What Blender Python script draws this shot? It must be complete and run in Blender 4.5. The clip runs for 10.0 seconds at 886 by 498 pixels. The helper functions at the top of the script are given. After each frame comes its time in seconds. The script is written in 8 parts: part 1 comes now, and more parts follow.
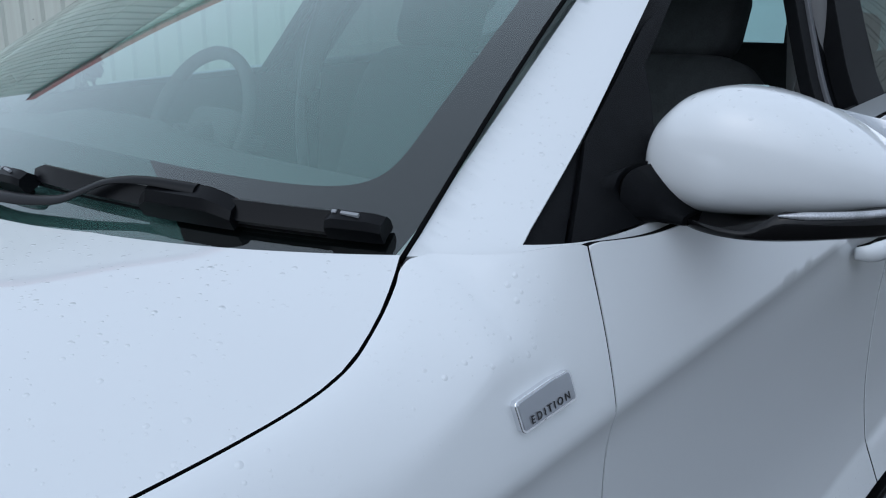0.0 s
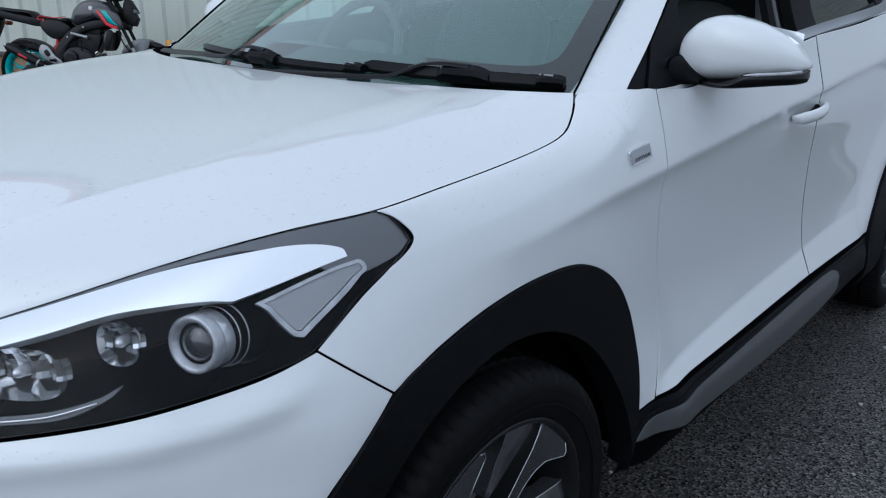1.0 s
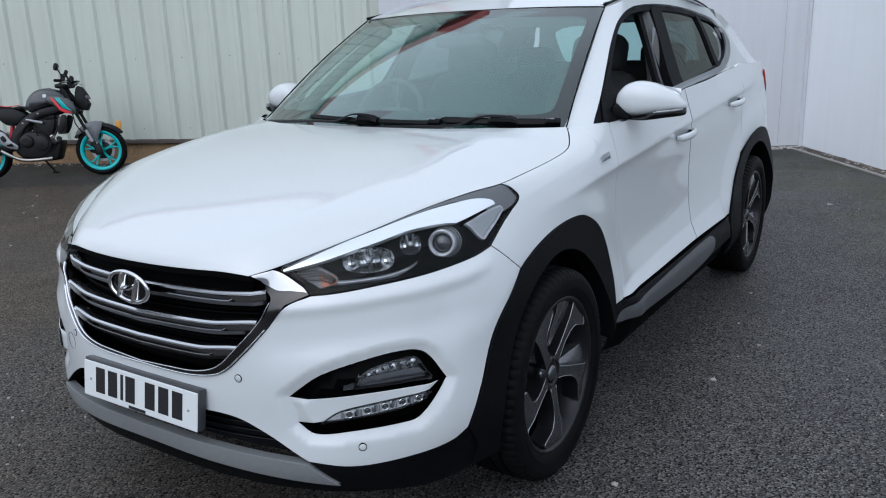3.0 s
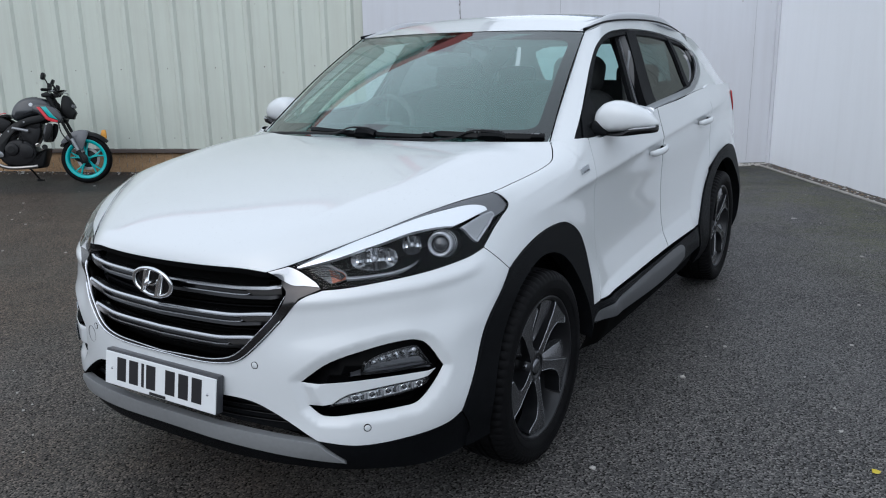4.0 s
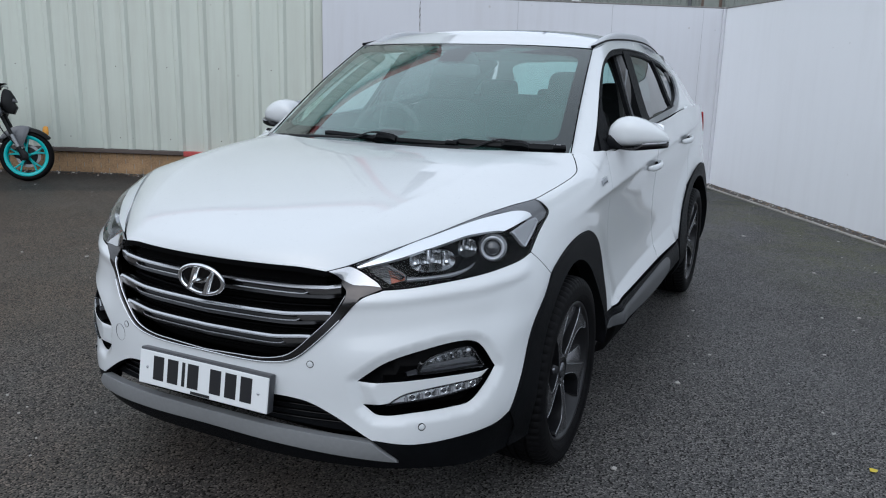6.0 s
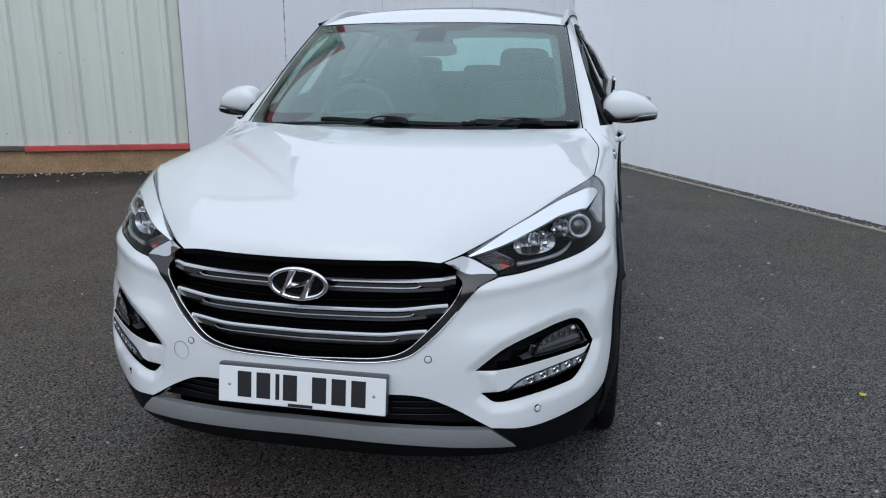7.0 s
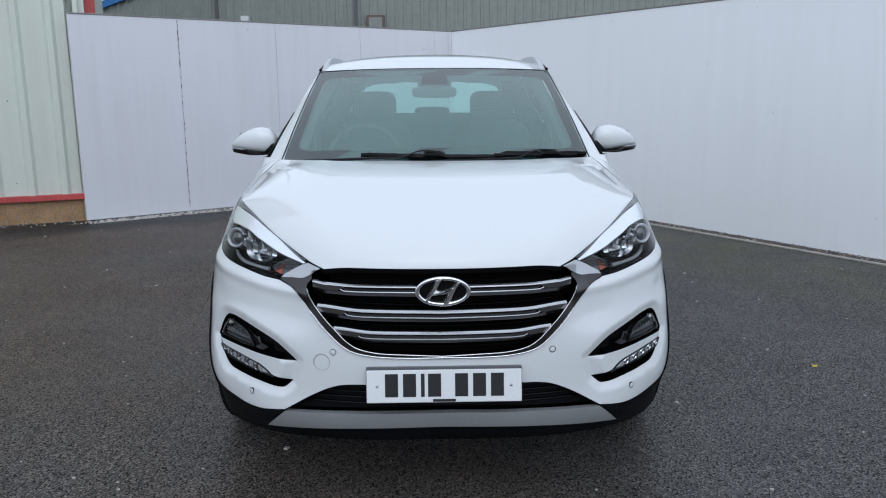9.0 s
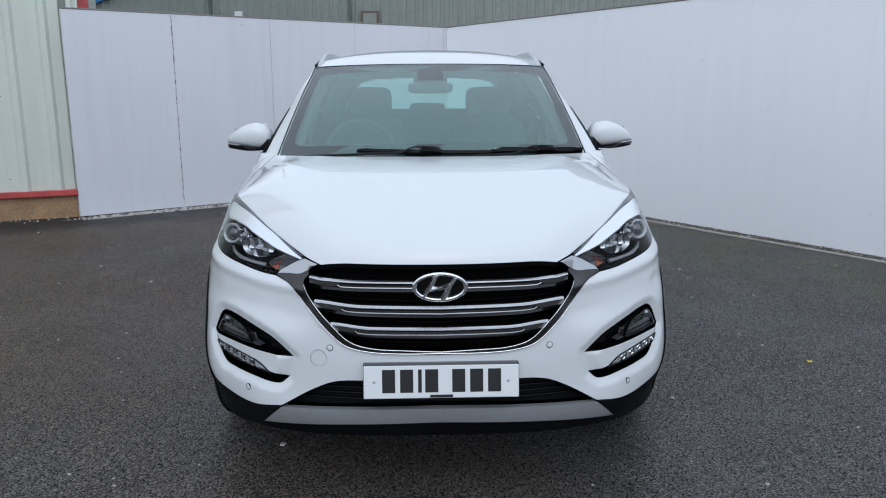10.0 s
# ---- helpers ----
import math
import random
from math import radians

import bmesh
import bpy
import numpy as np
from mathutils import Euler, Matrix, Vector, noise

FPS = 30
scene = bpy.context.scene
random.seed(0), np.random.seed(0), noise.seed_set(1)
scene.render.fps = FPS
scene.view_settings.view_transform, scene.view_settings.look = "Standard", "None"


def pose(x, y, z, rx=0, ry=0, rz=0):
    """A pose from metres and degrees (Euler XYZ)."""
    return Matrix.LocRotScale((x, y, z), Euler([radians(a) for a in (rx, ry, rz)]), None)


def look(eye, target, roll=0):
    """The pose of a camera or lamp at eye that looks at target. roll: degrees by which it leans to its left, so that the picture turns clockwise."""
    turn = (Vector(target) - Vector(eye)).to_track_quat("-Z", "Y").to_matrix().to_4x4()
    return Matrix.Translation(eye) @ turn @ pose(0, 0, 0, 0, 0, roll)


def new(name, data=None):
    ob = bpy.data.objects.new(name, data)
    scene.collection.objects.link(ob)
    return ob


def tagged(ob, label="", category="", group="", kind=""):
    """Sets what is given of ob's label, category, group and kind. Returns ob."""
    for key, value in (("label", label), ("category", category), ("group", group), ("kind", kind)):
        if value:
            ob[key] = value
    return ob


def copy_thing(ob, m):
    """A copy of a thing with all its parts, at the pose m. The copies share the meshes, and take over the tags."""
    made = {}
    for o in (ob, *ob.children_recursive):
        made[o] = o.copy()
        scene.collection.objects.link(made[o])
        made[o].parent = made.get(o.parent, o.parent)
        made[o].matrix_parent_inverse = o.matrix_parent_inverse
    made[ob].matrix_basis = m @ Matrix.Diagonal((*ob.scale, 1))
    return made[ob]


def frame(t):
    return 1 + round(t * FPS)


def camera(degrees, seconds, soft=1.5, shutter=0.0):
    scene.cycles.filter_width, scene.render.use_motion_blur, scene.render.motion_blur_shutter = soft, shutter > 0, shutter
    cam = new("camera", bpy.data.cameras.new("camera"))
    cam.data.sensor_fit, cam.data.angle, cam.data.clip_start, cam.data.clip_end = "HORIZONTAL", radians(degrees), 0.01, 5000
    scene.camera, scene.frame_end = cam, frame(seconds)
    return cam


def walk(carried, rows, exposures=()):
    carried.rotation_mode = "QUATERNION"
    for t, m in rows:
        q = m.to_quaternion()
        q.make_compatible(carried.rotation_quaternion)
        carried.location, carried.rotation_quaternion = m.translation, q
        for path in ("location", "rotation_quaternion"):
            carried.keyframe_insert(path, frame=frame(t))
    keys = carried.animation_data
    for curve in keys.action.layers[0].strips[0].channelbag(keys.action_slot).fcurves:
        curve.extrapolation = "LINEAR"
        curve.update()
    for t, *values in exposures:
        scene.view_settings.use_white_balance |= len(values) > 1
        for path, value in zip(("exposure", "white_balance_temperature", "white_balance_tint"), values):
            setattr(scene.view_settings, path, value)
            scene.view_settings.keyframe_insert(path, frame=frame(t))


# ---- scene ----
cam = camera(59.3, 10.0, 1.1)
PATH = [
    (0, (1.209, -0.018, 1.296), (-0.115, 1.379, 0.752), 0.7),
    (0.5, (1.378, -0.454, 1.306), (0.05, 0.893, 0.657), 1.6),
    (1, (1.571, -0.862, 1.316), (0.301, 0.535, 0.656), 0.4),
    (1.5, (1.729, -1.256, 1.355), (0.51, 0.194, 0.713), -0.1),
    (2, (1.757, -1.669, 1.364), (0.589, -0.158, 0.769), -0.4),
    (2.5, (1.829, -1.889, 1.384), (0.701, -0.33, 0.84), -1.3),
    (3, (1.908, -2.117, 1.412), (0.826, -0.515, 0.899), -2.2),
    (4.5, (1.989, -2.374, 1.44), (0.968, -0.72, 0.968), -0.8),
    (5, (1.992, -2.381, 1.442), (0.964, -0.73, 0.976), -0.3),
    (5.2, (1.985, -2.391, 1.44), (0.964, -0.735, 0.978), 0.1),
    (6.3, (1.456, -2.691, 1.419), (0.713, -0.893, 0.957), 1.1),
    (6.5, (1.309, -2.743, 1.427), (0.657, -0.917, 0.937), 0.5),
    (7, (0.847, -2.854, 1.436), (0.44, -0.962, 0.93), 0.1),
    (7.5, (0.384, -3.006, 1.424), (0.172, -1.074, 0.955), -1.7),
    (8, (0.142, -3.208, 1.417), (0.039, -1.253, 1.009), -2.0),
    (8.5, (0.015, -3.334, 1.417), (-0.01, -1.373, 1.025), -0.9),
    (9, (-0.025, -3.336, 1.421), (-0.003, -1.376, 1.024), -0.4),
    (9.5, (-0.033, -3.337, 1.423), (0.006, -1.378, 1.023), -0.1),
    (10, (-0.035, -3.334, 1.418), (0.002, -1.376, 1.012), -0.3),
]
EXPOSURES = [(0.0, -0.10, 5500, 10), (0.5, -0.14, 5480, 10), (1.5, 0.0, 5450, 10), (2.5, 0.09, 5600, 10), (4.5, 0.13, 5850, 10), (6.5, 0.08, 5800, 10), (10.0, 0.08, 5680, 10)]
walk(cam, [(t, look(eye, target, roll)) for t, eye, target, roll in PATH], EXPOSURES)

# ---- light: bright overcast sky, sun hidden in thick cloud ----
world = bpy.data.worlds.new("overcast_sky")
scene.world = world
world.use_nodes = True
wn, wl = world.node_tree.nodes, world.node_tree.links
sky = wn.new("ShaderNodeTexSky")
sky.sky_type, sky.sun_disc = "NISHITA", False
sky.sun_elevation, sky.sun_rotation = radians(42), radians(180)
sky.air_density, sky.dust_density, sky.ozone_density = 1.0, 4.0, 1.0
grey = wn.new("ShaderNodeHueSaturation")
grey.inputs["Saturation"].default_value = 0.75
wl.new(sky.outputs[0], grey.inputs["Color"])
cloud = wn.new("ShaderNodeMix")
cloud.data_type = "RGBA"
cloud.inputs["Factor"].default_value = 0.75
# thin bright cloud, nearly even all round
where = wn.new("ShaderNodeTexCoord")
axes = wn.new("ShaderNodeSeparateXYZ")
wl.new(where.outputs["Generated"], axes.inputs[0])
rise = wn.new("ShaderNodeMapRange")
rise.inputs["From Min"].default_value, rise.inputs["From Max"].default_value = 0.0, 1.0
rise.inputs["To Min"].default_value, rise.inputs["To Max"].default_value = 0.0, 1.0
wl.new(axes.outputs[2], rise.inputs["Value"])
tone = wn.new("ShaderNodeMix")
tone.data_type = "RGBA"
tone.inputs["A"].default_value, tone.inputs["B"].default_value = (7.3, 7.45, 7.5, 1), (6.5, 6.7, 6.8, 1)
wl.new(rise.outputs[0], tone.inputs["Factor"])
wl.new(tone.outputs["Result"], cloud.inputs["B"])
wl.new(grey.outputs[0], cloud.inputs["A"])
wl.new(cloud.outputs["Result"], wn["Background"].inputs[0])
wn["Background"].inputs[1].default_value = 0.15
sun_data = bpy.data.lights.new("sun", "SUN")
sun_data.energy, sun_data.angle, sun_data.color = 0.4, radians(70), (0.93, 0.97, 1.0)
sun = new("sun", sun_data)
sun.matrix_world = look((1.5, -10, 9), (0, 0, 0))

# ---- mesh tools ----
from mathutils.geometry import delaunay_2d_cdt


def part(name, verts, faces, material, parent=None, label="", smooth=True, normals=None, sharp=None):
    """One mesh object under a thing or a part."""
    me = bpy.data.meshes.new(name)
    me.from_pydata([tuple(map(float, v)) for v in verts], [], [tuple(map(int, f)) for f in faces])
    if smooth:
        me.polygons.foreach_set("use_smooth", [True] * len(me.polygons))
    if sharp:
        me.set_sharp_from_angle(angle=radians(sharp))
    if normals is not None:
        me.normals_split_custom_set_from_vertices([tuple(map(float, n)) for n in normals])
    me.materials.append(material)
    ob = new(name, me)
    if parent is not None:
        ob.parent = parent
    if label:
        tagged(ob, label)
    return ob


def from_bm(name, bm, material, parent=None, label="", smooth=True, sharp=35):
    me = bpy.data.meshes.new(name)
    bm.to_mesh(me)
    bm.free()
    if smooth:
        me.polygons.foreach_set("use_smooth", [True] * len(me.polygons))
        me.set_sharp_from_angle(angle=radians(sharp))
    me.materials.append(material)
    ob = new(name, me)
    if parent is not None:
        ob.parent = parent
    if label:
        tagged(ob, label)
    return ob


def mirrored(ob, parent=None):
    """The same part on the other side of the car."""
    me = ob.data
    n = len(me.vertices)
    co = np.empty(n * 3)
    me.vertices.foreach_get("co", co)
    co = co.reshape(-1, 3)
    M = np.array(ob.matrix_local)
    co = co @ M[:3, :3].T + M[:3, 3]
    co[:, 0] *= -1
    faces = [tuple(reversed(p.vertices[:])) for p in me.polygons]
    nm = bpy.data.meshes.new(me.name)
    nm.from_pydata(co.tolist(), [], faces)
    nm.polygons.foreach_set("use_smooth", [p.use_smooth for p in me.polygons])
    for one in me.materials:
        nm.materials.append(one)
    nm.polygons.foreach_set("material_index", [p.material_index for p in me.polygons])
    if me.has_custom_normals:
        nor = np.zeros((n, 3))
        for lp, cn in zip(me.loops, me.corner_normals):
            nor[lp.vertex_index] = cn.vector
        nor[:, 0] *= -1
        nm.normals_split_custom_set_from_vertices(nor.tolist())
    else:
        nm.set_sharp_from_angle(angle=radians(35))
    other = new(ob.name.split(".")[0], nm)
    other.parent = parent if parent is not None else ob.parent
    if "label" in ob:
        tagged(other, ob["label"])
    return other


def grid(V, close_u=False, close_v=False):
    """Vertices and faces of a grid of points V[i][j]."""
    V = np.asarray(V, float)
    n, m = V.shape[:2]
    faces = []
    for i in range(n if close_u else n - 1):
        for j in range(m if close_v else m - 1):
            a, b = i * m + j, i * m + (j + 1) % m
            c, d = ((i + 1) % n) * m + (j + 1) % m, ((i + 1) % n) * m + j
            faces.append((a, b, c, d))
    return V.reshape(-1, 3), faces


def capped(V):
    """A closed sweep: rings V[i] of points, with both ends filled."""
    v, f = grid(V, close_v=True)
    n, m = len(V), len(V[0])
    f.append(tuple(range(m - 1, -1, -1)))
    f.append(tuple((n - 1) * m + j for j in range(m)))
    return v, f


def revolve(profile, n=48, closed=False):
    """(radius, along) points turned round the x axis."""
    a = np.linspace(0, 2 * np.pi, n, endpoint=False)
    V = [[(h, r * np.cos(t), r * np.sin(t)) for r, h in profile] for t in a]
    return grid(V, close_u=True, close_v=closed)


def smooth_line(points, closed=False, n=8, sharp=()):
    """Catmull-Rom line through the points; sharp: indices of corners."""
    p = np.asarray(points, float)
    k = len(p)
    out = []
    for i in range(k if closed else k - 1):
        b, c = p[i], p[(i + 1) % k]
        a = p[i - 1] if (i > 0 or closed) else 2 * b - c
        d = p[(i + 2) % k] if (i + 2 < k or closed) else 2 * c - b
        L = np.linalg.norm(c - b) + 1e-9
        ta = (c - a) / (np.linalg.norm(b - a) + L) * L
        tb = (d - b) / (np.linalg.norm(d - c) + L) * L
        if i in sharp:
            ta = c - b
        if (i + 1) % k in sharp:
            tb = c - b
        for t in np.arange(n) / n:
            h = ((1 + 2 * t) * (1 - t) ** 2, t * (1 - t) ** 2, t * t * (3 - 2 * t), t * t * (t - 1))
            out.append(h[0] * b + h[1] * ta + h[2] * c + h[3] * tb)
    if not closed:
        out.append(p[-1])
    return np.array(out)


def tube(points, radius, n=8, flat=1.0, up=(0, 0, 1)):
    """A round (or flattened) bar along the points; radius may be a list."""
    p = np.asarray(points, float)
    r = np.broadcast_to(np.asarray(radius, float), (len(p),))
    rings = []
    for i in range(len(p)):
        t = p[min(i + 1, len(p) - 1)] - p[max(i - 1, 0)]
        t = t / (np.linalg.norm(t) + 1e-12)
        side = np.cross(t, up)
        if np.linalg.norm(side) < 1e-3:
            side = np.cross(t, (0, 1, 0.01))
        side /= np.linalg.norm(side)
        top = np.cross(side, t)
        rings.append([p[i] + r[i] * (np.cos(a) * side + np.sin(a) * top * flat) for a in np.linspace(0, 2 * np.pi, n, endpoint=False)])
    return capped(rings)


def box(x0, x1, y0, y1, z0, z1, bevel=0.0, segments=2):
    bm = bmesh.new()
    bmesh.ops.create_cube(bm, size=1, matrix=Matrix.Translation(((x0 + x1) / 2, (y0 + y1) / 2, (z0 + z1) / 2)) @ Matrix.Diagonal((x1 - x0, y1 - y0, z1 - z0, 1)))
    if bevel:
        bmesh.ops.bevel(bm, geom=bm.edges[:], offset=bevel, segments=segments, affect="EDGES", profile=0.6)
    return bm


def joined(*meshes):
    """Several (verts, faces) as one."""
    v, f, k = [], [], 0
    for a, b in meshes:
        v.extend(np.asarray(a, float).tolist())
        f.extend([tuple(i + k for i in face) for face in b])
        k = len(v)
    return v, f


def inside(q, loop):
    """Which of the points q lie in the closed loop."""
    q, a = np.asarray(q), np.asarray(loop)
    b = np.roll(a, -1, 0)
    hit = np.zeros(len(q), bool)
    for (x0, y0), (x1, y1) in zip(a, b):
        if y0 != y1:
            hit ^= ((y0 > q[:, 1]) != (y1 > q[:, 1])) & (q[:, 0] < (x1 - x0) * (q[:, 1] - y0) / (y1 - y0) + x0)
    return hit


def evenly(loop, step):
    """A closed loop with points no farther apart than step; corners stay."""
    out = []
    for a, b in zip(loop, np.roll(loop, -1, 0)):
        k = max(1, int(np.ceil(np.linalg.norm(b - a) / step)))
        out.extend(a + (b - a) * t for t in np.arange(k) / k)
    return np.array(out)


def shrink(loop, d):
    a = np.asarray(loop, float)
    area = np.sum(a[:, 0] * np.roll(a[:, 1], -1) - a[:, 1] * np.roll(a[:, 0], -1))
    e = np.roll(a, -1, 0) - a
    n = np.stack([-e[:, 1], e[:, 0]], 1) * np.sign(area)
    n /= np.linalg.norm(n, axis=1, keepdims=True) + 1e-12
    m = n + np.roll(n, 1, 0)
    m /= np.maximum(np.sum(m * m, 1, keepdims=True) / 2, 0.35)
    return a + m * d


def panel(name, loop, surf, material, parent, holes=(), step=0.03, gap=0.002, depth=0.014, off=0.0, label="", whole=None, other=True, hole_depth=None, rows=(), gap_shade=None):
    """A sheet with folded edges, cut to loop (in surf's two coordinates). whole: the first coordinate of the middle line, for a
    sheet that spans both sides; other: make its twin on the other side."""
    loops = [np.asarray(loop, float)] + [np.asarray(h, float) for h in holes]
    loops = [shrink(q, gap if i == 0 else -gap) for i, q in enumerate(loops)]
    if whole is not None:
        for q in loops:
            q[np.abs(q[:, 0] - whole) < 0.012, 0] = whole
    loops = [evenly(q, step * 0.7) for q in loops]
    lo, hi = loops[0].min(0), loops[0].max(0)
    gx, gy = np.meshgrid(np.arange(lo[0] + step / 2, hi[0], step), np.arange(lo[1] + step / 2, hi[1], step), indexing="ij")
    gx[:, 1::2] += step / 2
    q = np.stack([gx.ravel(), gy.ravel()], 1)
    keep = inside(q, loops[0])
    for h in loops[1:]:
        keep &= ~inside(q, h)
    edge = np.concatenate(loops)
    q = q[keep]
    # rows of points along creases, so that the sheet folds cleanly there
    for line in rows:
        near_line = np.array([np.min(np.sum((line - p) ** 2, 1)) for p in q]) < 0.007 ** 2 if len(q) else None
        q = q[~near_line]
        ok = inside(line, loops[0])
        for h in loops[1:]:
            ok &= ~inside(line, h)
        line = line[ok]
        if len(line):
            line = line[np.array([np.min(np.sum((edge - p) ** 2, 1)) for p in line]) > 0.004 ** 2]
            q = np.concatenate([q, line])
    if len(q):
        far = np.array([np.min(np.sum((edge - p) ** 2, 1)) for p in q]) > (step * 0.45) ** 2
        q = q[far]
    pts, edges = [], []
    for l in loops:
        k = len(pts)
        pts.extend(l.tolist())
        edges.extend((k + i, k + (i + 1) % len(l)) for i in range(len(l)))
    pts.extend(q.tolist())
    v2, _, tris, *_ = delaunay_2d_cdt([Vector(p) for p in pts], edges, [], 0, 1e-6)
    v2 = np.array([tuple(p) for p in v2])
    tris = np.array([t for t in tris if len(t) == 3])
    c = v2[tris].mean(1)
    keep = inside(c, loops[0])
    for h in loops[1:]:
        keep &= ~inside(c, h)
    tris = tris[keep]

    def lifted(uv):
        u, v = uv[:, 0], uv[:, 1]
        p = surf(u, v)
        e = 0.003
        n = np.cross(surf(u + e, v) - surf(u - e, v), surf(u, v + e) - surf(u, v - e))
        n /= np.linalg.norm(n, axis=1, keepdims=True) + 1e-12
        if whole is not None:
            mid = np.abs(u - whole) < 1e-6
            p[mid, 0] = 0
            n[mid, 0] = 0
            n /= np.linalg.norm(n, axis=1, keepdims=True) + 1e-12
        return p + n * off, n

    V, N = lifted(v2)
    F = tris.tolist()
    deep = set()
    V, N = V.tolist(), N.tolist()
    for i, l in enumerate(loops):
        p, n = lifted(l)
        t = np.roll(p, -1, 0) - np.roll(p, 1, 0)
        area = np.sum(l[:, 0] * np.roll(l[:, 1], -1) - l[:, 1] * np.roll(l[:, 0], -1))
        out = np.cross(t, n) * (1 if area > 0 else -1) * (1 if i == 0 else -1)
        out /= np.linalg.norm(out, axis=1, keepdims=True) + 1e-12
        k, m = len(V), len(p)
        V.extend(p.tolist()), N.extend(((n + out * 0.9) / 1.35).tolist())
        V.extend((p - n * 0.0016 + out * 0.0006).tolist()), N.extend(out.tolist())
        V.extend((p - n * (depth if i == 0 or hole_depth is None else hole_depth)).tolist()), N.extend(out.tolist())
        flip = (area > 0) == (i == 0)
        for a in range(m):
            b = (a + 1) % m
            if whole is not None and abs(l[a, 0] - whole) < 1e-6 and abs(l[b, 0] - whole) < 1e-6:
                continue
            for r in (0, m):
                f = (k + r + a, k + r + m + a, k + r + m + b, k + r + b)
                if r:
                    deep.add(len(F))
                F.append(f if flip else f[::-1])
    V, N = np.array(V), np.array(N)
    if whole is not None:
        k = len(V)
        deep |= {i + len(F) for i in deep}
        F = F + [tuple(i + k for i in reversed(f)) for f in F]
        V, N = np.concatenate([V, V * (-1, 1, 1)]), np.concatenate([N, N * (-1, 1, 1)])
    # faces must agree with the given normals
    fixed = []
    for f in F:
        a, b, c3 = V[f[0]], V[f[1]], V[f[2]]
        fixed.append(f if np.dot(np.cross(b - a, c3 - a), N[f[0]] + N[f[1]] + N[f[2]]) >= 0 else tuple(reversed(f)))
    ob = part(name, V, fixed, material, parent, label, normals=N)
    # folded edges can take a second colour that paints the shade in gaps
    if gap_shade is not None:
        ob.data.materials.append(gap_shade)
        ob.data.polygons.foreach_set("material_index", [1 if i in deep else 0 for i in range(len(fixed))])
    if whole is None and other:
        mirrored(ob)
    return ob


def walls(name, loop, surf, d0, d1, material, parent, label="", flip=False):
    """The inner sides of a recess, following loop from depth d0 to d1 below surf."""
    l = evenly(np.asarray(loop, float), 0.01)
    u, v = l[:, 0], l[:, 1]
    p = surf(u, v)
    e = 0.003
    n = np.cross(surf(u + e, v) - surf(u - e, v), surf(u, v + e) - surf(u, v - e))
    n /= np.linalg.norm(n, axis=1, keepdims=True) + 1e-12
    vv, ff = grid(np.stack([p - n * d0, p - n * d1], 1), close_u=True)
    ob = part(name, vv, [q[::-1] for q in ff] if flip else ff, material, parent, label)
    mirrored(ob)
    return ob


class Spline:
    """Natural cubic spline; y may have several columns."""

    def __init__(self, x, y):
        self.x, self.y = np.asarray(x, float), np.asarray(y, float)
        n, h = len(self.x), np.diff(self.x)
        A, r = np.eye(n), np.zeros_like(self.y)
        for i in range(1, n - 1):
            A[i, i - 1], A[i, i], A[i, i + 1] = h[i - 1], 2 * (h[i - 1] + h[i]), h[i]
            r[i] = 6 * ((self.y[i + 1] - self.y[i]) / h[i] - (self.y[i] - self.y[i - 1]) / h[i - 1])
        self.m = np.linalg.solve(A, r)

    def __call__(self, t):
        t = np.asarray(t, float)
        tc = np.clip(t, self.x[0], self.x[-1])
        i = np.clip(np.searchsorted(self.x, tc) - 1, 0, len(self.x) - 2)
        h = self.x[i + 1] - self.x[i]
        a, b = (self.x[i + 1] - tc) / h, (tc - self.x[i]) / h
        if self.y.ndim > 1:
            a, b, h = a[..., None], b[..., None], h[..., None]
        return a * self.y[i] + b * self.y[i + 1] + ((a ** 3 - a) * self.m[i] + (b ** 3 - b) * self.m[i + 1]) * h * h / 6


def ease(a, b, t):
    u = np.clip((t - a) / (b - a), 0, 1)
    return u * u * (3 - 2 * u)

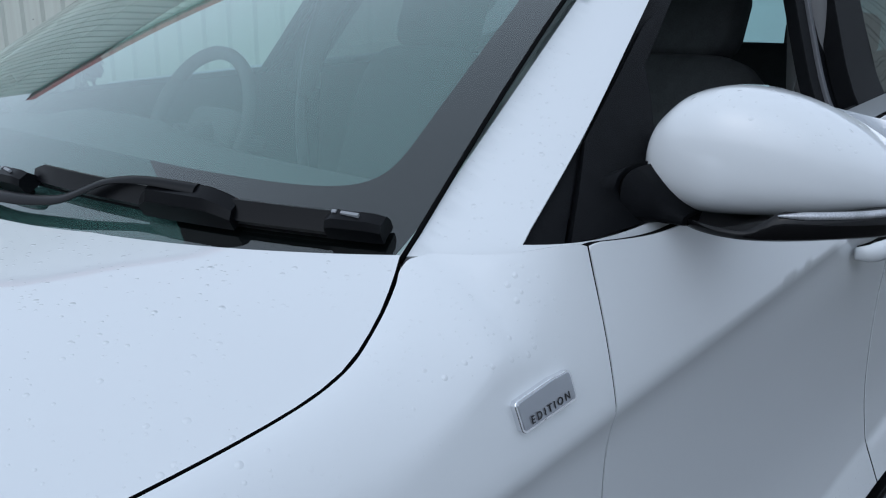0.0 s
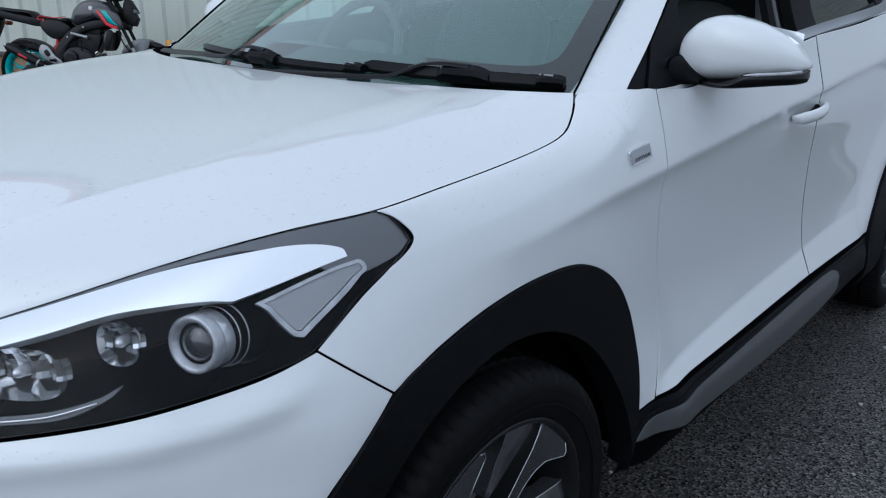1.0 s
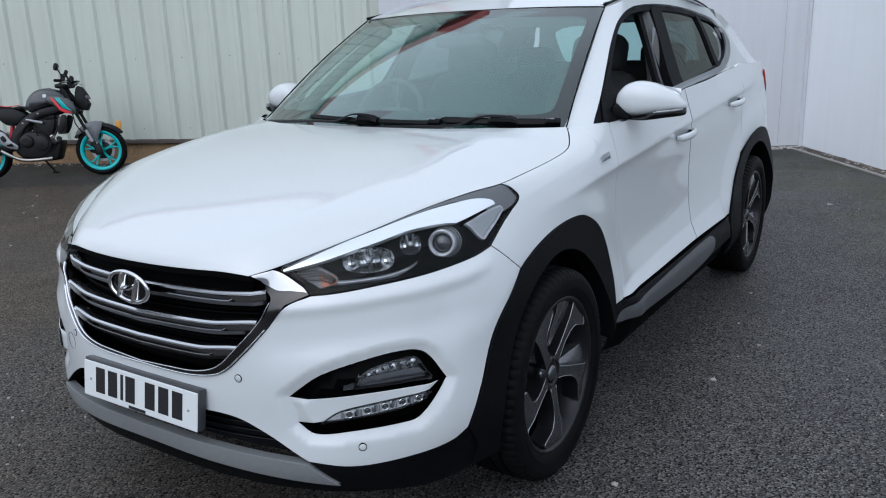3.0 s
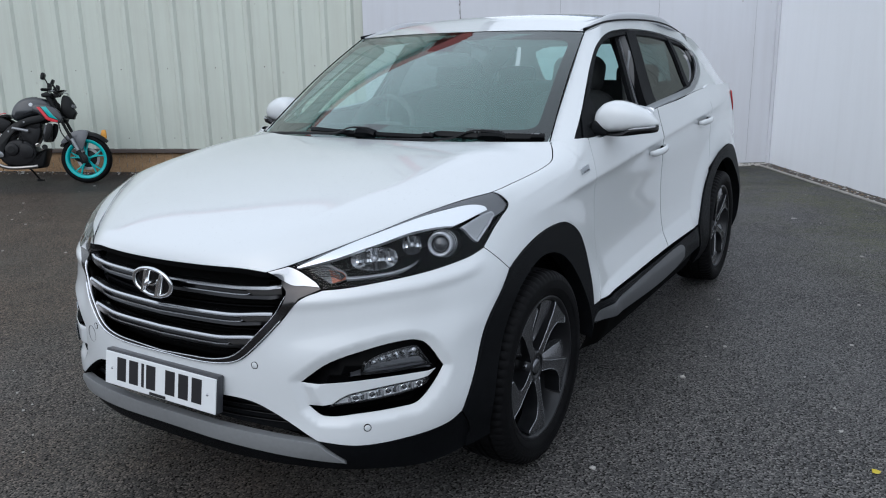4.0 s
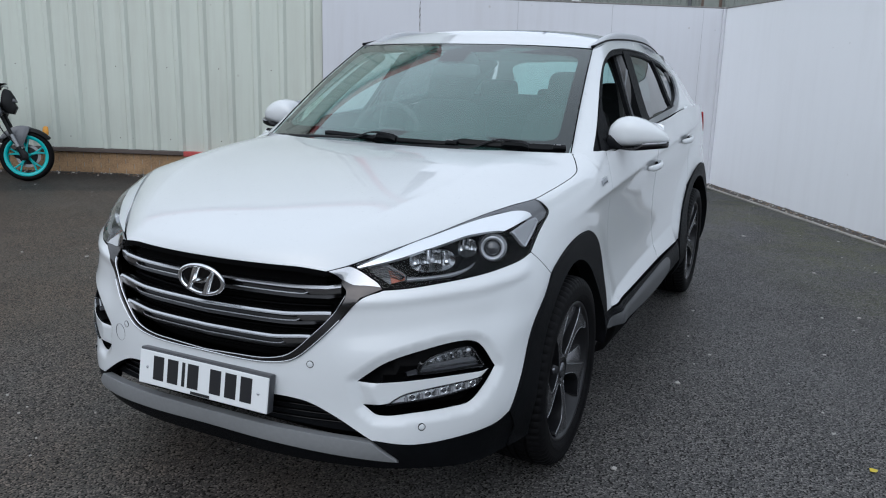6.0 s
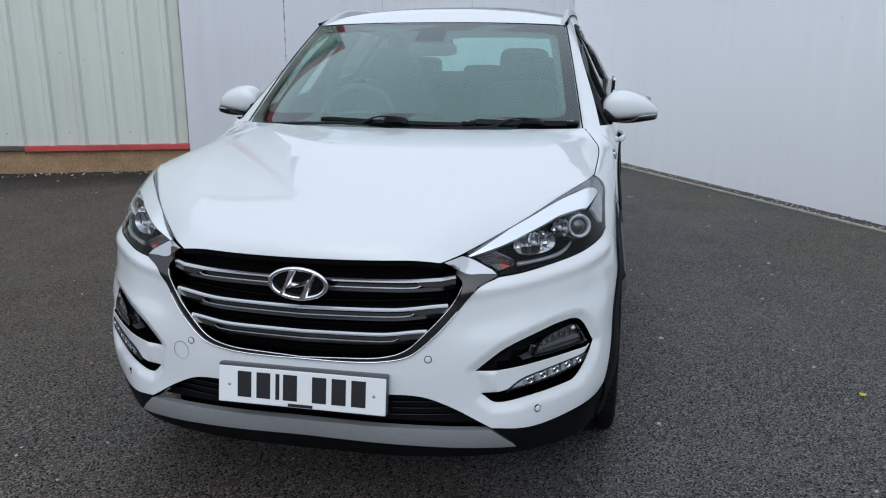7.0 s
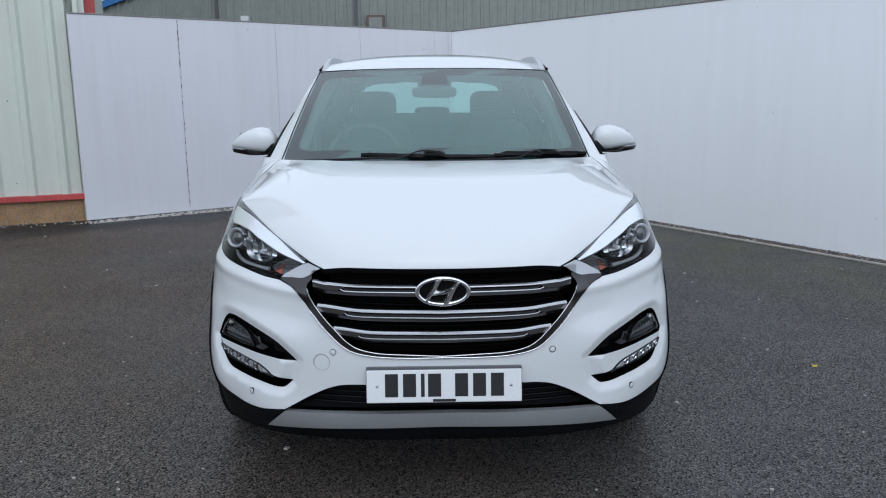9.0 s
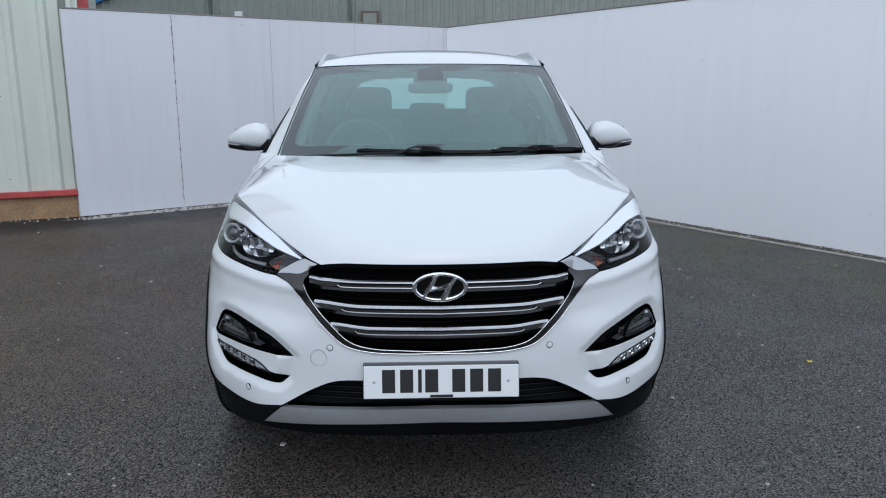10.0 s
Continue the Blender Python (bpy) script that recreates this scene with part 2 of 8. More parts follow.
# ---- materials ----
def material(name, colour, rough=0.5, metal=0.0, vary=0.0, scale=8.0, bump=0.0, bump_scale=60.0, coat=0.0, rough_vary=0.0, spec=0.5, second=None):
    m = bpy.data.materials.new(name)
    m.use_nodes = True
    nt = m.node_tree
    b = nt.nodes["Principled BSDF"]
    b.inputs["Base Color"].default_value = (*colour, 1)
    b.inputs["Roughness"].default_value, b.inputs["Metallic"].default_value = rough, metal
    b.inputs["Coat Weight"].default_value, b.inputs["Specular IOR Level"].default_value = coat, spec
    b.inputs["Coat Roughness"].default_value = 0.03
    geo = nt.nodes.new("ShaderNodeNewGeometry")
    if vary or rough_vary:
        big, fine = nt.nodes.new("ShaderNodeTexNoise"), nt.nodes.new("ShaderNodeTexNoise")
        big.inputs["Scale"].default_value, fine.inputs["Scale"].default_value = scale, scale * 11
        big.inputs["Detail"].default_value = 5
        add = nt.nodes.new("ShaderNodeMath")
        add.operation = "ADD"
        nt.links.new(geo.outputs["Position"], big.inputs["Vector"])
        nt.links.new(geo.outputs["Position"], fine.inputs["Vector"])
        nt.links.new(big.outputs[0], add.inputs[0])
        nt.links.new(fine.outputs[0], add.inputs[1])
        if vary:
            mix = nt.nodes.new("ShaderNodeMix")
            mix.data_type = "RGBA"
            lo = second or tuple(c * (1 - vary) for c in colour)
            mix.inputs["A"].default_value = (*lo, 1)
            mix.inputs["B"].default_value = (*[min(1, c * (1 + (0 if second else vary))) for c in colour], 1)
            mr = nt.nodes.new("ShaderNodeMapRange")
            mr.inputs["From Min"].default_value, mr.inputs["From Max"].default_value = 0.7, 1.3
            nt.links.new(add.outputs[0], mr.inputs["Value"])
            nt.links.new(mr.outputs[0], mix.inputs["Factor"])
            nt.links.new(mix.outputs["Result"], b.inputs["Base Color"])
        if rough_vary:
            rr = nt.nodes.new("ShaderNodeMapRange")
            rr.inputs["From Min"].default_value, rr.inputs["From Max"].default_value = 0.7, 1.3
            rr.inputs["To Min"].default_value, rr.inputs["To Max"].default_value = max(0.02, rough - rough_vary), min(1, rough + rough_vary)
            nt.links.new(add.outputs[0], rr.inputs["Value"])
            nt.links.new(rr.outputs[0], b.inputs["Roughness"])
    if bump:
        no, bu = nt.nodes.new("ShaderNodeTexNoise"), nt.nodes.new("ShaderNodeBump")
        no.inputs["Scale"].default_value, no.inputs["Detail"].default_value = bump_scale, 4
        bu.inputs["Strength"].default_value, bu.inputs["Distance"].default_value = bump, 0.004
        nt.links.new(geo.outputs["Position"], no.inputs["Vector"])
        nt.links.new(no.outputs[0], bu.inputs["Height"])
        nt.links.new(bu.outputs[0], b.inputs["Normal"])
    return m


def glass(name, tint, gloss=0.012, bare=0.04, sheen=(1, 1, 1), power=4.0):
    """A thin pane: clear with a tint, and mirror-like towards grazing angles from either side."""
    m = bpy.data.materials.new(name)
    m.use_nodes = True
    nt = m.node_tree
    nt.nodes.remove(nt.nodes["Principled BSDF"])
    tr, gl, mix, lw = (nt.nodes.new(k) for k in ("ShaderNodeBsdfTransparent", "ShaderNodeBsdfGlossy", "ShaderNodeMixShader", "ShaderNodeLayerWeight"))
    tr.inputs[0].default_value = (*tint, 1)
    gl.inputs["Roughness"].default_value = gloss
    gl.inputs["Color"].default_value = (*sheen, 1)
    lw.inputs["Blend"].default_value = 0.5
    f = maths(nt, "MULTIPLY", maths(nt, "POWER", lw.outputs["Facing"], power), 1 - bare)
    nt.links.new(maths(nt, "ADD", f, bare, True), mix.inputs[0])
    nt.links.new(tr.outputs[0], mix.inputs[1])
    nt.links.new(gl.outputs[0], mix.inputs[2])
    nt.links.new(mix.outputs[0], nt.nodes["Material Output"].inputs["Surface"])
    return m


def hazy(name, colour, amount):
    """A thin film: mostly clear, scattering a little light; dust and reflected haze in its colour."""
    m = bpy.data.materials.new(name)
    m.use_nodes = True
    nt = m.node_tree
    nt.nodes.remove(nt.nodes["Principled BSDF"])
    tr, df, tl, both, mix = (nt.nodes.new(k) for k in ("ShaderNodeBsdfTransparent", "ShaderNodeBsdfDiffuse", "ShaderNodeBsdfTranslucent", "ShaderNodeMixShader", "ShaderNodeMixShader"))
    for n in (df, tl):
        n.inputs[0].default_value = (*colour, 1)
    geo = nt.nodes.new("ShaderNodeNewGeometry")
    patch = node(nt, "TexNoise", Scale=2.2, Detail=3.0)
    nt.links.new(geo.outputs["Position"], patch.inputs["Vector"])
    uneven = node(nt, "MapRange", To_Min=amount * 0.7, To_Max=amount * 1.3)
    nt.links.new(patch.outputs[0], uneven.inputs["Value"])
    nt.links.new(uneven.outputs[0], mix.inputs[0])
    both.inputs[0].default_value = 0.35
    nt.links.new(df.outputs[0], both.inputs[1])
    nt.links.new(tl.outputs[0], both.inputs[2])
    nt.links.new(tr.outputs[0], mix.inputs[1])
    nt.links.new(both.outputs[0], mix.inputs[2])
    nt.links.new(mix.outputs[0], nt.nodes["Material Output"].inputs["Surface"])
    return m


def node(nt, kind, **values):
    n = nt.nodes.new("ShaderNode" + kind)
    for k, v in values.items():
        n.inputs[k.replace("_", " ")].default_value = v
    return n


def maths(nt, op, a, b=None, clamp=False):
    n = nt.nodes.new("ShaderNodeMath")
    n.operation, n.use_clamp = op, clamp
    for i, x in enumerate((a, b)):
        if x is None:
            continue
        if isinstance(x, (int, float)):
            n.inputs[i].default_value = x
        else:
            nt.links.new(x, n.inputs[i])
    return n.outputs[0]


def wet_paint():
    """White paint under clear lacquer, beaded with rain on its upper faces."""
    m = material("white_car_paint", (0.66, 0.685, 0.695), 0.35, coat=1.0)
    nt = m.node_tree
    b = nt.nodes["Principled BSDF"]
    geo = nt.nodes.new("ShaderNodeNewGeometry")
    drops = None
    for scale, size in ((95.0, 0.30), (190.0, 0.30)):
        vor = node(nt, "TexVoronoi", Scale=scale)
        nt.links.new(geo.outputs["Position"], vor.inputs["Vector"])
        pick = nt.nodes.new("ShaderNodeSeparateColor")
        nt.links.new(vor.outputs["Color"], pick.inputs[0])
        some = maths(nt, "GREATER_THAN", pick.outputs[0], 0.55)
        rad = maths(nt, "MULTIPLY", pick.outputs[1], size)
        cap = maths(nt, "SUBTRACT", rad, vor.outputs["Distance"])
        cap = maths(nt, "MULTIPLY", maths(nt, "MAXIMUM", cap, 0.0), some)
        cap = maths(nt, "POWER", maths(nt, "MULTIPLY", cap, 3.0), 0.6)
        cap = maths(nt, "DIVIDE", cap, scale)
        drops = cap if drops is None else maths(nt, "ADD", drops, cap)
    part_of = node(nt, "TexNoise", Scale=5.0)
    nt.links.new(geo.outputs["Position"], part_of.inputs["Vector"])
    where = maths(nt, "MULTIPLY", maths(nt, "SUBTRACT", part_of.outputs[0], 0.34), 5.0, True)
    up = nt.nodes.new("ShaderNodeSeparateXYZ")
    nt.links.new(geo.outputs["Normal"], up.inputs[0])
    face = maths(nt, "MULTIPLY", maths(nt, "SUBTRACT", up.outputs[2], 0.25), 2.5, True)
    h = maths(nt, "MULTIPLY", drops, maths(nt, "MULTIPLY", where, face))
    bump = node(nt, "Bump", Strength=0.9, Distance=0.36)
    nt.links.new(h, bump.inputs["Height"])
    nt.links.new(bump.outputs[0], b.inputs["Coat Normal"])
    soft = node(nt, "Bump", Strength=0.35, Distance=0.25)
    nt.links.new(h, soft.inputs["Height"])
    nt.links.new(soft.outputs[0], b.inputs["Normal"])
    return m


def strip_off(nt, xyz, a, b):
    """Distance of a place on the ground from the line a to b, on the yard's side."""
    d = np.array(b, float) - np.array(a, float)
    d /= np.linalg.norm(d)
    x = maths(nt, "MULTIPLY", maths(nt, "SUBTRACT", xyz.outputs[0], float(a[0])), float(d[1]))
    y = maths(nt, "MULTIPLY", maths(nt, "SUBTRACT", xyz.outputs[1], float(a[1])), float(-d[0]))
    return maths(nt, "ADD", x, y)


def wet_asphalt():
    """Coarse open asphalt: pale and brown stones over black pores, damp in patches, mossy near the white fence."""
    m = bpy.data.materials.new("wet_asphalt")
    m.use_nodes = True
    nt = m.node_tree
    b = nt.nodes["Principled BSDF"]
    geo = nt.nodes.new("ShaderNodeNewGeometry")
    pos = geo.outputs["Position"]

    def noise_at(scale, detail=4.0, rough=0.6):
        n = node(nt, "TexNoise", Scale=scale, Detail=detail, Roughness=rough)
        nt.links.new(pos, n.inputs["Vector"])
        return n.outputs[0]

    def blend(a_col, b_col, factor):
        n = node(nt, "Mix")
        n.data_type = "RGBA"
        for k, c in (("A", a_col), ("B", b_col)):
            if isinstance(c, tuple):
                n.inputs[k].default_value = (*c, 1)
            else:
                nt.links.new(c, n.inputs[k])
        nt.links.new(factor, n.inputs["Factor"])
        return n.outputs["Result"]

    def step_up(x, lo, gain):
        return maths(nt, "MULTIPLY", maths(nt, "SUBTRACT", x, lo), gain, True)

    stones = node(nt, "TexVoronoi", Scale=140.0)
    stones.voronoi_dimensions = "2D"
    nt.links.new(pos, stones.inputs["Vector"])
    shade = nt.nodes.new("ShaderNodeSeparateColor")
    nt.links.new(stones.outputs["Color"], shade.inputs[0])
    # a stone's face: full in its middle, gone in the pores between the stones, and some stones are missing
    face = step_up(maths(nt, "SUBTRACT", 0.74, stones.outputs["Distance"]), 0.0, 3.6)
    there = step_up(shade.outputs[1], 0.04, 5.0)
    face = maths(nt, "MULTIPLY", face, there)
    damp = step_up(noise_at(0.55, 5.0), 0.42, 5.0)
    streak = step_up(noise_at(2.6, 6.0), 0.36, 2.6)
    tone = maths(nt, "ADD", maths(nt, "MULTIPLY", maths(nt, "POWER", shade.outputs[0], 3.0), 1.15), maths(nt, "MULTIPLY", streak, 0.22), True)
    stone = blend((0.022, 0.0212, 0.0203), (0.235, 0.220, 0.204), tone)
    xyz = nt.nodes.new("ShaderNodeSeparateXYZ")
    nt.links.new(pos, xyz.inputs[0])
    brown = step_up(maths(nt, "ADD", noise_at(0.42, 4.0), maths(nt, "MULTIPLY", xyz.outputs[0], -0.11)), 0.50, 4.0)
    stone = blend(stone, blend((0.038, 0.0255, 0.017), (0.255, 0.185, 0.130), tone), maths(nt, "MULTIPLY", brown, 0.95))
    col = blend((0.011, 0.0105, 0.010), stone, face)
    col = blend(col, (0.027, 0.026, 0.025), maths(nt, "MULTIPLY", damp, 0.22))
    # newer, blacker strip along the building and the grey fence
    ragged = maths(nt, "MULTIPLY", noise_at(1.8, 5.0), 0.5)
    for a_, b_ in (((-15.4, 1.15), (-3.90, 5.52)), ((-3.97, 5.33), (0.25, 8.33))):
        off = maths(nt, "ADD", strip_off(nt, xyz, a_, b_), ragged)
        col = blend(col, (0.016, 0.016, 0.017), maths(nt, "MULTIPLY", step_up(maths(nt, "SUBTRACT", 1.0, off), 0.0, 4.0), 0.72))
    # moss in a ragged band along the white fence
    off = strip_off(nt, xyz, (0.25, 8.33), (9.4, -5.6))
    band = maths(nt, "MULTIPLY", step_up(maths(nt, "SUBTRACT", 2.0, off), 0.0, 0.9), step_up(noise_at(1.5, 7.0, 0.75), 0.42, 6.0))
    moss = maths(nt, "MULTIPLY", band, step_up(noise_at(24.0, 4.0), 0.34, 5.0))
    col = blend(col, (0.095, 0.105, 0.012), maths(nt, "MULTIPLY", moss, 0.5))
    nt.links.new(col, b.inputs["Base Color"])
    rough = node(nt, "MapRange", To_Min=0.60, To_Max=0.40)
    nt.links.new(maths(nt, "ADD", maths(nt, "MULTIPLY", damp, 0.6), maths(nt, "MULTIPLY", shade.outputs[2], 0.4)), rough.inputs["Value"])
    nt.links.new(rough.outputs[0], b.inputs["Roughness"])
    gloss = node(nt, "MapRange", To_Min=0.06, To_Max=0.62)
    nt.links.new(face, gloss.inputs["Value"])
    nt.links.new(gloss.outputs[0], b.inputs["Specular IOR Level"])
    hgt = maths(nt, "ADD", face, maths(nt, "MULTIPLY", shade.outputs[2], 0.5))
    bump = node(nt, "Bump", Strength=1.0, Distance=0.009)
    nt.links.new(hgt, bump.inputs["Height"])
    wavy = node(nt, "Bump", Strength=0.25, Distance=0.015)
    nt.links.new(noise_at(7.0, 3.0), wavy.inputs["Height"])
    nt.links.new(bump.outputs[0], wavy.inputs["Normal"])
    nt.links.new(wavy.outputs[0], b.inputs["Normal"])
    return m


def weathered(name, colour, stain, amount, specks=0.0, rough=0.5):
    """Painted sheet or board with rain streaks and small dark marks."""
    m = material(name, colour, rough, bump=0.08, bump_scale=25)
    nt = m.node_tree
    b = nt.nodes["Principled BSDF"]
    geo = nt.nodes.new("ShaderNodeNewGeometry")
    long = nt.nodes.new("ShaderNodeVectorMath")
    long.operation = "MULTIPLY"
    long.inputs[1].default_value = (9.0, 9.0, 0.55)
    nt.links.new(geo.outputs["Position"], long.inputs[0])
    runs = node(nt, "TexNoise", Scale=1.0, Detail=5.0, Roughness=0.65)
    nt.links.new(long.outputs[0], runs.inputs["Vector"])
    patch = node(nt, "TexNoise", Scale=0.8, Detail=5.0)
    nt.links.new(geo.outputs["Position"], patch.inputs["Vector"])
    f = maths(nt, "MULTIPLY", maths(nt, "SUBTRACT", maths(nt, "ADD", runs.outputs[0], maths(nt, "MULTIPLY", patch.outputs[0], 0.7)), 0.78), 2.2, True)
    f = maths(nt, "MULTIPLY", f, amount)
    if specks:
        vor = node(nt, "TexVoronoi", Scale=7.0)
        nt.links.new(geo.outputs["Position"], vor.inputs["Vector"])
        pick = nt.nodes.new("ShaderNodeSeparateColor")
        nt.links.new(vor.outputs["Color"], pick.inputs[0])
        dot = maths(nt, "LESS_THAN", vor.outputs["Distance"], maths(nt, "MULTIPLY", maths(nt, "POWER", pick.outputs[0], 6.0), 0.11))
        f = maths(nt, "MAXIMUM", f, maths(nt, "MULTIPLY", dot, specks))
    mix = node(nt, "Mix")
    mix.data_type = "RGBA"
    mix.inputs["A"].default_value, mix.inputs["B"].default_value = (*colour, 1), (*stain, 1)
    nt.links.new(f, mix.inputs["Factor"])
    nt.links.new(mix.outputs["Result"], b.inputs["Base Color"])
    return m


PAINT = wet_paint()
BLACK_TRIM = material("black_grained_plastic", (0.0045, 0.005, 0.006), 0.5, spec=0.07, vary=0.25, scale=5, bump=0.25, bump_scale=700)
GLOSS_BLACK = material("gloss_black_plastic", (0.003, 0.003, 0.0035), 0.1, spec=0.3)
LAMP_BLACK = material("black_lamp_housing", (0.002, 0.002, 0.0023), 0.35, spec=0.04)
# near-black colour put where gaps and hollows lie in shade
CAVITY_SHADE = material("dark_cavity", (0.002, 0.002, 0.0022), 0.9, spec=0.05)
CHROME = material("chrome", (0.80, 0.81, 0.83), 0.08, 1.0)
SATIN = material("satin_chrome", (0.42, 0.43, 0.45), 0.28, 1.0)
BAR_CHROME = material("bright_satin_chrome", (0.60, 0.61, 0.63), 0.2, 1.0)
CORNER_CHROME = material("chrome_corner", (0.45, 0.455, 0.465), 0.1, 1.0)
EMBLEM_CHROME = material("emblem_chrome", (0.86, 0.87, 0.88), 0.16, 1.0)
END_GREY = material("grey_chrome_end", (0.19, 0.187, 0.187), 0.3, 1.0)
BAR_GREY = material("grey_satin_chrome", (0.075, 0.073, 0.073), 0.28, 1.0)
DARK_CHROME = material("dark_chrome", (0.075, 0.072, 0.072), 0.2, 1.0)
SILVER_SILL = material("dark_silver_plastic", (0.075, 0.078, 0.082), 0.45, 0.2, vary=0.06, scale=6)
SILVER = material("silver_painted_plastic", (0.247, 0.255, 0.259), 0.42, 0.25, vary=0.06, scale=6)
RUBBER = material("tyre_rubber", (0.005, 0.005, 0.0055), 0.6, spec=0.09, vary=0.35, scale=9, bump=0.15, bump_scale=300)
ALLOY = material("graphite_grey_alloy", (0.18, 0.184, 0.195), 0.22, 0.9, vary=0.08, scale=14)
# lighter alloy for machined edges, with their highlight put into the colour
EDGE_HIGHLIGHT = material("bright_machined_edge", (0.55, 0.56, 0.58), 0.25, 0.95)
ALLOY_DARK = material("dark_painted_alloy", (0.012, 0.0125, 0.014), 0.3, 0.3)
GLASS = glass("windscreen_glass", (0.78, 0.90, 0.87), bare=0.085, sheen=(0.96, 1.0, 0.99), power=3.2)
# teal film stands in for dust and for dashboard reflections on the glass
FILM = hazy("windscreen_haze", (0.52, 0.84, 0.80), 0.235)
REAR_GLASS = glass("rear_window_glass", (0.50, 0.78, 0.74), bare=0.05)
SIDE_GLASS = glass("side_window_glass", (0.72, 0.88, 0.84), bare=0.07)
PRIVACY = glass("privacy_glass", (0.16, 0.19, 0.19), bare=0.09)
LENS = glass("lamp_lens", (0.97, 0.98, 0.99), bare=0.012, power=5.5)
FRIT = material("black_glass_border", (0.004, 0.0042, 0.0045), 0.6, spec=0.02)
CLOTH = material("black_seat_cloth", (0.045, 0.046, 0.048), 0.85, vary=0.2, scale=30)
DASH = material("soft_black_dashboard", (0.06, 0.06, 0.06), 0.7, bump=0.2, bump_scale=400)
AMBER = material("amber_lamp_plastic", (0.36, 0.085, 0.035), 0.2)
BROW = material("bright_silver_trim", (0.93, 0.94, 0.95), 0.28, 0.8)
RED_LAMP = material("red_lamp_plastic", (0.45, 0.01, 0.012), 0.12)
PLATE_WHITE = material("plate_white", (0.72, 0.74, 0.74), 0.3)
INK = material("black_print", (0.012, 0.012, 0.014), 0.4)
ASPHALT = wet_asphalt()
CLAD = weathered("pale_green_grey_cladding", (0.560, 0.60, 0.532), (0.36, 0.345, 0.30), 0.35, 0.4, 0.42)
CLAD_FAR = material("grey_cladding", (0.235, 0.258, 0.236), 0.5, vary=0.08, scale=0.6)
BOARD = weathered("grey_painted_board", (0.625, 0.635, 0.668), (0.40, 0.385, 0.37), 0.22, 0.55, 0.55)
BOARD_R = weathered("white_painted_board", (0.90, 0.92, 0.945), (0.60, 0.60, 0.60), 0.12, 0.3, 0.5)
RED_TRIM = material("red_painted_metal", (0.42, 0.06, 0.055), 0.45, vary=0.2, scale=4)
BRICK = material("buff_brick", (0.30, 0.19, 0.10), 0.85, vary=0.3, scale=5, bump=0.4, bump_scale=80)
MORTAR = material("mortar", (0.30, 0.27, 0.23), 0.9, vary=0.15, scale=12)
LAMP_GREY = material("grey_lamp_surround", (0.115, 0.118, 0.125), 0.3)
SATIN_GREY = material("grey_lamp_plastic", (0.10, 0.103, 0.11), 0.3)
GLOSS_GREY = material("dark_grey_plastic", (0.05, 0.052, 0.058), 0.35)
GREY_LINE = material("panel_joint", (0.25, 0.26, 0.27), 0.6)
MESH_SILVER = material("silver_reflector_mesh", (0.40, 0.41, 0.42), 0.35, 0.7, bump=0.5, bump_scale=1400)
LENS_BALL = material("projector_glass", (0.03, 0.032, 0.035), 0.04, coat=1.0)
WIPER = material("satin_black_plastic", (0.0035, 0.004, 0.005), 0.3, spec=0.16)
BADGE_FACE = material("brushed_silver_face", (0.38, 0.40, 0.43), 0.3, 0.6)
LAMP_SILVER = material("silver_lamp_reflector", (0.42, 0.43, 0.45), 0.3, 0.45, vary=0.3, scale=60)
DAY_SILVER = material("bright_daytime_reflector", (0.70, 0.71, 0.73), 0.32, 0.35, vary=0.25, scale=70)
FOG_SILVER = material("grey_fog_reflector", (0.26, 0.265, 0.275), 0.22, 0.6, vary=0.6, scale=55)
# darker copy of the lamp chrome, for bowls and facets without a glint
BOWL = material("dark_faceted_reflector", (0.36, 0.37, 0.38), 0.1, 0.95)
RAIL = material("grey_satin_rail", (0.50, 0.51, 0.53), 0.42, 0.35)
LAMP_CHROME = material("bright_lamp_reflector", (0.58, 0.59, 0.61), 0.16, 0.6)
DISC = material("brake_steel", (0.30, 0.30, 0.30), 0.35, 0.9, vary=0.15, scale=20)
ALLOY_GLOSS = material("gloss_grey_alloy", (0.22, 0.22, 0.23), 0.22, 0.8)
LINING = material("grey_headlining", (0.62, 0.62, 0.60), 0.9, vary=0.05, scale=30)
LINING_DARK = material("dark_pillar_lining", (0.10, 0.10, 0.10), 0.8)
BELT = material("grey_belt_webbing", (0.20, 0.21, 0.22), 0.75)
DARK_RUST = material("dark_rust", (0.09, 0.07, 0.06), 0.8)
CLAD_DARK = material("dark_grey_flashing", (0.10, 0.105, 0.11), 0.5)
VENT_FRAME = material("brown_frame", (0.13, 0.09, 0.07), 0.6)
BLUE = material("blue_painted_board", (0.03, 0.16, 0.42), 0.4)
CAP = material("grey_timber_cap", (0.20, 0.19, 0.18), 0.8, vary=0.2, scale=9)
STONE_PALE = material("pale_stone", (0.45, 0.43, 0.40), 0.8, vary=0.25, scale=30)
STONE_DARK = material("dark_stone", (0.10, 0.095, 0.09), 0.7, vary=0.3, scale=30)
STONE_BROWN = material("brown_stone", (0.20, 0.14, 0.09), 0.8, vary=0.3, scale=30)
CONCRETE = material("pale_concrete", (0.34, 0.32, 0.29), 0.85, vary=0.25, scale=7, bump=0.4, bump_scale=60)
SHADED_DIRT = material("dark_dirt", (0.05, 0.042, 0.035), 0.9, vary=0.4, scale=12, bump=0.5, bump_scale=90)
LEAF_YELLOW = material("yellow_leaf", (0.55, 0.44, 0.02), 0.5)

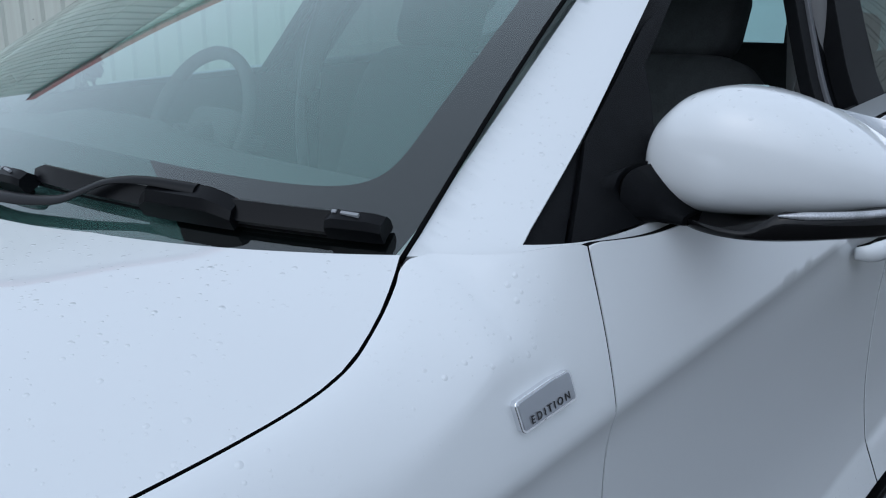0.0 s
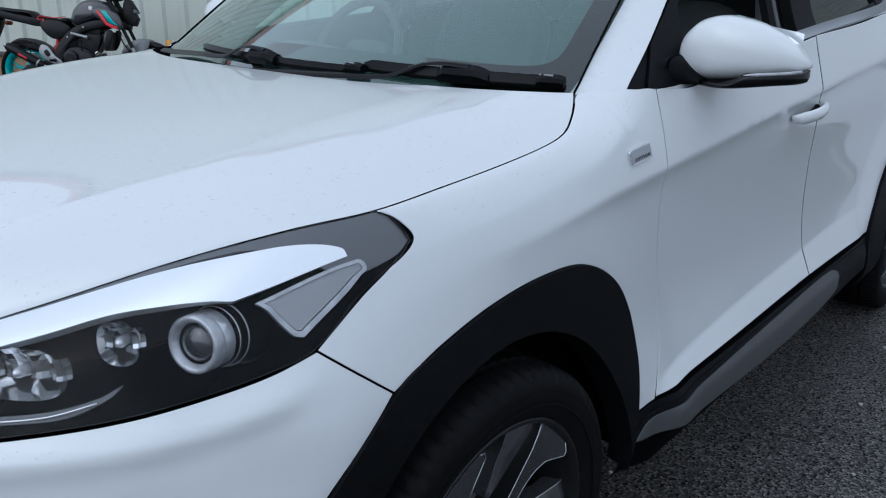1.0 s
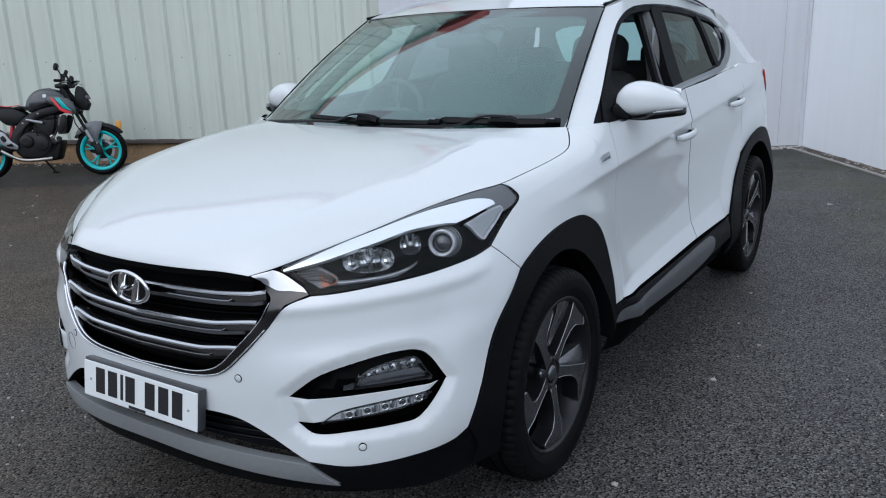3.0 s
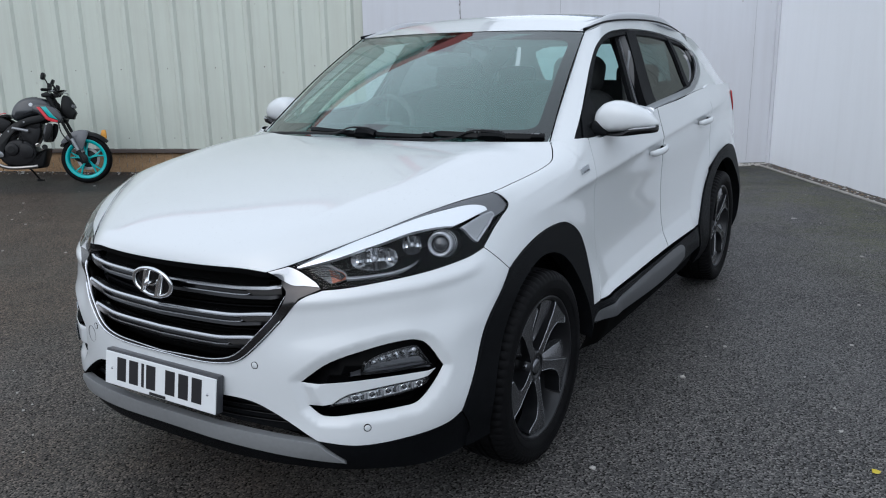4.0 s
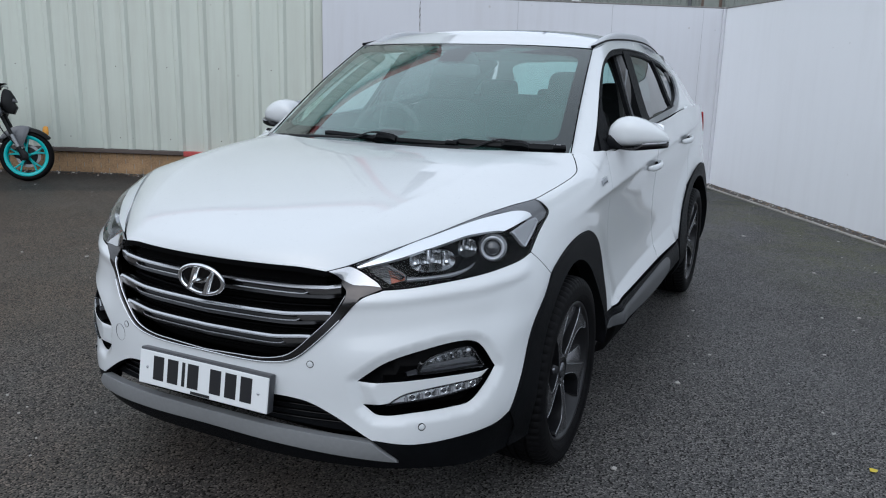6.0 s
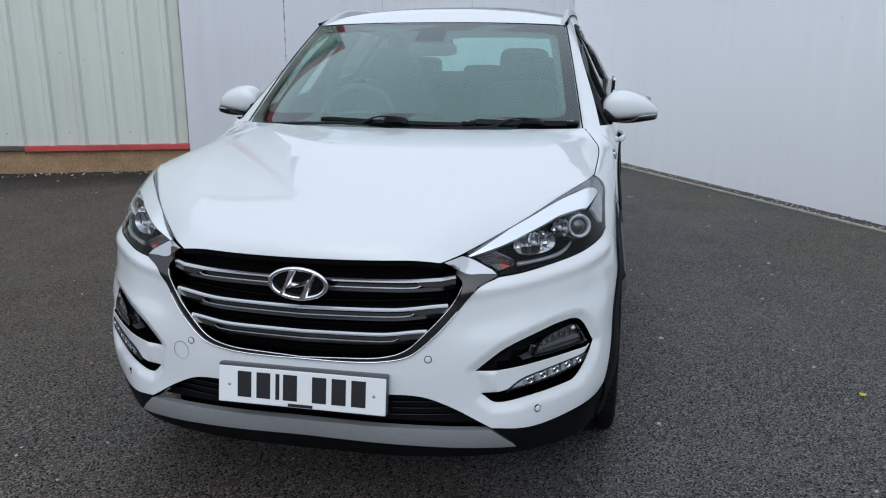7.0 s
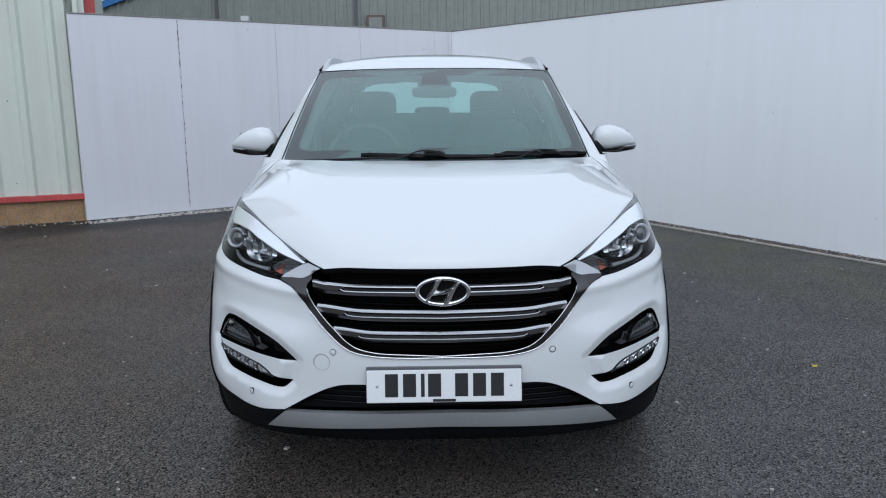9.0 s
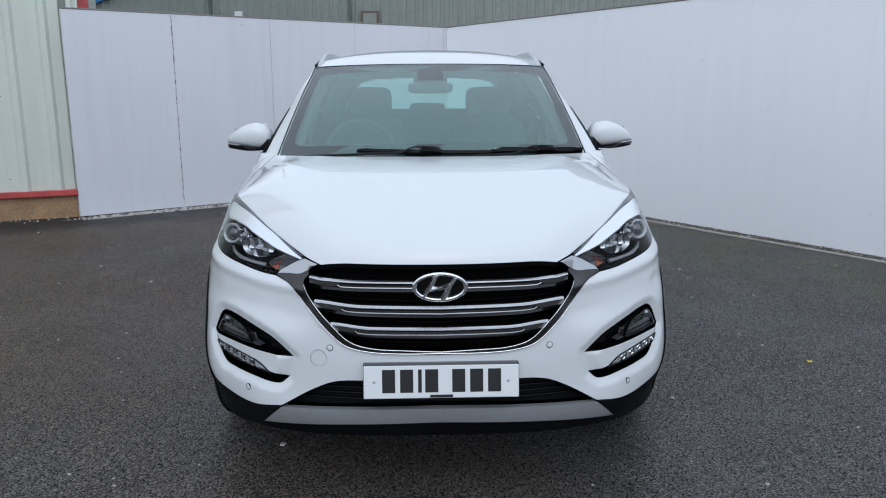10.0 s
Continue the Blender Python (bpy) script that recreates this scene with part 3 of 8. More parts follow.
# ---- the yard ----
def slab(name, a, b, thick, z0, z1, material, side=1, **tags):
    """A wall from a to b (plan), thick metres deep on its far side."""
    a, b = np.array(a, float), np.array(b, float)
    d = (b - a) / np.linalg.norm(b - a)
    n = np.array((-d[1], d[0])) * side
    c = [a, b, b + n * thick, a + n * thick]
    v = [(*p, z) for z in (z0, z1) for p in c]
    f = [(3, 2, 1, 0), (4, 5, 6, 7), (0, 1, 5, 4), (1, 2, 6, 5), (2, 3, 7, 6), (3, 0, 4, 7)]
    if side < 0:
        f = [q[::-1] for q in f]
    return tagged(part(name, v, f, material, smooth=False), kind="structure", **tags)


g = np.concatenate([[-600, -120, -40], np.linspace(-14, 8, 60), [40, 120, 600]])
gx, gy = np.meshgrid(g, g + 3, indexing="ij")
v, f = grid(np.stack([gx, gy, np.zeros_like(gx)], -1))
tagged(part("ground", v, [q[::-1] for q in f], ASPHALT), "wet dark grey asphalt yard with damp patches", "ground", kind="structure")

CORNER, GREY_END, RIGHT_END = (0.25, 8.37), (-3.945, 5.40), (9.4, -5.6)
slab("wall_grey", GREY_END, CORNER, 0.06, 0.02, 2.27, BOARD, label="grey painted board fence with vertical panel joints", category="wall")
# unseen wall, added behind the camera to hold back low sky light
slab("wall_south", (16, -14), (-16, -14), 0.1, 0.0, 2.3, BOARD, label="unseen grey board wall added to block low front sky", category="wall")
slab("wall_white", CORNER, RIGHT_END, 0.06, 0.0, 2.27, BOARD_R, label="tall white painted board fence beside the yard", category="wall")

# ---- the car: front axle at y = 0, nose towards -y, its left side at +x ----
car = tagged(new("car"), "white family SUV parked on the wet asphalt, one front window open", "car")

# plan line of the body at its widest, from the nose round the corner to the tail
PLAN = smooth_line([(0, -0.862), (0.25, -0.850), (0.45, -0.812), (0.62, -0.745), (0.74, -0.640), (0.82, -0.520), (0.868, -0.370), (0.890, -0.180),
                    (0.900, 0.0), (0.905, 0.9), (0.905, 1.8), (0.908, 2.5), (0.900, 2.90), (0.866, 3.20), (0.755, 3.41), (0.50, 3.47), (0.25, 3.50), (0, 3.51)], n=6)
run = np.concatenate([[0], np.cumsum(np.linalg.norm(np.diff(PLAN, axis=0), axis=1))])
run -= run[8 * 6]
NOSE, TAIL = run[0], run[-1]
plan = Spline(run, PLAN)

# how far each height lies outside (+) or inside (-) that line, at stations along it
HEIGHTS = (0.2, 0.3, 0.4, 0.5, 0.62, 0.74, 0.86, 0.96, 1.06)
STATIONS = (NOSE, -1.014, -0.672, -0.528, -0.18, 0.45, 1.2, 2.1, 2.75, TAIL)
SECTION = np.array([
    (-0.05, 0, 0.01, 0, -0.005, -0.012, -0.05, -0.12, -0.20),
    (-0.05, 0, 0, 0, -0.005, -0.028, -0.075, -0.13, -0.20),
    (-0.04, -0.005, 0.005, 0, 0, -0.020, -0.068, -0.11, -0.16),
    (-0.02, 0, 0.018, 0.016, 0.007, -0.004, -0.052, -0.095, -0.14),
    (-0.02, 0.005, 0.008, 0.005, 0, -0.008, -0.035, -0.065, -0.10),
    (-0.05, 0, 0.005, -0.008, -0.028, -0.036, -0.038, -0.042, -0.06),
    (-0.06, 0, 0.002, -0.014, -0.036, -0.044, -0.042, -0.036, -0.045),
    (-0.06, 0, 0.002, -0.010, -0.030, -0.038, -0.036, -0.028, -0.03),
    (-0.03, 0.005, 0.008, 0.008, -0.005, -0.018, -0.022, -0.022, -0.03),
    (-0.05, 0, 0.01, 0.01, 0, -0.01, -0.02, -0.03, -0.05)])
by_height = Spline(HEIGHTS, SECTION.T)
by_station = Spline(STATIONS, np.eye(len(STATIONS)))

# upper edge of the side: bonnet lip, bonnet gap, foot of the windscreen, then the waist line
BONNET_EDGE = [(0.396, -0.783, 0.842), (0.452, -0.734, 0.860), (0.60, -0.555, 0.925), (0.70, -0.40, 0.974), (0.765, -0.275, 1.000),
               (0.795, -0.15, 1.006), (0.80, -0.02, 1.015), (0.803, 0.12, 1.026), (0.803, 0.25, 1.040), (0.797, 0.312, 1.052), (0.778, 0.362, 1.070), (0.758, 0.400, 1.090), (0.738, 0.430, 1.106)]
edge_line = smooth_line(BONNET_EDGE, n=10)
top_line = np.concatenate([smooth_line([(0, -0.848, 0.853), (0.2, -0.833, 0.850), (0.39, -0.785, 0.843)], n=6), edge_line,
                           smooth_line([(0.752, 0.450, 1.107), (0.81, 0.49, 1.110), (0.84, 0.56, 1.110), (0.846, 0.70, 1.113)], n=6),
                           [(0.848, 1.2, 1.160), (0.850, 1.7, 1.19), (0.850, 2.2, 1.235), (0.856, 2.6, 1.24), (0.848, 2.9, 1.235), (0.81, 3.2, 1.200), (0.70, 3.38, 1.165), (0.0, 3.46, 1.15)]])
dense = np.linspace(NOSE, TAIL, 2500)
dense_xy = plan(dense)
dense_t = np.gradient(dense_xy, axis=0)
dense_t /= np.linalg.norm(dense_t, axis=1, keepdims=True)
top_s, top_d = [], []
for p in top_line:
    i = np.argmin(np.sum((dense_xy - p[:2]) ** 2, 1))
    top_s.append(dense[i])
    top_d.append(np.dot(p[:2] - dense_xy[i], (dense_t[i, 1], -dense_t[i, 0])))
order = np.argsort(top_s)
top_s, top_d, top_z = np.array(top_s)[order], np.array(top_d)[order], top_line[order, 2]
fine_s = np.arange(NOSE, TAIL, 0.004)
soften = np.exp(-(np.arange(-40, 41) * 0.004 / 0.035) ** 2)
soften /= soften.sum()


def softened(y):
    y = np.interp(fine_s, top_s, y)
    wide = np.convolve(np.pad(y, 40, "edge"), soften, "valid")
    keep = np.exp(-((fine_s - 0.46) / 0.05) ** 2) + (fine_s < -1.0)
    return wide + (y - wide) * np.clip(keep, 0, 1)


top_d, top_z, top_s = softened(top_d), softened(top_z), fine_s
WHEELS = ((0.030, 0.352, 0.010), (2.68, 0.352, 0.020))


FOG_LINE = []


def shoulder(s):
    return 0.957 + 0.083 * (s - 0.56)


def flare(s):
    return np.interp(s, (0.60, 0.75, 1.0, 1.5, 2.0), (0.496, 0.508, 0.526, 0.547, 0.570))


def shell(s, v):
    """The outer skin; v is the height up to 7 to 15 cm below the upper edge, and goes on over the shoulder from there."""
    s, v = np.broadcast_arrays(np.asarray(s, float), np.asarray(v, float))
    q = plan(s)
    t = (plan(s + 0.02) - plan(s - 0.02))
    t = t / (np.linalg.norm(t, axis=-1, keepdims=True) + 1e-12)
    n = np.stack([t[..., 1], -t[..., 0]], -1)
    d1, z1 = np.interp(s, top_s, top_d), np.interp(s, top_s, top_z)
    door = ease(0.42, 0.58, s)
    h = 0.07 + 0.08 * door
    v0 = z1 - h
    w = (v - v0) / 0.15
    B = by_station(s)
    d_at = lambda z: np.sum(B * by_height(np.clip(z, 0.12, 1.06)), -1)
    low = d_at(np.minimum(v, v0))
    d0 = d_at(v0)
    slope = (d0 - d_at(v0 - 0.02)) / 0.02
    L = np.maximum(np.abs(d1 - d0), 0.03)
    m0d, m0z = slope * h * 1.2, h * 1.2
    m1d, m1z = -L * 1.3 * (1 - door) + (d1 - d0) * door, 0.22 * L * (1 - door) + h * door
    u = np.clip(w, 0, 1)
    a, b, c, e = (1 + 2 * u) * (1 - u) ** 2, u * (1 - u) ** 2, u * u * (3 - 2 * u), u * u * (u - 1)
    hi_d = a * d0 + b * m0d + c * d1 + e * m1d + np.maximum(w - 1, 0) * m1d
    hi_z = a * v0 + b * m0z + c * z1 + e * m1z + np.maximum(w - 1, 0) * m1z
    d, z = np.where(w > 0, hi_d, low), np.where(w > 0, hi_z, v)
    y = q[..., 1]
    # shoulder crease along the doors
    k = z - shoulder(s)
    soft = np.sqrt(k * k + 0.007 ** 2) - 0.007
    crease = np.exp(-soft / np.where(k > 0, 0.10, 0.024))
    d = d + 0.0125 * crease * ease(-0.12, 0.42, s) * (1 - ease(2.35, 2.9, s))
    # wheel arch haunches
    for cy, cz, proud in WHEELS:
        r = np.sqrt((s - cy) ** 2 + ((z - cz) * 1.03) ** 2)
        d = d + proud * (1 - ease(0.56, 0.70, r)) * ease(0.25, 0.4, z)
    # sill flare below the doors
    k = flare(s) - z
    d = d + 0.030 * np.clip((np.sqrt(k * k + 0.003 ** 2) + k) / 2 / (flare(s) - 0.43), 0, 1.1) * ease(0.52, 0.64, s) * (1 - ease(1.98, 2.10, s))
    # ledge and hollow below the headlamps
    k = np.interp(s, (-1.05, -0.95, -0.83, -0.66, -0.45, -0.30), (0.785, 0.795, 0.806, 0.822, 0.84, 0.858)) - z
    d = d + (0.010 * np.exp(-((k - 0.032) / 0.022) ** 2) - 0.012 * np.exp(-((k - 0.125) / 0.06) ** 2)) * ease(-1.08, -0.95, s) * (1 - ease(-0.42, -0.28, s))
    # bevel round the fog lamp recess
    if len(FOG_LINE):
        near = (s > -1.15) & (s < -0.4) & (v > 0.36) & (v < 0.70)
        if near.any():
            a = np.stack([s[near], v[near]], -1)
            g = np.sqrt(np.min(np.sum((a[:, None, :] - FOG_LINE[None]) ** 2, -1), 1))
            d = d.copy()
            d[near] -= 0.017 * np.clip(1 - g / 0.036, 0, 1)
    return np.concatenate([q + n * d[..., None], z[..., None]], -1)


def sunk(depth):
    """The skin moved straight inwards, for the insides of lamps."""
    def surf(s, v):
        p = shell(s, v)
        t = plan(s + 0.01) - plan(s - 0.01)
        t = t / (np.linalg.norm(t, axis=-1, keepdims=True) + 1e-12)
        p[..., 0] -= t[..., 1] * depth
        p[..., 1] += t[..., 0] * depth
        return p
    return surf


net_s, net_v = np.meshgrid(np.arange(NOSE, 3.2, 0.008), np.arange(0.18, 1.32, 0.006), indexing="ij")
net = shell(net_s, net_v)
net_s, net_v, net = net_s.ravel(), net_v.ravel(), net.reshape(-1, 3)


LOCAL = np.linspace(-1, 1, 11)


def on_shell(points):
    """Skin coordinates of places near the skin."""
    out = []
    for p in np.asarray(points, float):
        i = np.argmin(np.sum((net - p) ** 2, 1))
        a, b = net_s[i], net_v[i]
        for w in (0.006, 0.0012):
            ga, gb = (x.ravel() for x in np.meshgrid(a + w * LOCAL, b + w * LOCAL))
            j = np.argmin(np.sum((shell(ga, gb) - p) ** 2, 1))
            a, b = ga[j], gb[j]
        out.append((a, b))
    return np.array(out)


def outline(points, sharp=(), n=8, closed=True):
    return smooth_line(on_shell(points), closed, n, sharp)


# the shoulder and flare lines in skin coordinates, each as close rows
CREASES = []
along_s = np.arange(0.1, 2.9, 0.009)
vv = np.linspace(0.85, 1.3, 300)
mid_v = np.array([np.interp(shoulder(a), shell(np.full(300, a), vv)[:, 2], vv) for a in along_s])
for o in (-0.036, -0.022, -0.012, -0.005, 0.0, 0.005, 0.012, 0.022):
    CREASES.append(np.stack([along_s, mid_v + o], -1))
for o in (-0.016, -0.008, 0.0, 0.008, 0.016):
    CREASES.append(np.stack([along_s[55:215], flare(along_s[55:215]) + o], -1))

# bonnet: spanned between its middle line and its edge
mid_line = Spline((0, 0.06, 0.16, 0.36, 0.65, 1.0), [(0, -0.848, 0.853), (0, -0.835, 0.885), (0, -0.765, 0.932), (0, -0.57, 1.000), (0, -0.22, 1.074), (0, 0.205, 1.113)])
er = np.concatenate([[0], np.cumsum(np.linalg.norm(np.diff(edge_line, axis=0), axis=1))])
er /= er[-1]


def bonnet(t, q):
    t, q = np.broadcast_arrays(np.asarray(t, float), np.asarray(q, float))
    m = mid_line(q)
    e = np.stack([np.interp(q, er, edge_line[:, i]) for i in range(3)], -1)
    a = np.abs(t)
    w = 0.14 * a ** 2 + 0.86 * np.clip((a - 0.75) / 0.25, 0, 1) ** 1.7
    ridge = 0.006 * np.exp(-np.abs(a - 0.70) / 0.10) * ease(0.02, 0.3, q) * (1 - 0.4 * ease(0.7, 1, q))
    x = t * (e[..., 0] - 0.0012)
    y = m[..., 1] + (e[..., 1] - m[..., 1]) * a ** (2.2 + 1.8 * ease(0.6, 1.0, q))
    z = m[..., 2] + (e[..., 2] - m[..., 2]) * w + ridge
    return np.stack([x, y, z], -1)


tt, qq = np.meshgrid(np.linspace(-1, 1, 81), np.concatenate([np.linspace(0, 0.15, 16), np.linspace(0.17, 1, 50)]), indexing="ij")
hv = bonnet(tt, qq)
n_t, n_q = tt.shape
rim = [i * n_q for i in range(n_t)] + [(n_t - 1) * n_q + j for j in range(1, n_q)] + [i * n_q + n_q - 1 for i in range(n_t - 2, -1, -1)] + [j for j in range(n_q - 2, 0, -1)]
v, f = grid(hv)
k = len(v)
low = v[rim] - (0, 0, 0.016)
f = [q[::-1] for q in f] + [(rim[i], rim[(i + 1) % len(rim)], k + (i + 1) % len(rim), k + i) for i in range(len(rim))]
f = [q if i < (n_t - 1) * (n_q - 1) else q[::-1] for i, q in enumerate(f)]
lid = part("bonnet", np.concatenate([v, low]), f, PAINT, car, "white bonnet with rain drops", sharp=60)
# the lid's folded rim is near-black, painting the shade in its gap
lid.data.materials.append(CAVITY_SHADE)
lid.data.polygons.foreach_set("material_index", [0 if i < (n_t - 1) * (n_q - 1) else 1 for i in range(len(f))])

# outlines shared by neighbouring panels
ARCH_OUT = [(0.9, -0.497, 0.385), (0.9, -0.44, 0.50), (0.9, -0.36, 0.645), (0.9, -0.205, 0.777), (0.9, -0.11, 0.812), (0.9, 0.01, 0.838), (0.9, 0.15, 0.847),
            (0.9, 0.275, 0.832), (0.9, 0.388, 0.772), (0.9, 0.458, 0.68), (0.9, 0.486, 0.57), (0.9, 0.474, 0.455)]
LAMP_LOW = [(0.843, -0.302, 0.860), (0.83, -0.37, 0.845), (0.79, -0.48, 0.830), (0.71, -0.60, 0.816), (0.62, -0.685, 0.802), (0.552, -0.722, 0.793)]
arch_front, arch_rear = ARCH_OUT[:4], ARCH_OUT[3:]
nose_edge = [(0.50, -0.765, 0.770), (0.45, -0.80, 0.705), (0.385, -0.815, 0.635), (0.315, -0.825, 0.576), (0.24, -0.845, 0.557), (0.12, -0.853, 0.550), (0.0, -0.86, 0.548)]
lower_edge = [(0.0, -0.87, 0.455), (0.20, -0.86, 0.455), (0.345, -0.84, 0.450), (0.43, -0.81, 0.415), (0.542, -0.765, 0.343)]
valance_edge = [(0.66, -0.72, 0.328), (0.77, -0.62, 0.338), (0.85, -0.53, 0.362)]
bumper_loop = outline(LAMP_LOW + nose_edge + lower_edge + valance_edge + arch_front, sharp=(0, 5, 12, 13, 17, 21, 24))
C_HOLE = [(0.506, -0.794, 0.522), (0.590, -0.757, 0.584), (0.695, -0.681, 0.622), (0.768, -0.600, 0.634), (0.800, -0.563, 0.618), (0.840, -0.530, 0.547), (0.822, -0.560, 0.500), (0.792, -0.603, 0.448), (0.757, -0.630, 0.437),
          (0.654, -0.720, 0.426), (0.564, -0.771, 0.420), (0.525, -0.785, 0.448), (0.585, -0.762, 0.458), (0.62, -0.745, 0.472), (0.70, -0.68, 0.496), (0.808, -0.571, 0.524), (0.827, -0.549, 0.545), (0.68, -0.69, 0.536)]
c_loop = outline(C_HOLE, sharp=(0, 5, 11, 15, 16), n=5)
FOG_LINE = evenly(c_loop[:5 * 11 + 1], 0.006)
bevel_rows = [evenly(shrink(FOG_LINE, -o), 0.009) for o in (0.033, 0.036, 0.039)]
panel("front_bumper", bumper_loop, shell, PAINT, car, [c_loop], 0.012, rows=bevel_rows, whole=NOSE, depth=0.03, hole_depth=0.006, gap_shade=CAVITY_SHADE, gap=0.0026, label="white front bumper with black fog lamp recesses")

# front wings
wing_top = [tuple(p + (0.002, 0.001, 0)) for p in edge_line[50::6]]
LAMP_TIP = [(0.844, -0.220, 0.910), (0.840, -0.148, 0.942), (0.832, -0.112, 0.963), (0.813, -0.120, 0.981)]
DOOR_FRONT = [(0.88, 0.583, 0.56), (0.86, 0.590, 0.70), (0.865, 0.575, 0.88), (0.87, 0.571, 0.955), (0.86, 0.566, 1.05), (0.845, 0.560, 1.112)]
wing_loop = outline(arch_rear + [(0.90, 0.545, 0.455)] + DOOR_FRONT + [(0.81, 0.496, 1.110), (0.755, 0.452, 1.108)] + wing_top[::-1] + LAMP_TIP[::-1] + [LAMP_LOW[0]],
                    sharp=(0, 8, 9, 15, 17, 17 + len(wing_top), 22 + len(wing_top)))
panel("front_wing", wing_loop, shell, PAINT, car, step=0.012, rows=CREASES[:8], gap_shade=CAVITY_SHADE, gap=0.0014)

# doors and rear quarter, below the waist
def on_side(*yz):
    return [(0.88, y, z) for y, z in yz]


B_GAP = [(1.505, 0.459), (1.51, 0.60), (1.50, 0.85), (1.46, 1.02), (1.42, 1.178)]
front_door = outline([(0.90, 0.548, 0.457), *[p for p in DOOR_FRONT]] + on_side((0.7, 1.111), (1.0, 1.141), (1.25, 1.161)) + on_side(*B_GAP[::-1]), sharp=(0, 6, 10, 14))
panel("front_door", front_door, shell, PAINT, car, step=0.014, rows=CREASES, gap_shade=CAVITY_SHADE, gap=0.0024)
ARCH_REAR = [(2.06, 0.40), (2.13, 0.53), (2.245, 0.666), (2.37, 0.768), (2.53, 0.832), (2.70, 0.860), (2.86, 0.848), (3.0, 0.775), (3.10, 0.66), (3.15, 0.55), (3.17, 0.43)]
rear_door = outline(on_side((1.51, 0.459), (1.515, 0.60), (1.505, 0.85), (1.465, 1.02), (1.425, 1.179), (1.8, 1.198), (2.1, 1.225), (2.30, 1.235), (2.36, 1.10), (2.37, 0.95), (2.33, 0.742), (2.245, 0.668), (2.13, 0.53), (2.085, 0.468)), sharp=(0, 4, 7, 10, 13))
panel("rear_door", rear_door, shell, PAINT, car, step=0.016, rows=CREASES, gap_shade=CAVITY_SHADE)
quarter = np.concatenate([outline(on_side((2.335, 0.765), (2.375, 0.95), (2.365, 1.10), (2.305, 1.236), (2.6, 1.24), (2.9, 1.24)), closed=False), [(2.99, 1.225), (3.08, 1.12), (3.19, 1.0), (3.25, 0.80), (3.26, 0.66)],
                          outline(on_side(*ARCH_REAR[8:3:-1]), closed=False)])
panel("rear_quarter", quarter, shell, PAINT, car, step=0.025, rows=CREASES[:8], gap_shade=None)
rear_low = [(3.265, 0.655), (3.255, 0.80), (3.23, 0.98), (3.6, 0.98), (TAIL, 0.98), (TAIL, 0.45), (3.6, 0.42), (3.19, 0.42), (3.15, 0.55), (3.11, 0.655)]
panel("rear_bumper", rear_low, shell, PAINT, car, step=0.04, whole=TAIL)

# near-black inner body: the shade behind the panel gaps, put into its colour
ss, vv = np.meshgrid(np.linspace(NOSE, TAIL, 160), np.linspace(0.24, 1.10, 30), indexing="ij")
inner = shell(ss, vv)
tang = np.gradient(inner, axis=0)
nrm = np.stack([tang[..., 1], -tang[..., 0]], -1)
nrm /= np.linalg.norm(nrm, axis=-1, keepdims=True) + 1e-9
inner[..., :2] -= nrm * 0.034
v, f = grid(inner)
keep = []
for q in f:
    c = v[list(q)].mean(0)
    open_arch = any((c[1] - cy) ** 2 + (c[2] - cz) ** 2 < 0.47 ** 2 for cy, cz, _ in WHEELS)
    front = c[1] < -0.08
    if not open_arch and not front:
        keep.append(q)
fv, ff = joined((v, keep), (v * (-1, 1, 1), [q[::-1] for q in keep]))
part("inner_body", fv, ff, CAVITY_SHADE, car)

# ---- greenhouse ----
SCREEN_FOOT, SCREEN_TOP = np.array((0.730, 0.447, 1.106)), np.array((0.612, 1.085, 1.530))
ROOF_EDGE = smooth_line([(0.612, 1.083, 1.533), (0.612, 1.35, 1.573), (0.614, 1.75, 1.592), (0.608, 2.2, 1.590), (0.59, 2.6, 1.562), (0.565, 2.95, 1.515)], n=8)


def cabin(y, z):
    """Side of the cabin above the waist."""
    y, z = np.broadcast_arrays(np.asarray(y, float), np.asarray(z, float))
    zb = np.interp(y, top_line[-9:-3, 1], top_line[-9:-3, 2])
    k = (z - 1.13) / 0.43
    x0 = np.interp(y, (0.4, 0.7, 1.6, 2.3, 2.7, 3.0, 3.3), (0.846, 0.850, 0.858, 0.872, 0.888, 0.862, 0.79))
    x = x0 - 0.028 + 0.026 * ease(0.65, 1.1, y) * np.exp(-np.maximum(z - zb + 0.012, 0) / 0.035) - 0.19 * k - (0.015 + 0.07 * ease(1.9, 2.7, y)) * np.abs(k) ** 2.4
    # wraps round to the windscreen
    ye = SCREEN_FOOT[1] + (z - SCREEN_FOOT[2]) / (SCREEN_TOP[2] - SCREEN_FOOT[2]) * (SCREEN_TOP[1] - SCREEN_FOOT[1])
    xe = SCREEN_FOOT[0] + (z - SCREEN_FOOT[2]) / (SCREEN_TOP[2] - SCREEN_FOOT[2]) * (SCREEN_TOP[0] - SCREEN_FOOT[0])
    u = np.clip((y - ye) / 0.16, 0, 1)
    x = xe + (x - xe) * (1 - (1 - u) ** 2.3)
    return np.stack([x, y, z], -1)


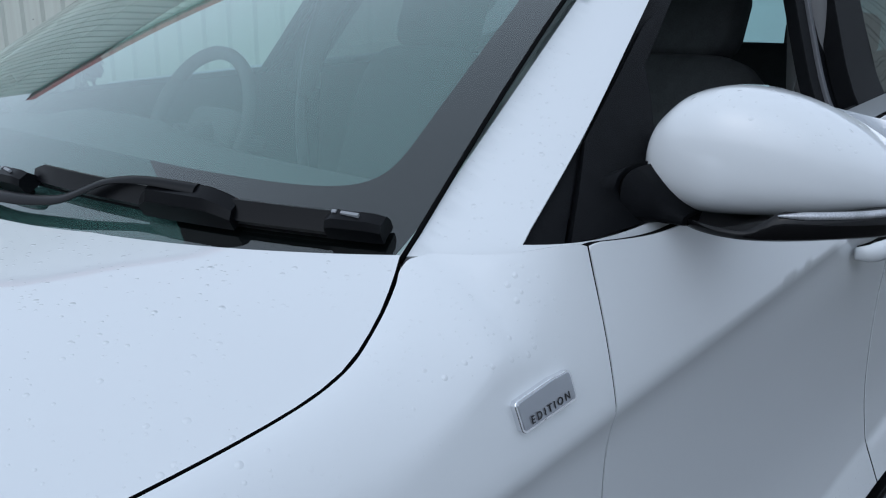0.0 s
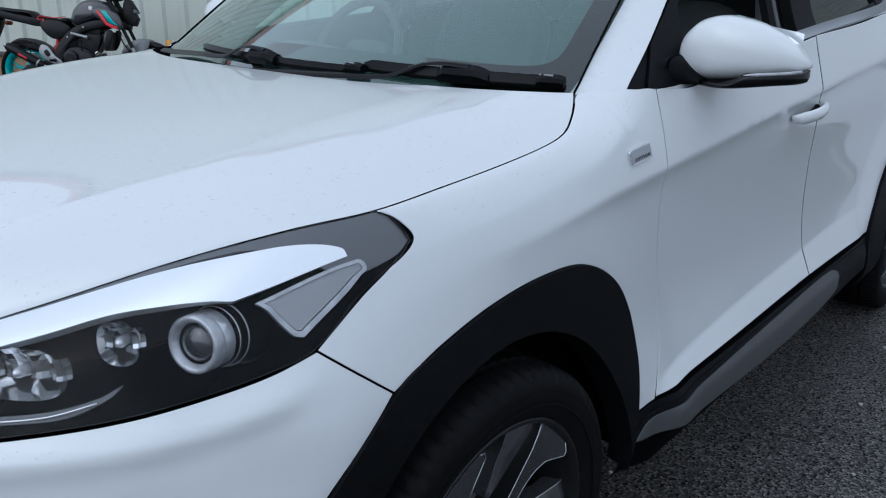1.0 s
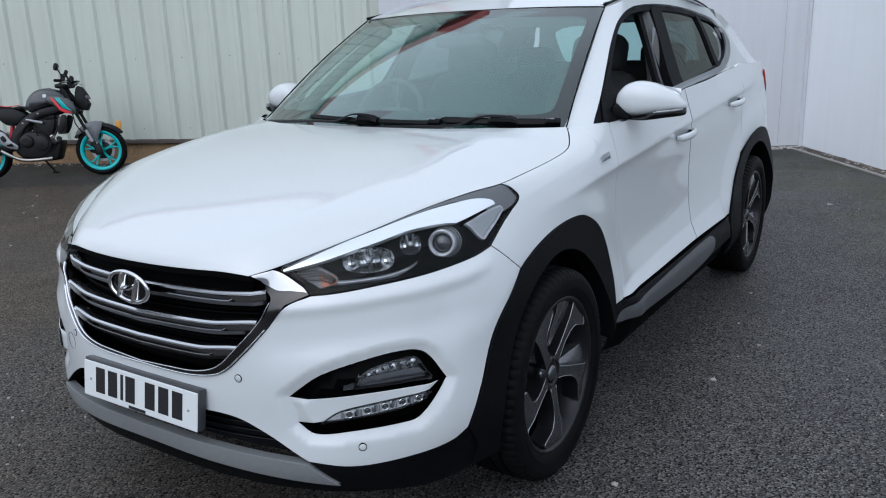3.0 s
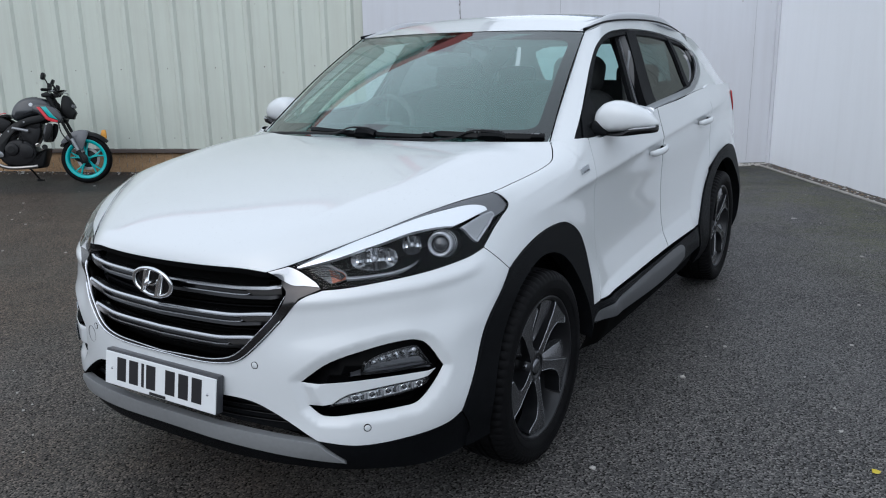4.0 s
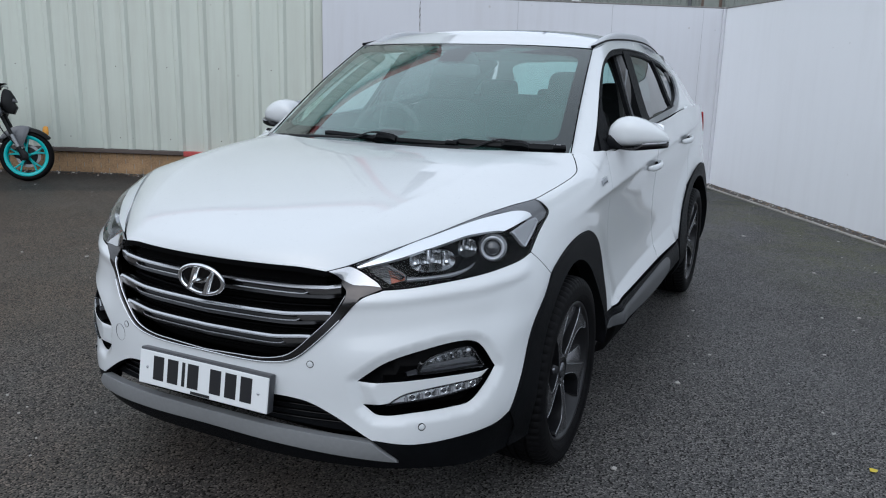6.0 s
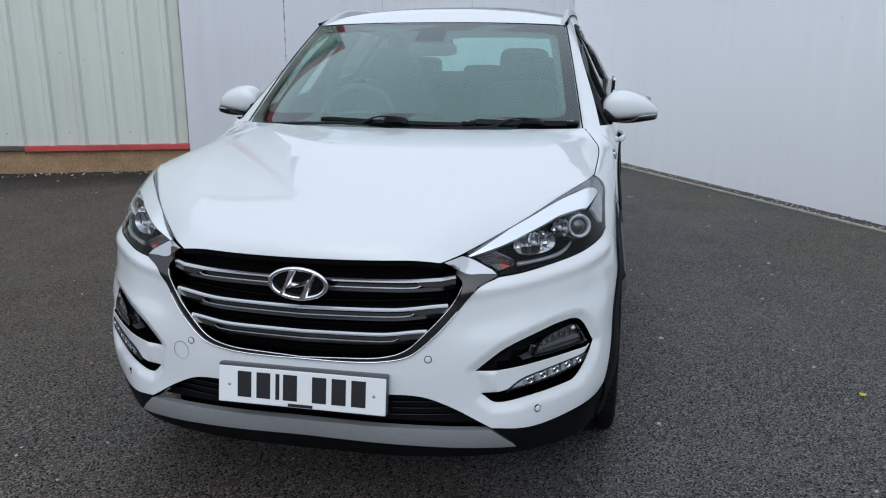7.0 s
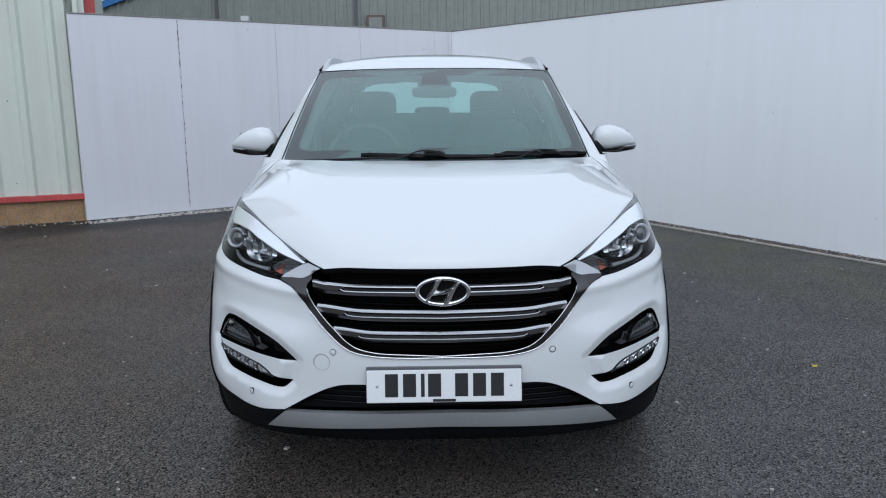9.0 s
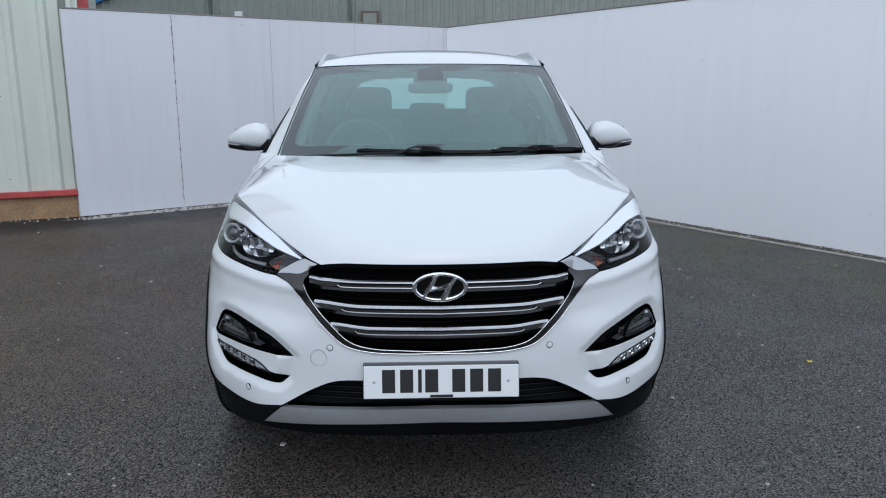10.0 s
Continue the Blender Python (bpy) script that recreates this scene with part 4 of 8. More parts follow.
DLO = smooth_line([(0.522, 1.111), (0.652, 1.193), (0.820, 1.304), (0.935, 1.379), (1.05, 1.446), (1.128, 1.481), (1.24, 1.514), (1.38, 1.537), (1.692, 1.551), (2.16, 1.535), (2.45, 1.512), (2.595, 1.488), (2.644, 1.445), (2.638, 1.393), (2.545, 1.322), (2.40, 1.269), (2.28, 1.244), (1.86, 1.199), (1.449, 1.171), (0.9, 1.134), (0.68, 1.109)], True, 8, (0,))
cabin_loop = smooth_line([(0.436, 1.102), (0.770, 1.323), (1.084, 1.530), (1.35, 1.572), (1.75, 1.591), (2.2, 1.589), (2.6, 1.561), (2.95, 1.512), (3.06, 1.40), (3.14, 1.195), (2.6, 1.220), (2.3, 1.218), (1.7, 1.182), (1.2, 1.150), (0.7, 1.099), (0.53, 1.097)], True, 8, (0, 2, 7, 9))
zs = np.linspace(1.105, 1.53, 60)
edge_y = SCREEN_FOOT[1] + (zs - SCREEN_FOOT[2]) / (SCREEN_TOP[2] - SCREEN_FOOT[2]) * (SCREEN_TOP[1] - SCREEN_FOOT[1])
pillar_rows = [np.stack([edge_y + o, zs], -1) for o in (0.010, 0.019, 0.029, 0.040, 0.053, 0.068, 0.086, 0.106)]
panel("cabin_side", cabin_loop, cabin, PAINT, car, [DLO], 0.016, rows=pillar_rows, gap=0.001, depth=0.03, label="white roof pillars and side frame")
# bright strip along the foot of the side windows
strip = np.concatenate([smooth_line([(0.9, 1.150), (1.449, 1.189), (1.86, 1.216), (2.162, 1.239), (2.27, 1.258), (2.40, 1.288), (2.522, 1.338), (2.608, 1.402), (2.620, 1.438)], n=8), smooth_line([(2.648, 1.440), (2.644, 1.390), (2.55, 1.318), (2.40, 1.264), (2.285, 1.240), (2.162, 1.220), (1.86, 1.195), (1.449, 1.168), (0.9, 1.131)], n=8)])
panel("chrome_window_strip", strip, cabin, SATIN, car, step=0.03, gap=0, off=0.004, depth=0.012)
# window frames and panes
inner_dlo = shrink(DLO, 0.023)
panel("window_frame", DLO, cabin, BLACK_TRIM, car, [inner_dlo], 0.025, gap=0.001, off=-0.012, depth=0.02, label="black window surround")
post_b = [(1.398, 1.170), (1.556, 1.182), (1.735, 1.545), (1.604, 1.540)]
panel("door_pillar", np.array(post_b), cabin, BLACK_TRIM, car, step=0.03, gap=0, off=-0.008, depth=0.03)
# lowered window's guide channel: black seals either side of a reflection painted in grey
panel("window_channel", np.array([(1.318, 1.165), (1.41, 1.172), (1.612, 1.536), (1.492, 1.520)]), cabin, BLACK_TRIM, car, step=0.03, gap=0, off=-0.040, depth=0.02)
panel("channel_strip", np.array([(1.356, 1.170), (1.368, 1.171), (1.545, 1.518), (1.533, 1.515)]), cabin, SATIN_GREY, car, step=0.03, gap=0, off=-0.034, depth=0.012, label="reflection in the window channel, painted grey")
post_c = [(2.166, 1.234), (2.238, 1.250), (2.262, 1.292), (2.378, 1.508), (2.326, 1.514), (2.215, 1.318)]
panel("rear_door_frame", np.array(post_c), cabin, BLACK_TRIM, car, step=0.03, gap=0, off=-0.009, depth=0.02)
sail = [(0.562, 1.109), (0.650, 1.190), (0.827, 1.304), (0.862, 1.320), (0.785, 1.262), (0.752, 1.200), (0.738, 1.111)]
panel("mirror_sail", np.array(sail), cabin, BLACK_TRIM, car, step=0.03, gap=0, off=0.001, depth=0.03)
panel("pillar_corner", np.array([(0.518, 1.110), (0.644, 1.189), (0.558, 1.109)]), cabin, BLACK_TRIM, car, step=0.03, gap=0, off=-0.007, depth=0.03)
rear_pane = smooth_line([(1.55, 1.192), (1.9, 1.214), (2.162, 1.240), (2.28, 1.260), (2.40, 1.285), (2.53, 1.337), (2.612, 1.40), (2.622, 1.44), (2.57, 1.487), (2.33, 1.512), (2.0, 1.530), (1.72, 1.534)], True, 6, (0, 11))
panel("rear_side_pane", rear_pane, cabin, PRIVACY, car, step=0.05, gap=0.004, off=-0.02, depth=0.003)
front_pane = smooth_line([(0.72, 1.13), (1.37, 1.175), (1.55, 1.528), (1.28, 1.512), (1.10, 1.460), (0.74, 1.25)], True, 6, (0, 1, 2, 5))
p = panel("front_side_pane", front_pane, cabin, SIDE_GLASS, car, step=0.05, gap=0.004, off=-0.02, depth=0.003, other=False)
mirrored(p)
bpy.data.objects.remove(p)


def screen(t, q, sink=0.0):
    """Windscreen: t across, q from foot to top."""
    t, q = np.broadcast_arrays(np.asarray(t, float), np.asarray(q, float))
    e = SCREEN_FOOT + (SCREEN_TOP - SCREEN_FOOT) * q[..., None]
    m = np.array((0, 0.235, 1.098)) + np.array((0, 0.772, 0.446)) * q[..., None]
    a = np.abs(t)[..., None]
    p = m + (e - m) * a ** 2.2
    p[..., 0] = t * e[..., 0]
    bow = 0.018 * np.sin(np.pi * np.clip(q, 0, 1))
    p[..., 2] += bow * 0.8 - sink * 0.83
    p[..., 1] += -bow * 0.55 + sink * 0.56
    return p


tt, qq = np.meshgrid(np.linspace(-0.997, 0.997, 41), np.linspace(-0.10, 0.997, 33), indexing="ij")
v, f = grid(screen(tt, qq))
part("windscreen", v, [q[::-1] for q in f], GLASS, car, "clear windscreen with a black border")
v, f = grid(screen(tt * 0.99, 0.02 + qq * 0.97, 0.009))
part("windscreen_film", v, [q[::-1] for q in f], FILM, car, "hazy inner face of the windscreen")
for side in (1, -1):
    rim_line = screen(np.full(24, 1.001 * side), np.linspace(-0.02, 0.995, 24)) + np.array((0, -0.001, 0.001))
    part("screen_moulding", *tube(rim_line, 0.0026, 8), FRIT, car)


def rounded_loop(half_t, q0, q1, corner, n=160):
    """A rounded frame in windscreen coordinates."""
    a = np.linspace(0, 2 * np.pi, n, endpoint=False)
    c, k = np.cos(a), np.sin(a)
    return half_t * np.sign(c) * np.abs(c) ** corner, (q0 + q1) / 2 + (q1 - q0) / 2 * np.sign(k) * np.abs(k) ** corner


t0, q0 = rounded_loop(0.996, -0.10, 0.996, 0.04)
t1, q1 = rounded_loop(0.925, 0.082, 0.915, 0.12)
q1 = q1 + 0.055 * (1 - np.abs(t1 / 0.925) ** 2) * (q1 < 0.5)
rings = [screen(t0 + (t1 - t0) * w, q0 + (q1 - q0) * w, 0.004) for w in np.linspace(0, 1, 9)]
v, f = grid(rings, close_v=True)
tt, qq = np.meshgrid(np.linspace(-0.105, 0.105, 9), np.linspace(0.80, 0.93, 8), indexing="ij")
v2, f2 = grid(screen(tt, qq, 0.0045))
part("screen_border", *joined((v, f), (v2, [q[::-1] for q in f2])), FRIT, car, "black printed border of the windscreen")

# roof
re = np.concatenate([[0], np.cumsum(np.linalg.norm(np.diff(ROOF_EDGE, axis=0), axis=1))])
re /= re[-1]
tt, qq = np.meshgrid(np.linspace(-1, 1, 49), np.linspace(0, 1, 40), indexing="ij")
e = np.stack([np.interp(qq, re, ROOF_EDGE[:, i]) for i in range(3)], -1)
crown = np.interp(qq, (0, 0.1, 0.45, 0.8, 1), (0.013, 0.046, 0.064, 0.055, 0.02))
front = -0.074 * (1 - ease(0, 0.35, qq)) + 0.06 * ease(0.75, 1, qq)
a = np.abs(tt)
rv = np.stack([tt * e[..., 0], e[..., 1] + front * (1 - a ** 2.2), e[..., 2] + crown * (1 - a ** 2.6)], -1)
v, f = grid(rv)
part("roof", v, [q[::-1] for q in f], PAINT, car, "white roof wet with rain")
# tailgate and rear window
zz, tt = np.meshgrid(np.linspace(0.96, 1.535, 70), np.linspace(-1, 1, 121), indexing="ij")
half = np.interp(zz, (0.96, 1.2, 1.4, 1.535), (0.78, 0.74, 0.64, 0.565))
yc = np.interp(zz, (0.96, 1.1, 1.2, 1.4, 1.5, 1.535), (3.50, 3.47, 3.43, 3.23, 3.08, 3.02))
bend = np.interp(zz, (0.96, 1.2, 1.535), (0.14, 0.18, 0.07))
tv = np.stack([tt * half, yc - bend * np.abs(tt) ** 2.4, zz], -1)
v, f = grid(tv)
pane, body = [], []
for q in f:
    c = v[list(q)].mean(0)
    (pane if abs(c[0] / 0.53) ** 5 + abs((c[2] - 1.335) / 0.155) ** 5 < 1 else body).append(q)
part("tailgate", v, body, PAINT, car, "white tailgate")
part("rear_window", v, pane, REAR_GLASS, car)
for s in (1, -1):
    rings = [[(s * (0.60 + 0.274 * q - 0.015 * q ** 4), 3.415 - 0.38 * q ** 2.2 + 0.025 * np.cos(a) - 0.04 * q * np.sin(a), 1.090 + 0.025 * q + (0.076 - 0.010 * q ** 2) * np.sin(a)) for a in np.linspace(0, 2 * np.pi, 16, endpoint=False)] for q in np.linspace(0, 1, 10)]
    v, f = capped(rings)
    part("tail_lamp", v, f if s > 0 else [q[::-1] for q in f], RED_LAMP, car, "red wrap-round tail lamp")

# ---- front of the car ----
def sweep(s, z, section, out=0.0, both=True):
    """A bar along the skin: section is a ring of (outward, up) offsets; both: one bar across the whole nose."""
    s, z = np.asarray(s, float), np.broadcast_to(np.asarray(z, float), np.shape(s))
    p = shell(s, z)
    t = plan(s + 0.01) - plan(s - 0.01)
    t /= np.linalg.norm(t, axis=-1, keepdims=True)
    n = np.stack([t[:, 1], -t[:, 0], np.zeros(len(s))], -1)
    rings = np.array([[p[i] + n[i] * (o + out) + (0, 0, u) for o, u in section] for i in range(len(s))])
    if both:
        rings = np.concatenate([(rings * (-1, 1, 1))[:0:-1], rings])
    v, f = capped(rings)
    return v, [q[::-1] for q in f]


def bar_section(h, d, r=0.25):
    """A bar h high and d deep with softened corners, its front at 0."""
    a, b = h / 2, h * r
    return [(0, -a + b), (0, a - b), (-b, a), (-d, a), (-d, -a), (-b, -a)]


# radiator grille
inner_edge = [(0.405, -0.78, 0.838), (0.440, -0.775, 0.812), (0.455, -0.772, 0.775), (0.430, -0.79, 0.725), (0.365, -0.81, 0.650), (0.300, -0.825, 0.591), (0.23, -0.845, 0.570), (0.12, -0.853, 0.563), (0.0, -0.86, 0.561)]
surround = outline([(0.447, -0.742, 0.852), *inner_edge[1:], (0.0, -0.86, 0.549), *nose_edge[-2::-1], (0.552, -0.722, 0.793)], sharp=(0, 8, 9, 15, 16))
panel("grille_surround", surround, shell, DARK_CHROME, car, step=0.018, whole=NOSE, off=0.004, depth=0.05, label="dark chrome grille surround")
rim_in = outline([(0.0, -0.86, 0.558), *inner_edge[-2:1:-1]], closed=False, n=6)
fine = smooth_line(rim_in, n=2)
v1, f1 = sweep(fine[:, 0], fine[:, 1], bar_section(0.0036, 0.012), 0.007)
part("grille_edge_strip", v1, f1, CHROME, car, "bright chrome strip under the grille")
rim_out = outline([(0.0, -0.86, 0.551), *nose_edge[-2:0:-1]], closed=False, n=6)
fine = smooth_line(rim_out, n=2)
v1, f1 = sweep(fine[:, 0], fine[:, 1] + 0.002, bar_section(0.0042, 0.012), 0.008)
part("grille_outer_strip", v1, f1, CHROME, car, "bright chrome line round the grille")
corner = outline([(0.402, -0.785, 0.842), (0.447, -0.742, 0.852), (0.548, -0.722, 0.797), (0.478, -0.765, 0.808), (0.440, -0.775, 0.822)], sharp=(0, 1, 2, 4), n=5)
panel("grille_corner", corner, shell, CORNER_CHROME, car, step=0.015, off=0.007, depth=0.03, label="bright chrome corner between grille and headlamp")
backing = outline([(0.0, -0.848, 0.850), (0.2, -0.833, 0.847), (0.39, -0.785, 0.84), (0.46, -0.77, 0.775), (0.36, -0.81, 0.63), (0.30, -0.825, 0.57), (0.0, -0.86, 0.545)], sharp=(0, 2, 3, 6))
# near-black sheet stands for the shade behind the grille
panel("grille_backing", backing, shell, CAVITY_SHADE, car, step=0.03, whole=NOSE, off=-0.06, depth=0.01)
for z in np.linspace(0.575, 0.835, 12):
    half = np.interp(z, (0.56, 0.64, 0.775, 0.84), (0.27, 0.36, 0.44, 0.39))
    s1 = on_shell([(half, -0.80, z)])[0, 0]
    v1, f1 = sweep(np.linspace(NOSE, s1, 16), z + 0.012 * (np.linspace(0, 1, 16) ** 2), bar_section(0.007, 0.015), -0.045)
    part("grille_fin", v1, f1, LAMP_BLACK, car)
def strip(s, z, sections, out, both=True):
    """Like sweep, with a section of its own at each place along the bar."""
    p = shell(s, z)
    t = plan(s + 0.01) - plan(s - 0.01)
    t /= np.linalg.norm(t, axis=-1, keepdims=True)
    n = np.stack([t[:, 1], -t[:, 0], np.zeros(len(s))], -1)
    rings = np.array([[p[i] + n[i] * (o + out) + (0, 0, u) for o, u in sections[i]] for i in range(len(s))])
    rings = np.concatenate([(rings * (-1, 1, 1))[:0:-1], rings])
    v, f = capped(rings)
    return v, [q[::-1] for q in f]


for z, half in ((0.801, 0.452), (0.709, 0.421), (0.637, 0.360)):
    s1 = on_shell([(half, -0.80, z + 0.012)])[0, 0]
    q = np.linspace(0, 1, 60)
    s = NOSE + (s1 - NOSE) * q
    rise = z + 0.003 + 0.004 * q ** 2 + 0.010 * ease(0.62, 1.0, q)
    shut = ease(0.735, 0.80, q)
    # upper strip, leaning back so that it mirrors the sky
    v1, f1 = strip(s, rise, [[(0.003, -0.0085), (0.0022, -0.0045), (-0.0030, -0.0002), (-0.012, 0.001), (-0.022, 0.001), (-0.022, -0.009)] for h in shut], 0.0)
    bar = part("grille_bar", v1, f1, BAR_CHROME, car, "double chrome grille bar with grey ends", sharp=25)
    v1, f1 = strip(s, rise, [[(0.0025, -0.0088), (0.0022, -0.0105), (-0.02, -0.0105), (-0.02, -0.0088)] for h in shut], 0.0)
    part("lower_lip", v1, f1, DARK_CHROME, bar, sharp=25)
    drop = 0.0235
    v1, f1 = strip(s[q < 0.80], rise[q < 0.80], [[(0.001, -drop - 0.0030 + 0.009 * h), (0.0004, -drop + 0.009 * h), (-0.018, -drop + 0.0008 + 0.010 * h), (-0.018, -drop - 0.004 + 0.010 * h)] for h in shut[q < 0.80]], 0.0)
    part("lower_strip", v1, f1, BAR_CHROME, bar, sharp=25)
    v1, f1 = strip(s, rise, [[(-0.010, -0.008), (-0.010, -0.024), (-0.03, -0.026), (-0.03, -0.006)] for h in shut], -0.004)
    part("dark_web", v1, f1, GLOSS_BLACK, bar, sharp=25)
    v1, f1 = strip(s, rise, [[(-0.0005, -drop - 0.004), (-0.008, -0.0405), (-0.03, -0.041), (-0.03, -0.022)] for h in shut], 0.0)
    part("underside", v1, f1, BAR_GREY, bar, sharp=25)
    # broad grey end pieces on both sides
    for side in (1, -1):
        k = q > 0.735
        p = shell(s[k], rise[k])
        t = plan(s[k] + 0.01) - plan(s[k] - 0.01)
        t /= np.linalg.norm(t, axis=-1, keepdims=True)
        n = np.stack([t[:, 1], -t[:, 0], np.zeros(k.sum())], -1)
        grow = ease(0.735, 0.80, q[k])
        rings = [[p[i] + n[i] * o + (0, 0, u) for o, u in ((0.0020, -0.0102), (0.0025 - 0.001, -0.0105 - 0.0150 * grow[i]), (-0.004, -0.0120 - 0.0180 * grow[i]), (-0.02, -0.0120 - 0.0180 * grow[i]), (-0.02, -0.0102))] for i in range(k.sum())]
        v1, f1 = capped(np.array(rings) * (side, 1, 1))
        part("bar_end", v1, f1 if side < 0 else [g_[::-1] for g_ in f1], END_GREY, bar, sharp=25)

# oval emblem
EMBLEM = Matrix.Translation((0, -0.868, 0.782)) @ Matrix.Rotation(radians(6), 4, "X")
ring = [[(1.0 * (0.084 + 0.0075 * np.cos(b)) * np.cos(a), -0.005 * np.sin(b) * 1.2, (0.045 + 0.0065 * np.cos(b)) * np.sin(a)) for b in np.linspace(0, 2 * np.pi, 10, endpoint=False)] for a in np.linspace(0, 2 * np.pi, 56, endpoint=False)]
v1, f1 = grid(ring, True, True)
emblem = part("emblem", [EMBLEM @ Vector(p) for p in v1], f1, CHROME, car, "oval chrome emblem")
disc = [[(r * 0.084 * np.cos(a), 0.004, r * 0.045 * np.sin(a)) for r in (0.02, 1)] for a in np.linspace(0, 2 * np.pi, 40, endpoint=False)]
v1, f1 = grid(disc, True)
part("emblem_back", [EMBLEM @ Vector(p) for p in v1], f1, GLOSS_BLACK, emblem)
def flat_stroke(name, loop, y0, y1):
    """A bevelled raised stroke on the emblem, from a loop of (x, z)."""
    lo = smooth_line(loop, True, 5)
    rings = [[(a, y, b) for a, b in l] for l, y in ((lo, 0.004), (lo, y0 + 0.002), (shrink(lo, 0.0022), y0 - 0.0012), (shrink(lo, 0.0052), y1 - 0.002))]
    v1, f1 = capped(rings)
    part(name, [EMBLEM @ Vector(p) for p in v1], f1, EMBLEM_CHROME, emblem, sharp=50)


flat_stroke("emblem_stroke", [(-0.062, -0.034), (-0.048, -0.038), (-0.036, -0.022), (-0.022, -0.002), (-0.008, 0.024), (0.002, 0.046), (-0.020, 0.045), (-0.030, 0.030), (-0.040, 0.006), (-0.052, -0.018)], -0.001, -0.0055)
flat_stroke("emblem_stroke", [(0.062, 0.034), (0.048, 0.038), (0.036, 0.022), (0.022, 0.002), (0.008, -0.024), (-0.002, -0.046), (0.020, -0.045), (0.030, -0.030), (0.040, -0.006), (0.052, 0.018)], -0.001, -0.0055)
flat_stroke("emblem_bar", [(-0.036, -0.006), (-0.018, 0.002), (0.000, 0.001), (0.020, 0.008), (0.034, 0.016), (0.034, 0.004), (0.020, -0.006), (0.002, -0.013), (-0.016, -0.013), (-0.032, -0.018)], -0.002, -0.0065)

# lower intake, skid plate and black lower bumper
skid_top = [(0.0, -0.875, 0.366), (0.3, -0.85, 0.358), (0.48, -0.79, 0.347), (0.542, -0.765, 0.341)]
skid_low = [(0.52, -0.785, 0.283), (0.3, -0.84, 0.303), (0.0, -0.87, 0.312)]
intake = outline([*lower_edge, *skid_top[::-1]], sharp=(0, 4, 5, 8))
panel("lower_intake", intake, shell, BLACK_TRIM, car, step=0.02, whole=NOSE, off=-0.045, depth=0.01, label="black honeycomb lower intake")
for z in (0.38, 0.40, 0.42, 0.44):
    s1 = on_shell([(0.50 - (z - 0.36) * 0.7, -0.8, z)])[0, 0]
    v1, f1 = sweep(np.linspace(NOSE, s1, 14), z, bar_section(0.004, 0.02), -0.032)
    part("intake_fin", v1, f1, GLOSS_BLACK, car)
skid = outline([*skid_top, (0.622, -0.739, 0.268), *skid_low], sharp=(0, 3, 4, 7))
panel("skid_plate", skid, shell, SILVER, car, step=0.02, whole=NOSE, off=0.008, depth=0.03, label="silver skid plate below the bumper")
valance = outline([(0.545, -0.765, 0.341), *valance_edge, (0.9, -0.497, 0.383), (0.905, -0.445, 0.30), (0.9, -0.455, 0.235), (0.80, -0.60, 0.212), (0.62, -0.74, 0.222), (0.3, -0.84, 0.236), (0.0, -0.86, 0.24), (0.0, -0.87, 0.31), *skid_low[1::-1], (0.62, -0.739, 0.270)],
                  sharp=(0, 4, 6, 10, 11, 14))
panel("lower_bumper", valance, shell, BLACK_TRIM, car, step=0.022, whole=NOSE, off=-0.001, depth=0.05, label="black grained lower bumper")

def facing(place, ahead=(0.30, -0.95, 0.0)):
    n = np.array(ahead) / np.linalg.norm(ahead)
    return Matrix.Translation(place) @ Vector((1, 0, 0)).rotation_difference(Vector(n)).to_matrix().to_4x4()


# fog lamp recess
recess = outline([(0.49, -0.80, 0.50), (0.60, -0.76, 0.62), (0.77, -0.60, 0.66), (0.86, -0.48, 0.56), (0.80, -0.56, 0.42), (0.60, -0.76, 0.40)], n=4)
walls("recess_side", c_loop, shell, 0.005, 0.056, LAMP_BLACK, car)
panel("fog_lamp_recess", recess, shell, LAMP_BLACK, car, step=0.03, off=-0.052, depth=0.005)
ledge = outline([(0.635, -0.733, 0.540), (0.679, -0.70, 0.553), (0.809, -0.567, 0.566), (0.829, -0.549, 0.552), (0.758, -0.62, 0.546)], sharp=(0, 3), n=5)
panel("recess_ledge", ledge, shell, GLOSS_GREY, car, step=0.02, off=-0.016, depth=0.03)
fog = outline([(0.664, -0.712, 0.548), (0.680, -0.70, 0.590), (0.710, -0.67, 0.612), (0.756, -0.619, 0.625), (0.783, -0.585, 0.623), (0.800, -0.575, 0.600), (0.818, -0.558, 0.562), (0.736, -0.644, 0.550)], sharp=(0, 6), n=5)
lamp = panel("fog_lamp", fog, shell, FOG_SILVER, car, step=0.012, off=-0.030, depth=0.012, other=False, label="clear fog lamp with chrome reflector")
walls("fog_lamp_side", fog, shell, 0.004, 0.032, BOWL, car)
panel("fog_lamp_rim", fog, shell, GLOSS_BLACK, lamp, [shrink(fog, 0.0035)], 0.01, off=-0.006, depth=0.012, other=False, gap=0)
FOG_A, FOG_B = np.array((0.684, -0.697, 0.566)), np.array((0.798, -0.576, 0.582))
